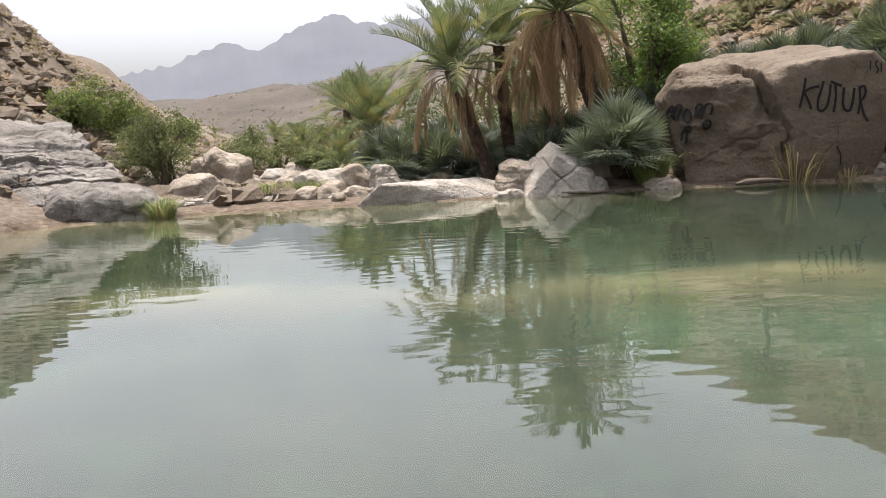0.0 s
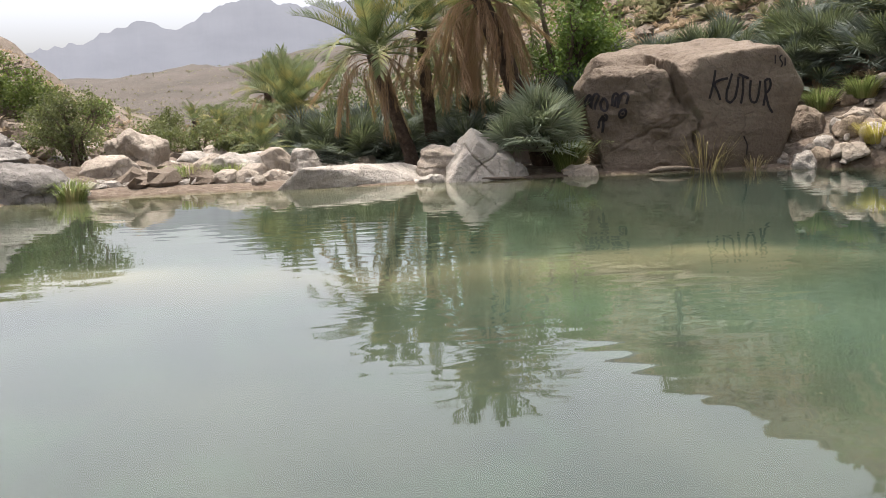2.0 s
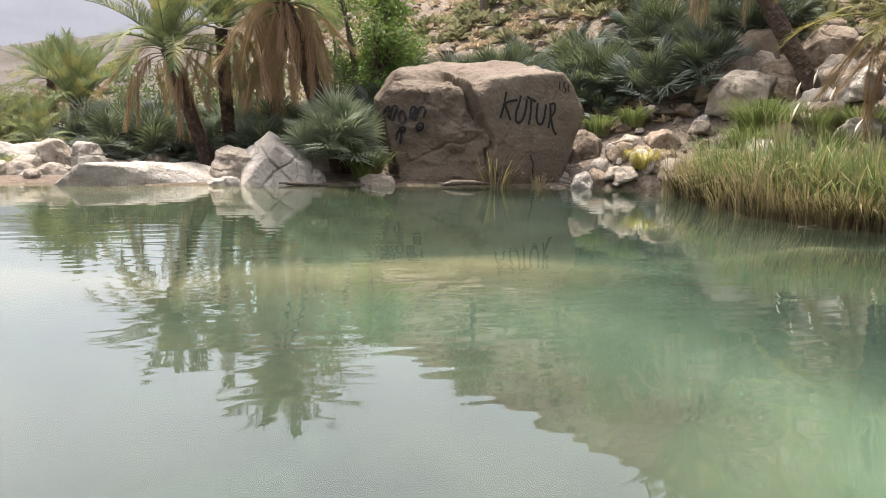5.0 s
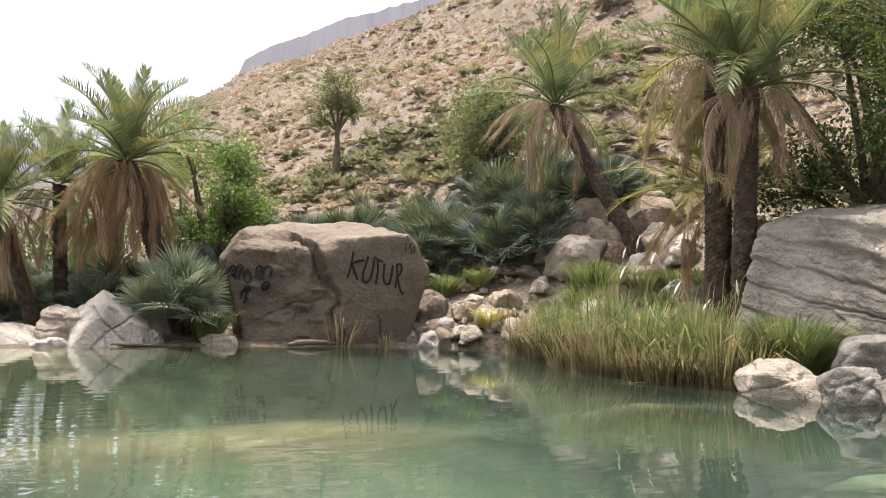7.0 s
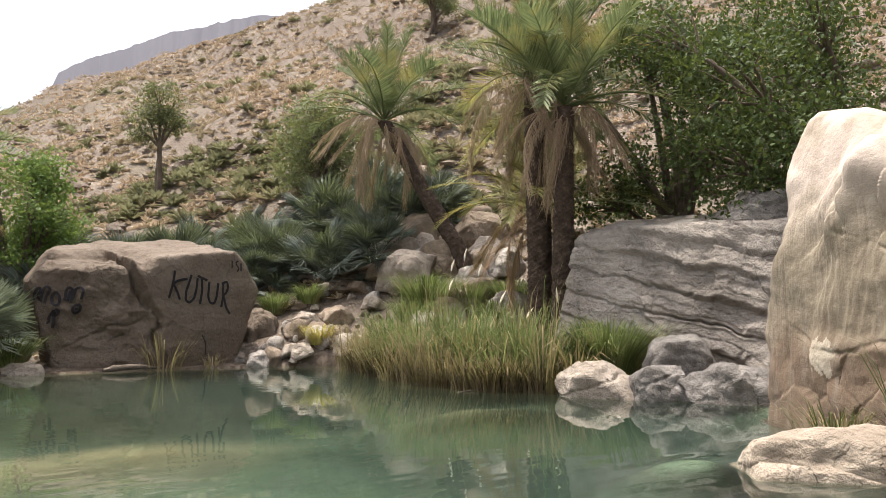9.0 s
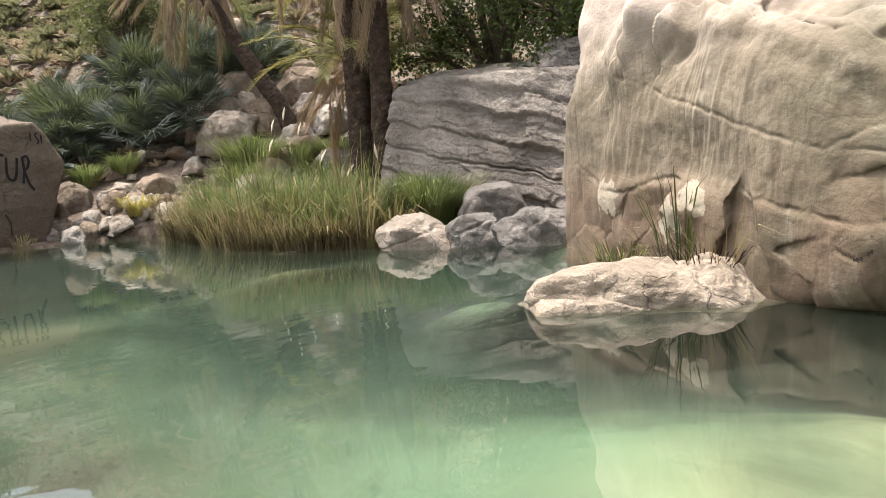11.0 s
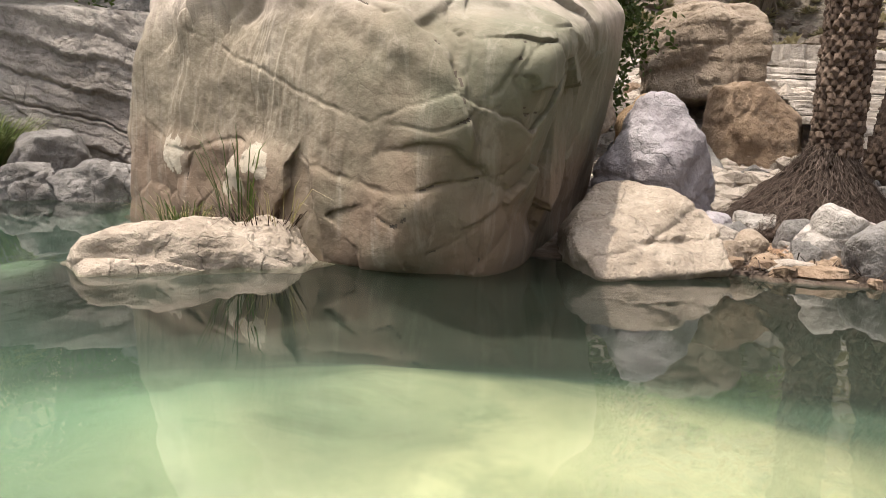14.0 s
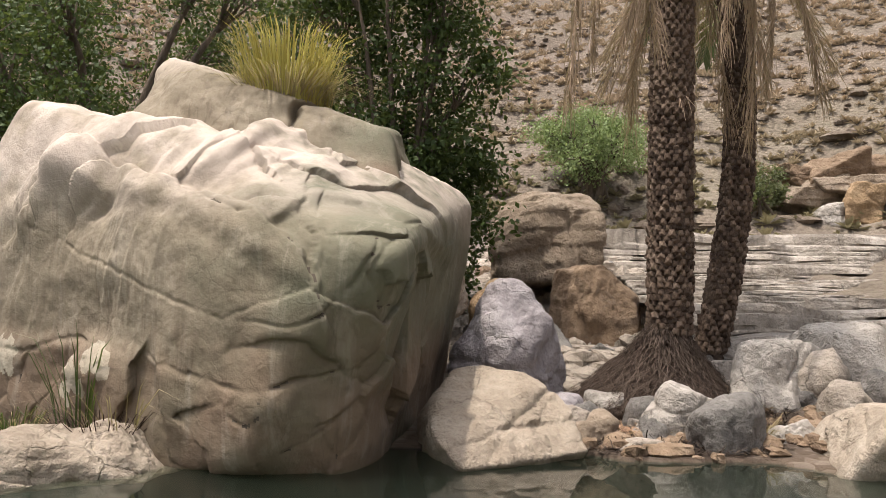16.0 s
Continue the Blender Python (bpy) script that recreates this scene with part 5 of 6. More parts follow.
FRONDS_OLIVE = [frond_mesh("frond", 2.8, 0.9 + 0.4 * k, 70, 0.44, FROND_OLIVE, _rng, 0.4, hang=0.25) for k in range(2)]
FRONDS_DEAD = [dead_frond_mesh(2.8, 2.0 + 0.5 * k, _rng) for k in range(4)]
FRONDS_STRAW = [dead_frond_mesh(2.8, 1.3 + 0.4 * k, _rng, FROND_STRAW) for k in range(4)]


def trunk_mesh(path, r0, r1, seed, sides=22, rings=90, ring_len=0.11, depth=0.035, flare=0.0):
    """A palm trunk whose old leaf bases stand out in a lozenge pattern."""
    path = [Vector(p) for p in path]
    seg = len(path) - 1
    length = sum((path[i + 1] - path[i]).length for i in range(seg))
    rings = int(length / 0.028)
    t = np.linspace(0, 1, rings)
    k = np.minimum((t * seg).astype(int), seg - 1)
    u = t * seg - k
    q = np.array([tuple(p) for p in path])
    qa, qb = q[np.maximum(k - 1, 0)], q[np.minimum(k + 2, seg)]
    a, b = q[k], q[k + 1]
    c = 0.5 * (2 * a + (b - qa) * u[:, None] + (2 * qa - 5 * a + 4 * b - qb) * (u ** 2)[:, None] + (3 * a - qa - 3 * b + qb) * (u ** 3)[:, None])
    ang = np.linspace(0, 2 * math.pi, sides * 2, endpoint=False)
    h = t * length
    rad = (r0 + (r1 - r0) * t + flare * np.exp(-h / 0.35))[:, None] * np.ones((1, len(ang)))
    row = h[:, None] / ring_len
    turn = ang[None, :] / (2 * math.pi) * 9
    s1 = (row + turn) % 1.0
    s2 = (row - turn) % 1.0
    scale = np.minimum(1, 2.2 * np.minimum(np.minimum(s1, 1 - s1), np.minimum(s2, 1 - s2)))
    pts = np.stack([np.cos(ang)[None, :] * np.ones((rings, 1)) * 2, np.sin(ang)[None, :] * np.ones((rings, 1)) * 2, row * 0.8 + 0 * ang[None, :]], -1).reshape(-1, 3)
    rad = rad + depth * (scale - 0.5) + (0.022 * fbm(pts + seed, 3, seed)).reshape(rad.shape)
    v = np.stack([c[:, None, 0] + rad * np.cos(ang), c[:, None, 1] + rad * np.sin(ang), c[:, None, 2] + 0 * rad], -1).reshape(-1, 3)
    n = len(ang)
    i = (np.arange(rings - 1)[:, None] * n + np.arange(n)[None, :]).ravel()
    j = (np.arange(rings - 1)[:, None] * n + (np.arange(n)[None, :] + 1) % n).ravel()
    return mesh_from("trunk", v, np.stack([i, j, j + n, i + n], -1), PALM_TRUNK)


def date_palm(label, base, crown, seed, scale=1.0, green=34, dead=18, r0=0.24, r1=0.19, bend=0.0, low_dead=1.0, up=1.0, olive=0.0, withered=None):
    rng = np.random.default_rng(seed)
    base, crown = Vector(base), Vector(crown)
    palm = thing("date_palm", label, "palm tree", group="date palms", at=base)
    top = crown - base
    path = []
    for i in range(7):
        t = i / 6
        p = top * t
        # leaning stems leave the ground aslant and straighten
        p.y += bend * math.sin(math.pi * t)
        path.append(p)
    path[0] = path[0] - Vector((0, 0, 0.25))
    if top.length > 0.8:
        part("trunk", trunk_mesh(path, r0, r1, seed), palm)
    n = green
    for k in range(n):
        t = (k + 0.5) / n
        az = k * 137.5 + rng.normal(0, 9)
        el = 84 - 76 * t ** 1.05 + rng.normal(0, 6)
        me = FRONDS_UP[rng.integers(3)] if el > 32 else FRONDS_OUT[rng.integers(4)]
        if rng.random() < olive:
            me = FRONDS_OLIVE[rng.integers(2)]
        s = scale * rng.uniform(0.85, 1.12) * (0.85 + 0.15 * t) * (up if el > 45 else 1)
        m = Matrix.Translation(top + Vector((0, 0, 0.10 * (1 - t)))) @ pose(0, 0, 0, 0, -el, az) @ pose(0.10, 0, 0, rng.normal(0, 14), 0, 0) @ Matrix.Diagonal((s, s, s, 1))
        part("frond", me, palm, m)
    for k in range(dead):
        az = k * 360 / dead + rng.normal(0, 12)
        el = rng.uniform(-8, 42) if k % 2 else rng.uniform(-8, 12)
        s = scale * rng.uniform(0.7, 1.12) * low_dead
        m = Matrix.Translation(top - Vector((0, 0, rng.uniform(0.05, 0.4)))) @ pose(0, 0, 0, 0, -el, az) @ pose(0.10, 0, 0, rng.normal(0, 12), 0, 0) @ Matrix.Diagonal((s, s, s, 1))
        part("dead_frond", (withered or FRONDS_DEAD)[rng.integers(4)], palm, m)
    return palm


date_palm("date palm with a thick brown skirt of hanging dead fronds", (4.75, 21.3, gz(4.75, 21.3)), (3.15, 21.5, 4.5), 1, 1.0, 30, 34, 0.30, 0.24, low_dead=1.0)
date_palm("leaning date palm with green feather crown", (1.35, 22.9, gz(1.35, 22.9)), (0.3, 23.0, 3.3), 2, 0.85, 30, 13, 0.2, 0.17)
date_palm("slender date palm behind the others", (2.05, 24.9, gz(2.05, 24.9)), (1.8, 24.9, 4.1), 3, 0.85, 26, 12, 0.2, 0.17)
date_palm("small date palm half hidden in undergrowth", (3.4, 25.4, gz(3.4, 25.4)), (3.3, 25.4, 3.6), 4, 0.85, 24, 8, 0.2, 0.17)
date_palm("bushy low date palm on the wadi edge", (-3.2, 35.9, gz(-3.2, 35.9)), (-3.2, 35.9, 1.9), 5, 1.1, 36, 6, 0.25, 0.22)
date_palm("dark date palm in the distance", (-4.8, 41.7, gz(-4.8, 41.7)), (-4.8, 41.7, 3.1), 6, 0.75, 26, 8)
date_palm("dark date palm in the distance", (-3.2, 41.9, gz(-3.2, 41.9)), (-3.2, 41.9, 3.0), 7, 0.75, 26, 8)
date_palm("young date palm without a stem", (-3.0, 23.8, gz(-3.0, 23.8)), (-3.0, 23.8, 0.75), 8, 0.42, 22, 5, 0.12, 0.1)
date_palm("small date palm far down the wadi", (-10.0, 49.0, gz(-10.0, 49.0)), (-10.0, 49.0, 1.9), 16, 0.45, 20, 6, 0.14, 0.12)
date_palm("shaggy date palm far down the wadi", (-8.0, 46.0, gz(-8.0, 46.0)), (-8.0, 46.0, 1.5), 17, 0.55, 20, 16, 0.14, 0.12)
date_palm("leaning date palm on the bank with dry lower fronds", (16.6, 17.2, gz(16.6, 17.2)), (15.3, 19.9, 7.3), 9, 1.1, 25, 22, 0.30, 0.22, low_dead=0.85, withered=FRONDS_STRAW)
date_palm("tall date palm with ragged dead fronds", (14.2, 12.2, gz(14.2, 12.2)), (14.05, 12.3, 6.9), 10, 1.05, 22, 20, 0.31, 0.24, low_dead=0.9, withered=FRONDS_STRAW)
date_palm("tall date palm twinned with its neighbour", (13.95, 11.4, gz(13.95, 11.4)), (14.0, 11.35, 5.9), 11, 1.05, 22, 17, 0.26, 0.20, low_dead=0.8, withered=FRONDS_STRAW)
date_palm("young date palm with yellowing drooping fronds", (16.05, 13.95, gz(16.05, 13.95)), (16.0, 13.9, 4.0), 13, 1.1, 26, 10, 0.22, 0.2, olive=0.8)
scaly_palm = date_palm("date palm with scaly trunk and shaggy dead fronds", (12.4, -3.85, gz(12.4, -3.85)), (12.4, -3.9, 7.2), 14, 1.05, 14, 11, 0.28, 0.25, low_dead=1.2, withered=FRONDS_STRAW)
second_palm = date_palm("second scaly date palm behind its neighbour", (13.5, -4.6, gz(13.5, -4.6)), (13.75, -5.05, 7.3), 15, 1.0, 14, 9, 0.22, 0.19, bend=-0.38, low_dead=1.2, withered=FRONDS_STRAW)


# old leaf bases standing out of the two near trunks
def leaf_base_mesh():
    """A blunt, upward-leaning stub, hollow-topped, pointing along +x."""
    w, h = 0.075, 0.056
    v = [(-0.03, -w, -h), (-0.03, w, -h), (-0.03, w * 0.7, h), (-0.03, -w * 0.7, h), (0.035, -w * 0.8, -h * 0.5), (0.035, w * 0.8, -h * 0.5), (0.058, w * 0.5, h * 0.95), (0.058, -w * 0.5, h * 0.95), (0.062, 0, -h * 0.2), (0.015, 0, h * 0.8)]
    f = [(0, 1, 5, 4), (1, 2, 6, 5), (0, 4, 7, 3), (4, 5, 8), (5, 6, 8), (6, 7, 8), (7, 4, 8), (2, 9, 6), (6, 9, 7), (7, 9, 3)]
    return mesh_from("leaf_base", v, f, PALM_BASE, False)


LEAF_BASE = leaf_base_mesh()
_co = np.array([v.co for v in LEAF_BASE.vertices])
_fa = [tuple(p.vertices) for p in LEAF_BASE.polygons]


def leaf_bases(palm, top, bend, r0, r1, z0, per, seed):
    rng = np.random.default_rng(seed)
    rows = int((top.z - z0 - 0.4) / 0.078)
    verts, faces, made = [], [], 0
    for k in range(rows):
        z = z0 + 0.078 * k
        t = (z + 0.25) / (top.z + 0.25)
        rad = r0 + (r1 - r0) * t
        cx, cy = top.x * t, top.y * t + bend * math.sin(math.pi * t)
        for i in range(per):
            a = 360 * (i + 0.5 * (k % 2)) / per + rng.normal(0, 2.5)
            s = rng.uniform(0.85, 1.15)
            m = Matrix.Translation((cx, cy, z + rng.normal(0, 0.008))) @ pose(0, 0, 0, 0, 0, a) @ pose(rad - 0.012, 0, 0, rng.normal(0, 7), rng.normal(-14, 8), 0) @ Matrix.Diagonal((s * rng.uniform(0.7, 1.3), s * rad / 0.27 * 13 / per, s, 1))
            # the side towards the pool, up to the skirt of dead fronds
            if abs((a - 180 + 180) % 360 - 180) < 82 and z < 4.4 and made < 290:
                part("leaf_base", LEAF_BASE, palm, m)
                made += 1
            else:
                b = len(verts)
                verts += [tuple(m @ Vector(p)) for p in _co]
                faces += [tuple(j + b for j in q) for q in _fa]
    tagged(part("leaf_base_sheath", mesh_from("leaf_base_sheath", verts, faces, PALM_BASE, False), palm), "rough brown leaf bases", kind="stuff")


leaf_bases(scaly_palm, Vector((12.4, -3.9, 7.2)) - scaly_palm.location, 0.0, 0.28, 0.25, 0.85, 16, 5)
leaf_bases(second_palm, Vector((13.75, -5.05, 7.3)) - second_palm.location, -0.38, 0.22, 0.19, 0.3, 13, 6)

# the mound of roots and fibre at the foot of the scaly palm
_d, _f = grid_of(60)
_v = _d * (1, 1, 1.25)
_up = np.clip(_v[:, 2] / 1.25, 0, 1)
_v[:, :2] *= (0.72 * (1 - _up) ** 1.35 + 0.28)[:, None] * (1 + 0.5 * np.maximum(0, _d[:, 1]) * (1 - _up))[:, None]
_v = _v + 0.035 * fbm(_v / (0.08, 0.08, 0.5), 4, 5)[:, None] * _d + 0.08 * fbm(_v / 0.4, 3, 6)[:, None] * _d
mound = thing("root_mound", "dark fibrous root mound at the palm's foot", "roots", at=(12.4, -3.8, gz(12.4, -3.8) - 0.12), data=mesh_from("root_mound", _v, _f, ROOT_MASS))
_g = np.random.default_rng(78)
_n = 4200
_a, _h0, _h1 = _g.uniform(0, 2 * math.pi, _n), _g.uniform(0.06, 1.2, _n), None
_h1 = np.maximum(0.02, _h0 - _g.uniform(0.02, 0.28, _n))
_b = _a + _g.normal(0, 0.42, _n) * (1.3 - _h0)


def _on_mound(h, a):
    r = (0.72 * np.maximum(0, 1 - h / 1.25) ** 1.35 + 0.28) * np.sqrt(np.maximum(0.02, 1 - (h / 1.25) ** 2)) * (1 + 0.5 * np.maximum(0, np.sin(a)) * (1 - h / 1.25)) + 0.05
    return np.stack([r * np.cos(a), r * np.sin(a), h], -1)


_p, _q = _on_mound(_h0, _a), _on_mound(_h1, _b)
_m = (_p + _q) / 2 + np.stack([np.cos(_a), np.sin(_a), 0 * _a], -1) * _g.uniform(0, 0.09, _n)[:, None]
_w = np.stack([-np.sin(_a), np.cos(_a), 0 * _a], -1) * 0.005
_v = np.stack([_p - _w, _p + _w, _m + _w, _m - _w, _q + _w, _q - _w], 1).reshape(-1, 3)
_k = np.arange(_n)[:, None] * 6
part("root_fringe", mesh_from("root_fringe", _v, np.vstack([_k + (0, 1, 2, 3), _k + (3, 2, 4, 5)]), ROOT_HAIR, False), mound)
_n = 2600
_v, _f = [], []
_g = np.random.default_rng(77)
_a, _q = _g.uniform(0, 2 * math.pi, _n), np.sqrt(_g.uniform(0.15, 1, _n))
_cx, _cy = 12.1 + 1.7 * _q * np.cos(_a), -3.5 + 1.45 * _q * np.sin(_a)
_cz = ground_height(_cx, _cy) + 0.025
_th = _g.uniform(0, 2 * math.pi, _n)
_dv = np.stack([np.cos(_th), np.sin(_th), _g.normal(0, 0.25, _n)], -1) * _g.uniform(0.06, 0.2, _n)[:, None]
_wv = np.stack([-np.sin(_th), np.cos(_th), 0 * _th], -1) * 0.010
_c = np.stack([_cx, _cy, _cz], -1)
_v = np.stack([_c - _dv - _wv, _c - _dv + _wv, _c + _dv + _wv, _c + _dv - _wv], 1).reshape(-1, 3)
thing("leaf_litter", "brown dead leaf litter under the palms", "leaf litter", kind="stuff", data=mesh_from("leaf_litter", _v, np.arange(4 * _n).reshape(-1, 4), FROND_DEAD, False))


def fan_mesh(seed, size=0.62, segs=30, mat=None):
    """A stiff fan leaf on its stalk along +x."""
    rng = np.random.default_rng(seed)
    v, f = tube_arrays([(0, 0, 0), (0.35, 0, 0.02), (0.7, 0, 0)], [0.014, 0.011, 0.008], 4)
    c = Vector((0.7, 0, 0))
    for k in range(segs):
        a = radians(-105 + 210 * (k + 0.5) / segs)
        ln = size * (0.72 + 0.28 * math.cos(a * 0.8)) * rng.uniform(0.86, 1.05)
        d = Vector((math.cos(a), math.sin(a), 0.10 * math.cos(k * 3.1)))
        s = Vector((-math.sin(a), math.cos(a), 0)) * size * 0.030
        fold = Vector((0, 0, 0.018))
        tip = c + d * ln + Vector((0, 0, -0.16 * ln * rng.uniform(0.2, 1.3)))
        b = len(v)
        v += [tuple(c), tuple(c + d * ln * 0.55 - s), tuple(c + d * ln * 0.55 + fold), tuple(c + d * ln * 0.55 + s), tuple(tip)]
        f += [(b, b + 1, b + 2), (b, b + 2, b + 3), (b + 1, b + 4, b + 2), (b + 2, b + 4, b + 3)]
    return mesh_from("leaf", v, f, mat or FAN_LEAF, False)


FANS = [fan_mesh(k, 0.62 + 0.05 * k) for k in range(4)]
FANS_PALE = [fan_mesh(k, 0.62 + 0.05 * k, 34, FAN_PALE) for k in range(4)]


def fan_palm(label, x, y, size, leaves, seed, z=None, fans=FANS):
    rng = np.random.default_rng(seed)
    palm = thing("fan_palm", label, "fan palm", group="fan palms", at=(x, y, (gz(x, y) if z is None else z) - 0.03))
    for k in range(leaves):
        t = (k + 0.5) / leaves
        az, el = k * 137.5 + rng.normal(0, 10), 84 - 78 * t ** 0.8 + rng.normal(0, 6)
        s = size * rng.uniform(0.8, 1.15)
        off = Vector((rng.normal(0, 0.10), rng.normal(0, 0.10), rng.uniform(0, 0.35) * size * (1 - t)))
        part("leaf", fans[rng.integers(4)], palm, Matrix.Translation(off) @ pose(0, 0, 0, 0, -el, az) @ pose(0, 0, 0, rng.normal(0, 25), 0, 0) @ Matrix.Diagonal((s, s, s, 1)))
    return palm


fan_palm("large blue-green fan palm beside the painted boulder", 4.25, 20.25, 1.12, 72, 1, 0.6, FANS_PALE)
_rng = np.random.default_rng(17)
for _k in range(36):
    _t = _k / 35
    _az, _d = radians(9 + 31 * _t + _rng.normal(0, 1.2)), _rng.uniform(25.0, 30.0)
    fan_palm("dusty blue-green fan palm in a thicket", HUB.x + _d * math.sin(_az), HUB.y + _d * math.cos(_az), _rng.uniform(1.05, 1.5), 30, 100 + _k)
for _k, (_x, _y, _s) in enumerate([(-1.2, 26.5, 1.2), (-0.2, 25.6, 1.2), (0.6, 26.4, 1.3), (1.1, 24.6, 1.0), (2.8, 23.2, 1.1), (-2.2, 28, 1.2), (3.6, 26, 1.3), (2.4, 27.5, 1.4), (0.1, 28.5, 1.4), (-1.4, 30, 1.4), (5.6, 24.8, 1.2)]):
    fan_palm("dusty blue-green fan palm in the undergrowth", _x, _y, _s, 30, 200 + _k)


def leafy(name, label, category, base, height, lobes, leaves, leaf, mat, seed, stems=1, r0=0.16, fork=None, group=""):
    """A broad-leaved tree or shrub: forked stems, twigs and a crown of single leaves in clumps round its branch ends."""
    rng = np.random.default_rng(seed)
    base = Vector(base)
    tree = thing(name, label, category, group=group, at=base)
    v, f = [], []
    ends = []
    for cx, cy, cz, rad in lobes:
        start = Vector((rng.normal(0, 0.1) * stems, rng.normal(0, 0.1) * stems, -0.15))
        end = Vector((cx, cy, cz))
        knee = Vector((cx * 0.25, cy * 0.25, min(cz * 0.55, height * 0.4))) + Vector(rng.normal(0, 0.08, 3)) * height * 0.2
        if fork is not None:
            knee = Vector((0.04 * cx, 0.04 * cy, fork))
        tv, tf = tube_arrays([start, start.lerp(knee, 0.5) + Vector(rng.normal(0, 0.05, 3)), knee, knee.lerp(end, 0.6) + Vector(rng.normal(0, 0.06, 3)), end], [r0, r0 * 0.85, r0 * 0.6, r0 * 0.35, r0 * 0.1], 7)
        f += [tuple(i + len(v) for i in q) for q in tf]
        v += tv
        for _ in range(max(5, int(9 * rad))):
            d = Vector(rng.normal(0, 1, 3)).normalized() * rad * rng.uniform(0.55, 1.02)
            d.z *= 0.8
            e = end + d
            tv, tf = tube_arrays([knee.lerp(end, 0.75), end + d * 0.5 + Vector(rng.normal(0, 0.05, 3)), e], [r0 * 0.22, r0 * 0.12, 0.006], 4)
            f += [tuple(i + len(v) for i in q) for q in tf]
            v += tv
            ends.append((e, rad * rng.uniform(0.22, 0.45)))
    part("trunk", mesh_from("trunk", v, f, BARK), tree)
    pick = rng.integers(0, len(ends), leaves)
    c = np.array([tuple(e) for e, _ in ends])[pick] + rng.normal(0, 1, (leaves, 3)) * np.array([r for _, r in ends])[pick][:, None] * (1, 1, 0.8)
    d = rng.normal(0, 1, (leaves, 3)) + (0, 0, -0.25)
    d /= np.linalg.norm(d, axis=1, keepdims=True)
    w = np.cross(d, rng.normal(0, 1, (leaves, 3)))
    w /= np.linalg.norm(w, axis=1, keepdims=True)
    s = (leaf * rng.uniform(0.6, 1.3, leaves))[:, None]
    lv = np.stack([c, c + d * s * 0.5 + w * s * 0.28, c + d * s, c + d * s * 0.5 - w * s * 0.28], 1).reshape(-1, 3)
    part("crown", mesh_from("crown", lv, np.arange(leaves * 4).reshape(-1, 4), mat, False), tree)
    return tree


def lobes_in(rng, n, rx, ry, z0, z1, rad):
    return [(rng.uniform(-rx, rx), rng.uniform(-ry, ry), rng.uniform(z0, z1), rad * rng.uniform(0.75, 1.2)) for _ in range(n)]


_rng = np.random.default_rng(23)
# the dark leafy tree over the outcrop
leafy("tree", "large dark-green leafy tree leaning over the bedded outcrop", "tree", (18.3, 6.9, gz(18.3, 6.9)), 7.0, lobes_in(_rng, 26, 2.6, 3.6, 0.8, 6.6, 1.25), 42000, 0.12, LEAF_TREE, 1, 3, 0.22)
leafy("tree", "leafy green tree behind the palms", "tree", (18.6, 11.6, gz(18.6, 11.6)), 6.0, lobes_in(_rng, 14, 1.8, 2.0, 1.5, 6.2, 1.1), 20000, 0.12, LEAF_TREE, 2, 2, 0.18)
leafy("bush", "leafy dark-green bush behind the huge boulder", "bush", (15.4, 0.2, gz(15.4, 0.2)), 6.0, lobes_in(_rng, 20, 1.0, 1.3, 0.6, 4.2, 0.8) + lobes_in(_rng, 12, 0.9, 1.7, 4.2, 7.2, 0.9), 36000, 0.12, LEAF_TREE, 3, 3, 0.1)
leafy("bush", "light grey-green bush on the slope", "bush", (26.69, -4.88, gz(26.69, -4.88)), 3.8, lobes_in(_rng, 16, 1.35, 1.45, 0.9, 2.3, 0.7), 17000, 0.10, LEAF_LIGHT, 4, 2, 0.14)
leafy("bush", "small green thorn bush on the slope", "bush", (24.5, -9.46, gz(24.5, -9.46)), 1.4, lobes_in(_rng, 8, 0.8, 0.8, 0.4, 1.0, 0.45), 5000, 0.10, LEAF_GREY, 5, 2, 0.07)
leafy("tree", "lone thin-crowned acacia on the hillside", "tree", (14.7, 37.1, gz(14.7, 37.1)), 5.6, [(-0.6, 0, 4.0, 0.75), (0.5, 0.2, 4.6, 0.8), (-0.1, 0, 5.2, 0.7), (0.7, -0.2, 3.7, 0.6), (-0.8, 0.2, 3.2, 0.5), (0.1, 0, 4.0, 0.7)], 4600, 0.12, LEAF_GREY, 6, 0.2, 0.15, fork=2.6)
leafy("tree", "small acacia high on the hillside", "tree", (48.2, 57.6, gz(48.2, 57.6)), 5.0, lobes_in(_rng, 8, 1.6, 1.6, 2.5, 5.5, 1.2), 6000, 0.22, LEAF_GREY, 7, 2, 0.2)
leafy("tree", "bright green leafy tree behind the skirted palm", "tree", (6.6, 26.4, gz(6.6, 26.4)), 5.0, lobes_in(_rng, 16, 1.4, 1.2, 1.0, 5.2, 0.9), 13000, 0.13, LEAF_BRIGHT, 8, 2, 0.14)
leafy("bush", "olive-green rounded tree on the slope behind the leaning palm", "bush", (17.5, 27.0, gz(17.5, 27.0)), 4.5, lobes_in(_rng, 12, 1.4, 1.4, 1.0, 4.6, 1.0), 10000, 0.14, LEAF_GREY, 9, 2, 0.12)
leafy("bush", "bright green shrub on the stony bank", "bush", (-12.3, 29.5, gz(-12.3, 29.5)), 2.6, lobes_in(_rng, 14, 1.7, 1.0, 0.3, 1.4, 0.65), 12000, 0.11, LEAF_GREEN, 10, 3, 0.08)
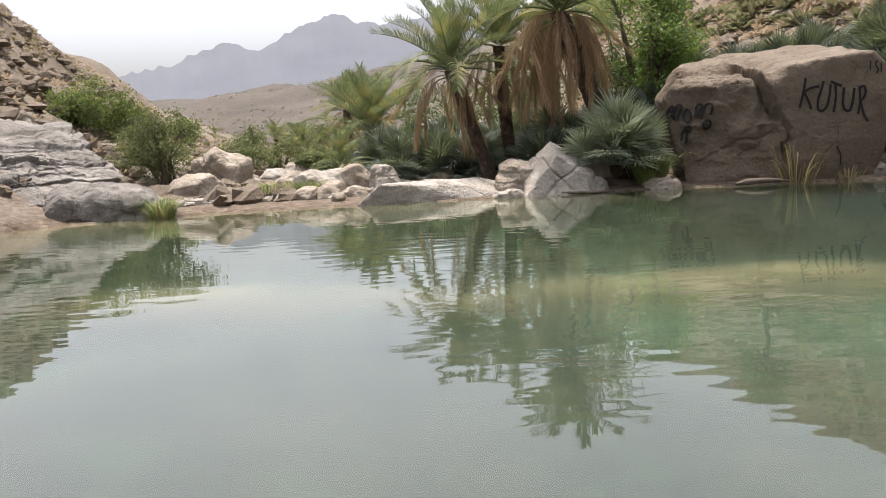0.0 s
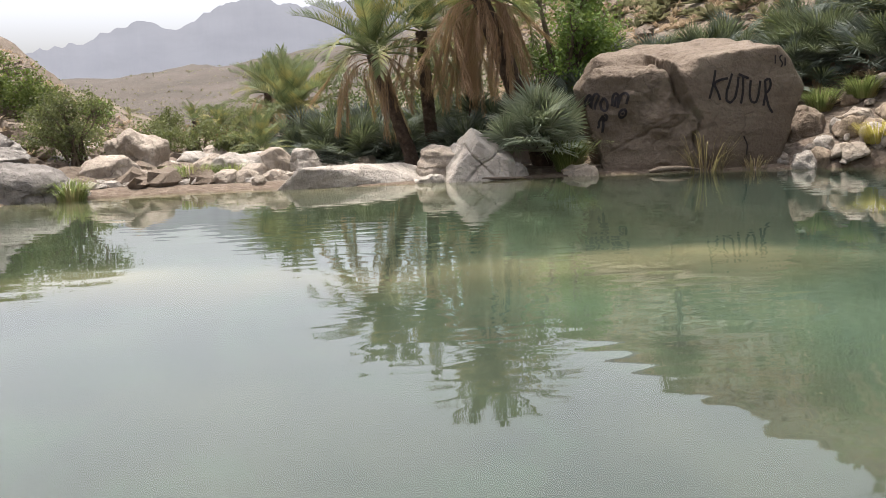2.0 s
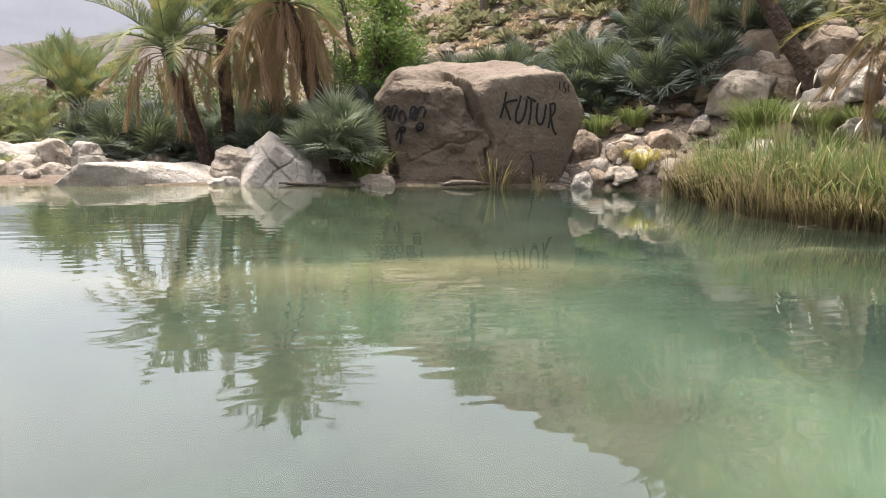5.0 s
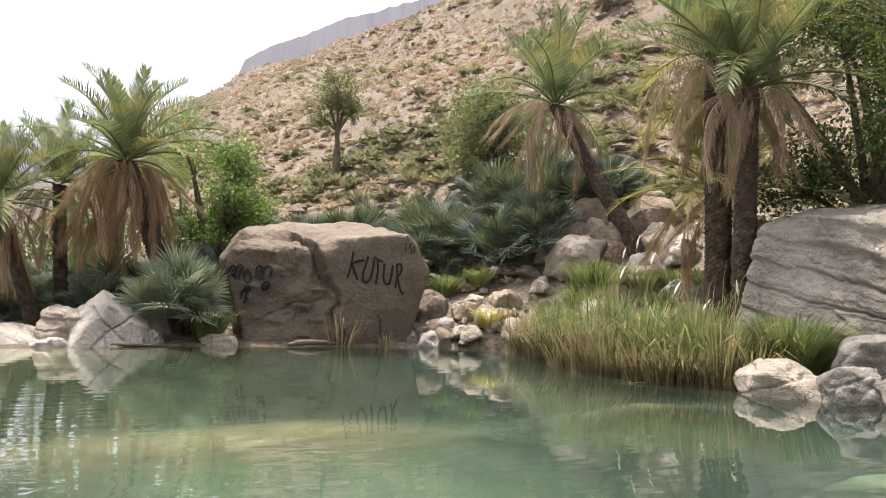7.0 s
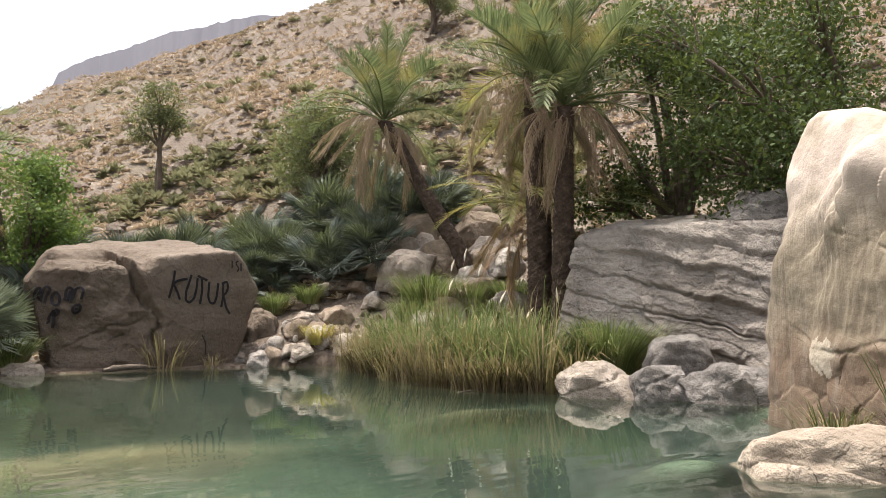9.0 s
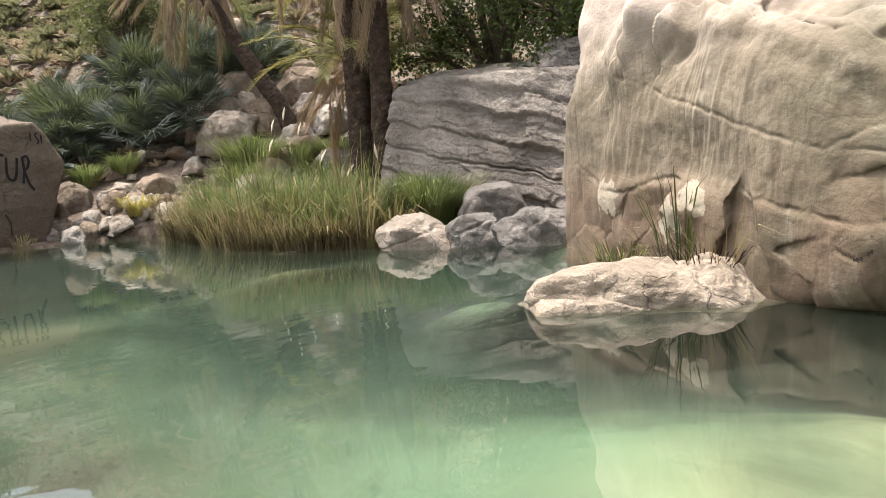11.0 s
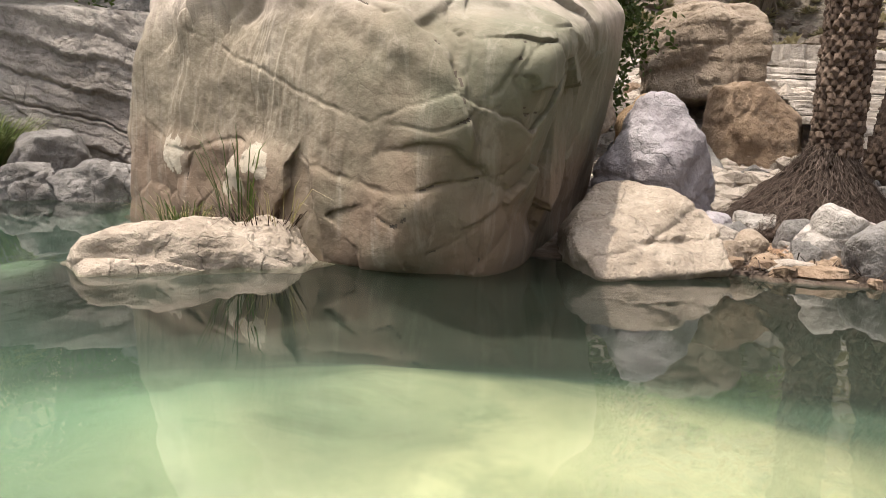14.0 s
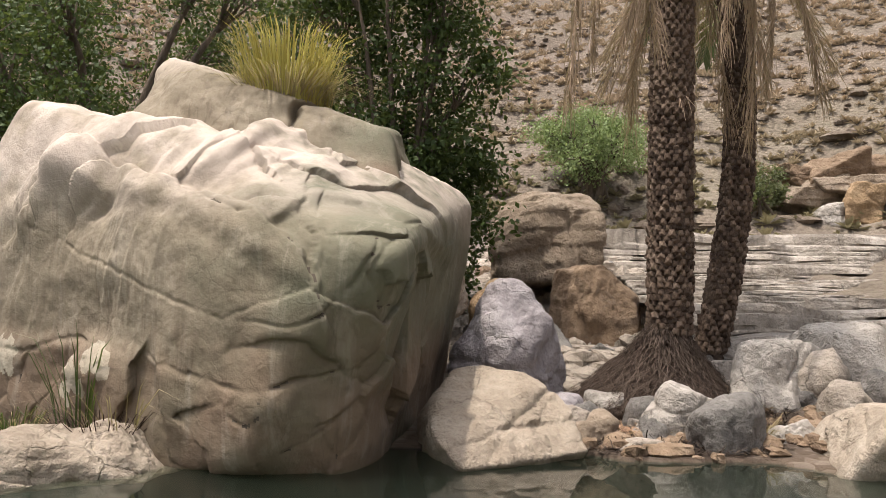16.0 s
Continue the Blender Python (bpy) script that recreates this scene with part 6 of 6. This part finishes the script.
leafy("tree", "dark twiggy shrub with thin foliage", "bush", (-7.9, 22.9, gz(-7.9, 22.9)), 2.6, lobes_in(_rng, 12, 0.95, 0.7, 0.5, 2.0, 0.5), 7000, 0.075, LEAF_GREY, 11, 3, 0.06)
leafy("bush", "grey-green shrub on the wadi edge", "bush", (-9.8, 27.0, gz(-9.8, 27.0)), 1.8, lobes_in(_rng, 8, 0.9, 0.7, 0.3, 1.2, 0.5), 4500, 0.09, LEAF_GREY, 12, 3, 0.05)
for _k, (_x, _y, _h, _m) in enumerate([(-9.0, 36, 1.6, LEAF_GREY), (-7.4, 38, 1.5, LEAF_GREY), (-11.5, 46, 1.8, LEAF_GREY), (-13, 40, 1.4, LEAF_BRIGHT), (-6.5, 47, 2.2, LEAF_GREY), (-9.4, 56, 2.6, LEAF_GREY), (-5.0, 33, 1.0, LEAF_GREY), (-1.8, 33, 2.2, LEAF_TREE), (0.4, 34, 2.8, LEAF_TREE), (-0.6, 38, 3.2, LEAF_TREE), (2.0, 36, 3.2, LEAF_TREE), (4.0, 33, 3.0, LEAF_TREE)]):
    leafy("bush", "grey-green shrub on the wadi bed" if _m is not LEAF_TREE else "dark green shrub behind the palms", "bush", (_x, _y, gz(_x, _y)), _h, lobes_in(_rng, 7, _h * 0.6, _h * 0.5, 0.2 * _h, 0.8 * _h, 0.38 * _h), 3000, 0.13, _m, 30 + _k, 3, 0.06, group="shrubs on the wadi bed")


def grass_mesh(name, n, height, spread, mat, rng, lean=0.5, width=0.011, square=None):
    """Bent blades rising from a tuft, or from a patch of the given half sizes."""
    a = rng.uniform(0, 2 * math.pi, n)
    r = spread * np.sqrt(rng.uniform(0, 1, n)) * 0.35
    root = np.stack([r * np.cos(a), r * np.sin(a), 0 * a], -1)
    if square is not None:
        root = np.stack([rng.uniform(-square[0], square[0], n), rng.uniform(-square[1], square[1], n), 0 * a], -1)
        a = rng.uniform(0, 2 * math.pi, n)
    out = np.stack([np.cos(a), np.sin(a), 0 * a], -1)
    side = np.stack([-np.sin(a), np.cos(a), 0 * a], -1) * (width * rng.uniform(0.6, 1.3, n))[:, None]
    h = (height * rng.uniform(0.45, 1.1, n))[:, None]
    k = (lean * rng.uniform(0.2, 1.3, n))[:, None]
    up = np.array((0, 0, 1.0))
    p1 = root + up * h * 0.45 + out * h * k * 0.22
    p2 = root + up * h * 0.80 + out * h * k * 0.60
    p3 = root + up * h * (1.0 - 0.25 * k) + out * h * k * 1.1
    v = np.stack([root - side, root + side, p1 + side, p1 - side, p2 + side * 0.7, p2 - side * 0.7, p3], 1).reshape(-1, 3)
    b = np.arange(n)[:, None] * 7
    quads = np.vstack([b + (0, 1, 2, 3), b + (3, 2, 4, 5)])
    tris = b + (5, 4, 6)
    return mesh_from(name, v, [tuple(q) for q in quads.tolist()] + [tuple(q) for q in tris.tolist()], mat, False)


def tuft(label, x, y, n, height, spread, mat, seed, lean=0.6, width=0.011, z=None, name="grass_tuft"):
    return thing(name, label, "grass", group="grass tufts", at=(x, y, (gz(x, y) if z is None else z) - 0.03), data=grass_mesh(name, n, height, spread, mat, np.random.default_rng(seed), lean, width))


tuft("golden grass tuft growing on top of the huge boulder", 11.5, 1.3, 950, 1.05, 1.7, GRASS_GOLD, 1, 0.38, 0.008, z=4.05)
tuft("withered brown skirt of the grass on the huge boulder", 11.45, 1.3, 420, 0.5, 1.5, GRASS_DRY, 22, 1.7, 0.008, z=4.05)
tuft("bright green grass clump among rubble", 14.6, 16.9, 900, 1.25, 1.3, GRASS_GREEN, 2, 0.9, 0.013)
for _k, (_x, _y) in enumerate([(15.2, 14.8), (14.5, 13.6), (15.6, 16.2), (13.6, 14.4), (16.2, 15.2), (14.9, 12.9)]):
    tuft("sunlit yellow-green grass clump on the bank slope", _x, _y, 420, 0.8, 1.3, GRASS_GREEN, 50 + _k, 0.95, 0.012)
tuft("bright green grass clump among rubble", 13.9, 16.5, 600, 0.9, 1.1, GRASS_GREEN, 3, 0.9, 0.013)
tuft("green grass clump at the waterline under the fan palm", 5.0, 19.8, 500, 0.9, 0.9, GRASS_GREEN, 4, 0.9, 0.013, z=0.1)
tuft("dry straw grass tuft among stones", 12.0, 18.1, 500, 0.6, 0.8, GRASS_GOLD, 5, 0.9, 0.011)
tuft("dry reed stalks before the painted boulder", 8.1, 18.8, 70, 1.05, 1.2, GRASS_DRY, 6, 0.95, 0.010, z=0.0)
tuft("dry grass tuft before the painted boulder", 9.3, 18.7, 60, 0.45, 0.7, GRASS_DRY, 8, 0.9, 0.009, z=0.0)
tuft("round grey-green grass tuft on the slope", 12.9, 20.2, 500, 0.65, 0.9, GRASS_GREEN, 9, 0.9)
tuft("green grass tuft beside rocks", 12.0, 20.6, 400, 0.7, 0.8, GRASS_GREEN, 10, 0.9)
tuft("thick green grass clump above grey rocks", 12.95, 9.4, 1100, 1.25, 1.5, GRASS_GREEN, 11, 0.9, 0.012)
tuft("green grass at the pool shore", -6.55, 18.45, 300, 0.55, 0.9, GRASS_GREEN, 12, 0.9, z=0.0)
tuft("green grass clump below the twiggy shrub", -7.0, 22.5, 400, 0.6, 1.0, GRASS_GREEN, 13, 0.9)
tuft("green grass strip on the gravel bed", -4.6, 21.3, 500, 0.5, 1.6, GRASS_GREEN, 14, 0.9)
tuft("green grass strip on the gravel bed", -3.6, 22.0, 400, 0.5, 1.4, GRASS_GREEN, 15, 0.9)
tuft("dry grass tuft at the foot of the grey rock", 10.55, -4.35, 60, 0.4, 0.5, GRASS_DRY, 16, 1.0)
tuft("thin dry plant rooted at the boulder's foot", 9.3, 2.5, 260, 0.5, 1.5, ROOT_HAIR, 17, 1.2, 0.006, z=0.1)
tuft("thin green stalks rooted at the boulder's foot", 9.35, 2.75, 30, 1.25, 0.9, LEAF_TREE, 19, 0.45, 0.009, z=0.15)
tuft("dry brown stalks rooted at the boulder's foot", 9.25, 2.3, 60, 0.8, 1.2, GRASS_DRY, 20, 0.9, 0.005, z=0.1)
tuft("green weed at the boulder's foot", 9.95, 3.85, 110, 0.5, 1.3, LEAF_TREE, 18, 1.1, 0.006, z=0.05)
tuft("brown weed at the boulder's foot", 9.85, 3.7, 90, 0.45, 1.2, GRASS_DRY, 21, 1.2, 0.005, z=0.05)
# the reed bank
_rng = np.random.default_rng(41)
for _k in range(30):
    _t = _k / 29
    _x, _y = np.interp(_t, (0, 0.3, 0.55, 0.8, 1), (12.2, 11.35, 10.85, 11.2, 12.2)) + abs(_rng.normal(0, 0.55)), np.interp(_t, (0, 0.3, 0.55, 0.8, 1), (16.6, 14.3, 11.8, 10.2, 9.3)) + _rng.normal(0, 0.35)
    _dry = _rng.random() < 0.55
    _h = _rng.uniform(0.45, 1.25) * (0.7 + 0.5 * math.sin(math.pi * _t))
    tuft("straw-coloured dry reed clump on the bank" if _dry else "green reedy grass clump on the bank", _x, _y, _rng.integers(40, 90), _h, _rng.uniform(0.6, 1.7), GRASS_DRY if _dry else GRASS_GREEN, 300 + _k, _rng.uniform(0.5, 1.6), 0.011, z=max(0.03, gz(_x, _y)), name="reed_clump")
for _k in range(34):
    _x, _y = _rng.uniform(11.2, 13.4), _rng.uniform(9.8, 15.6)
    tuft("tall thin reed stalks rising from the bank", _x, _y, 14, _rng.uniform(1.2, 2.4), 1.0, GRASS_DRY if _k % 2 else GRASS_GREEN, 400 + _k, 0.35, 0.008, z=max(0.03, gz(_x, _y)), name="reed_clump")

for _k in range(26):
    _t = (_k + _rng.uniform(0, 1)) / 26
    _x, _y = np.interp(_t, (0, 0.3, 0.55, 0.8, 1), (12.5, 11.6, 11.1, 11.5, 12.5)) + abs(_rng.normal(0, 0.5)), np.interp(_t, (0, 0.3, 0.55, 0.8, 1), (16.6, 14.3, 11.8, 10.2, 9.3)) + _rng.normal(0, 0.3)
    tuft("tall green reeds mixed with dry blades", _x, _y, 105, _rng.uniform(0.7, 1.0) * (1.0 + 0.8 * math.sin(math.pi * _t) ** 2), _rng.uniform(0.7, 1.4), REED_GREEN, 500 + _k, _rng.uniform(0.3, 0.9), 0.011, z=max(0.03, gz(_x, _y)), name="reed_clump")
for _k in range(30):
    _t = (_k + _rng.uniform(0, 1)) / 30
    _x, _y = np.interp(_t, (0, 0.3, 0.55, 0.8, 1), (12.05, 11.25, 10.7, 10.95, 11.9)) + _rng.normal(0, 0.1), np.interp(_t, (0, 0.3, 0.55, 0.8, 1), (16.6, 14.3, 11.8, 10.2, 9.3)) + _rng.normal(0, 0.1)
    tuft("dark brown matted reed stubble at the waterline", _x, _y, 110, _rng.uniform(0.35, 0.8), 1.3, REED_BROWN if _k % 6 else GRASS_DRY, 600 + _k, 0.7, 0.012, z=0.0, name="reed_clump")
for _k in range(22):
    _t = (_k + _rng.uniform(0, 1)) / 22
    _x, _y = np.interp(_t, (0, 0.3, 0.55, 0.8, 1), (12.0, 11.1, 10.6, 10.85, 11.8)) + _rng.normal(0, 0.12), np.interp(_t, (0, 0.3, 0.55, 0.8, 1), (16.6, 14.3, 11.8, 10.2, 9.3)) + _rng.normal(0, 0.15)
    tuft("ragged straw stems standing at the water's edge", _x, _y, 34, _rng.uniform(0.6, 1.5), 0.8, GRASS_DRY, 700 + _k, _rng.uniform(0.3, 0.8), 0.013, z=0.0, name="reed_clump")
# plumed reeds among them
for _k, (_x, _y, _h, _dx) in enumerate([(12.6, 12.9, 2.1, 0.35), (12.2, 11.9, 1.5, 0.5), (11.9, 10.9, 1.2, 0.6), (13.0, 13.7, 2.5, 0.2), (12.9, 10.4, 1.5, -0.3), (12.3, 13.6, 1.8, 0.4), (13.3, 14.6, 2.3, 0.3)]):
    _reed = thing("plumed_reed", "thin reed stalk with a pale feathery plume", "reed", group="plumed reeds", at=(_x, _y, max(0.0, gz(_x, _y)) - 0.03))
    _p = [Vector((_dx * u * u, 0.25 * _dx * u * u, _h * u)) for u in (0, 0.3, 0.6, 0.85, 1.0)]
    part("stalk", mesh_from("stalk", *tube_arrays(_p, [0.007, 0.006, 0.005, 0.004, 0.003], 5), GRASS_DRY), _reed)
    _d = (_p[4] - _p[3]).normalized()
    _q = [_p[4] - _d * 0.05 + _d * 0.34 * u + Vector((0.04 * u * u, 0, -0.03 * u * u)) for u in (0, 0.2, 0.45, 0.75, 1.0)]
    part("plume", mesh_from("plume", *tube_arrays(_q, [0.004, 0.020, 0.026, 0.015, 0.002], 7), PLUME), _reed, label="pale feathery plume")

# tussocks and stones over the hillsides
_rng = np.random.default_rng(5)


def scatter(n, az0, az1, d0, d1, rng, power=0.6):
    az = np.radians(rng.uniform(az0, az1, n))
    d = d0 + (d1 - d0) * rng.uniform(0, 1, n) ** power
    x, y = HUB.x + d * np.sin(az), HUB.y + d * np.cos(az)
    z = ground_height(x, y)
    keep = shore_distance(x, y) > 1.2
    return x[keep], y[keep], z[keep]


def tussock_field(name, label, x, y, z, size, blades, mat, rng, flat=0.75, wide=0.13):
    """Bursts of bent blades, each from one root."""
    n = len(x)
    s = size * rng.uniform(0.4, 1.0, n) ** 1.5 * 1.5
    a = rng.uniform(0, 2 * math.pi, (n, blades))
    el = rng.uniform(0.08, 1.45, (n, blades))
    d = np.stack([np.cos(a) * np.cos(el), np.sin(a) * np.cos(el), np.sin(el) * flat], -1)
    w = np.stack([-np.sin(a), np.cos(a), 0 * a], -1)
    c = np.stack([x, y, z], -1)[:, None, :] + 0 * d
    ln = (s[:, None] * rng.uniform(0.45, 0.85, (n, blades)))[..., None]
    drop = np.array((0, 0, -0.12))
    v = np.stack([c + d * ln * 0.6 - w * ln * wide, c + d * ln + drop * ln, c + d * ln * 0.6 + w * ln * wide], 2).reshape(n, -1, 3)
    verts = np.concatenate([c[:, :1], v], 1).reshape(-1, 3)
    k = (np.arange(n) * (3 * blades + 1))[:, None]
    j = k + 1 + 3 * np.arange(blades)[None, :]
    faces = np.stack([k + 0 * j, j, j + 1, j + 2], -1).reshape(-1, 4)
    return thing(name, label, "grass", kind="stuff", data=mesh_from(name, verts, faces, mat, False))


_x, _y, _z = scatter(11000, 8, 125, 24, 56, _rng, 0.8)
tussock_field("tussock_grass", "straw-coloured tussocks over the lower hillside", _x, _y, _z, 0.5, 24, TUSSOCK, _rng)
_x, _y, _z = scatter(34000, 6, 125, 54, 122, _rng, 0.9)
tussock_field("tussock_grass", "dry straw-coloured tussocks dotted over the hillside", _x, _y, _z, 0.62, 10, TUSSOCK, _rng, wide=0.14)
_x, _y, _z = scatter(2200, 8, 50, 26, 62, _rng, 0.9)
_k = fbm(np.stack([_x / 9, _y / 9, 0 * _x], -1), 3, 66) > 0.0
tussock_field("low_scrub", "low grey-green scrub on the foot of the hillside", _x[_k], _y[_k], _z[_k], 0.95, 34, SCRUB, _rng, 0.75, 0.12)
_far = scatter(5000, 4, 40, 110, 150, _rng, 0.9)
tussock_field("tussock_grass", "dry tussocks up to the skyline of the hill", *_far, 0.75, 8, TUSSOCK, _rng, wide=0.16)
_x, _y, _z = scatter(700, 8, 125, 60, 114, _rng, 0.9)
tussock_field("low_scrub", "dark low scrub scattered up the hillside", _x, _y, _z, 1.3, 24, SCRUB, _rng, 0.7, 0.12)
_x, _y, _z = scatter(3200, -45, -12, 23, 62, _rng, 0.8)
tussock_field("tussock_grass", "dry tussocks on the bare hillside", _x, _y, _z, 0.45, 14, TUSSOCK, _rng)
_x, _y, _z = scatter(1600, -16, 6, 60, 300, _rng, 1.0)
tussock_field("tussock_grass", "scrub dotted over the far slopes", _x, _y, _z, 1.0, 8, SCRUB, _rng)


def stone_field(name, label, x, y, z, size, rng, mat, ratio=2.2):
    d, f = grid_of(2)
    n = len(x)
    s = size * rng.uniform(0.35, 1.0, n) ** ratio * 2
    v = d[None] * (1 + rng.normal(0, 0.16, (n, len(d), 1))) * s[:, None, None] * rng.uniform(0.6, 1.3, (n, 1, 3)) * (1, 1, 0.65)
    v = v + np.stack([x, y, z + s * 0.12], -1)[:, None, :]
    ff = (f[None] + (np.arange(n) * len(d))[:, None, None]).reshape(-1, 4)
    return thing(name, label, "stones", kind="stuff", data=mesh_from(name, v.reshape(-1, 3), ff, mat, False))


_x, _y, _z = scatter(1500, 15, 120, 21, 70, _rng, 1.2)
stone_field("hillside_stones", "loose tan stones strewn over the slope", _x, _y, _z, 0.2, _rng, ROCK_TAN)
_x, _y, _z = scatter(9000, 8, 125, 30, 114, _rng, 0.8)
_k = ridged(np.stack([_x / 16, _y / 16, _z / 3], -1), 3, 68) > 1.2
stone_field("hillside_stones", "dark weathered rock bands breaking out of the hillside", _x[_k], _y[_k], _z[_k], 0.3, _rng, ROCK_TAN, 1.8)
_x, _y, _z = scatter(2200, -45, -12, 21, 55, _rng, 1.0)
stone_field("hillside_stones", "loose brown stones on the stony slope", _x, _y, _z, 0.26, _rng, ROCK_TAN)
_x, _y, _z = scatter(5000, -20, 2, 20.3, 45, _rng, 1.3)
stone_field("wadi_gravel", "pale cobbles and gravel on the wadi bed", _x, _y, _z, 0.10, _rng, ROCK_WHITE)

# pebbles and dark litter on the shore below the palms
_x, _y = _rng.uniform(9.7, 14.5, 800), _rng.uniform(-8.5, -0.8, 800)
_keep = shore_distance(_x, _y) > -0.15
_x, _y = _x[_keep], _y[_keep]
stone_field("shore_pebbles", "pale pebbles lying in dark litter on the shore", _x, _y, ground_height(_x, _y), 0.09, _rng, ROCK_BROWN, 3.0)
_x, _y = _rng.uniform(12.6, 24, 5000), _rng.uniform(-4.8, 0.5, 5000)
stone_field("gully_stones", "broken stones filling the gully", _x, _y, ground_height(_x, _y), 0.16, _rng, ROCK_PALE, 2.4)
_n = 7000
_cx, _cy = _rng.uniform(9.8, 13.6, _n), _rng.uniform(-5.2, -1.2, _n)
_keep = (shore_distance(_cx, _cy) > 0.0) & (vnoise(np.stack([_cx / 0.6, _cy / 0.6, 0 * _cx], -1), 7) > -0.25)
_cx, _cy = _cx[_keep], _cy[_keep]
_n = len(_cx)
_th = _rng.uniform(0, 2 * math.pi, _n)
_dv = np.stack([np.cos(_th), np.sin(_th), _rng.normal(0, 0.35, _n)], -1) * _rng.uniform(0.03, 0.16, _n)[:, None]
_wv = np.stack([-np.sin(_th), np.cos(_th), 0 * _th], -1) * 0.006
_c = np.stack([_cx, _cy, ground_height(_cx, _cy) + 0.03], -1)
_v = np.stack([_c - _dv - _wv, _c - _dv + _wv, _c + _dv + _wv, _c + _dv - _wv], 1).reshape(-1, 3)
thing("root_litter", "dark brown rootlets and litter on the shore", "litter", kind="stuff", data=mesh_from("root_litter", _v, np.arange(4 * _n).reshape(-1, 4), ROOT_HAIR, False))
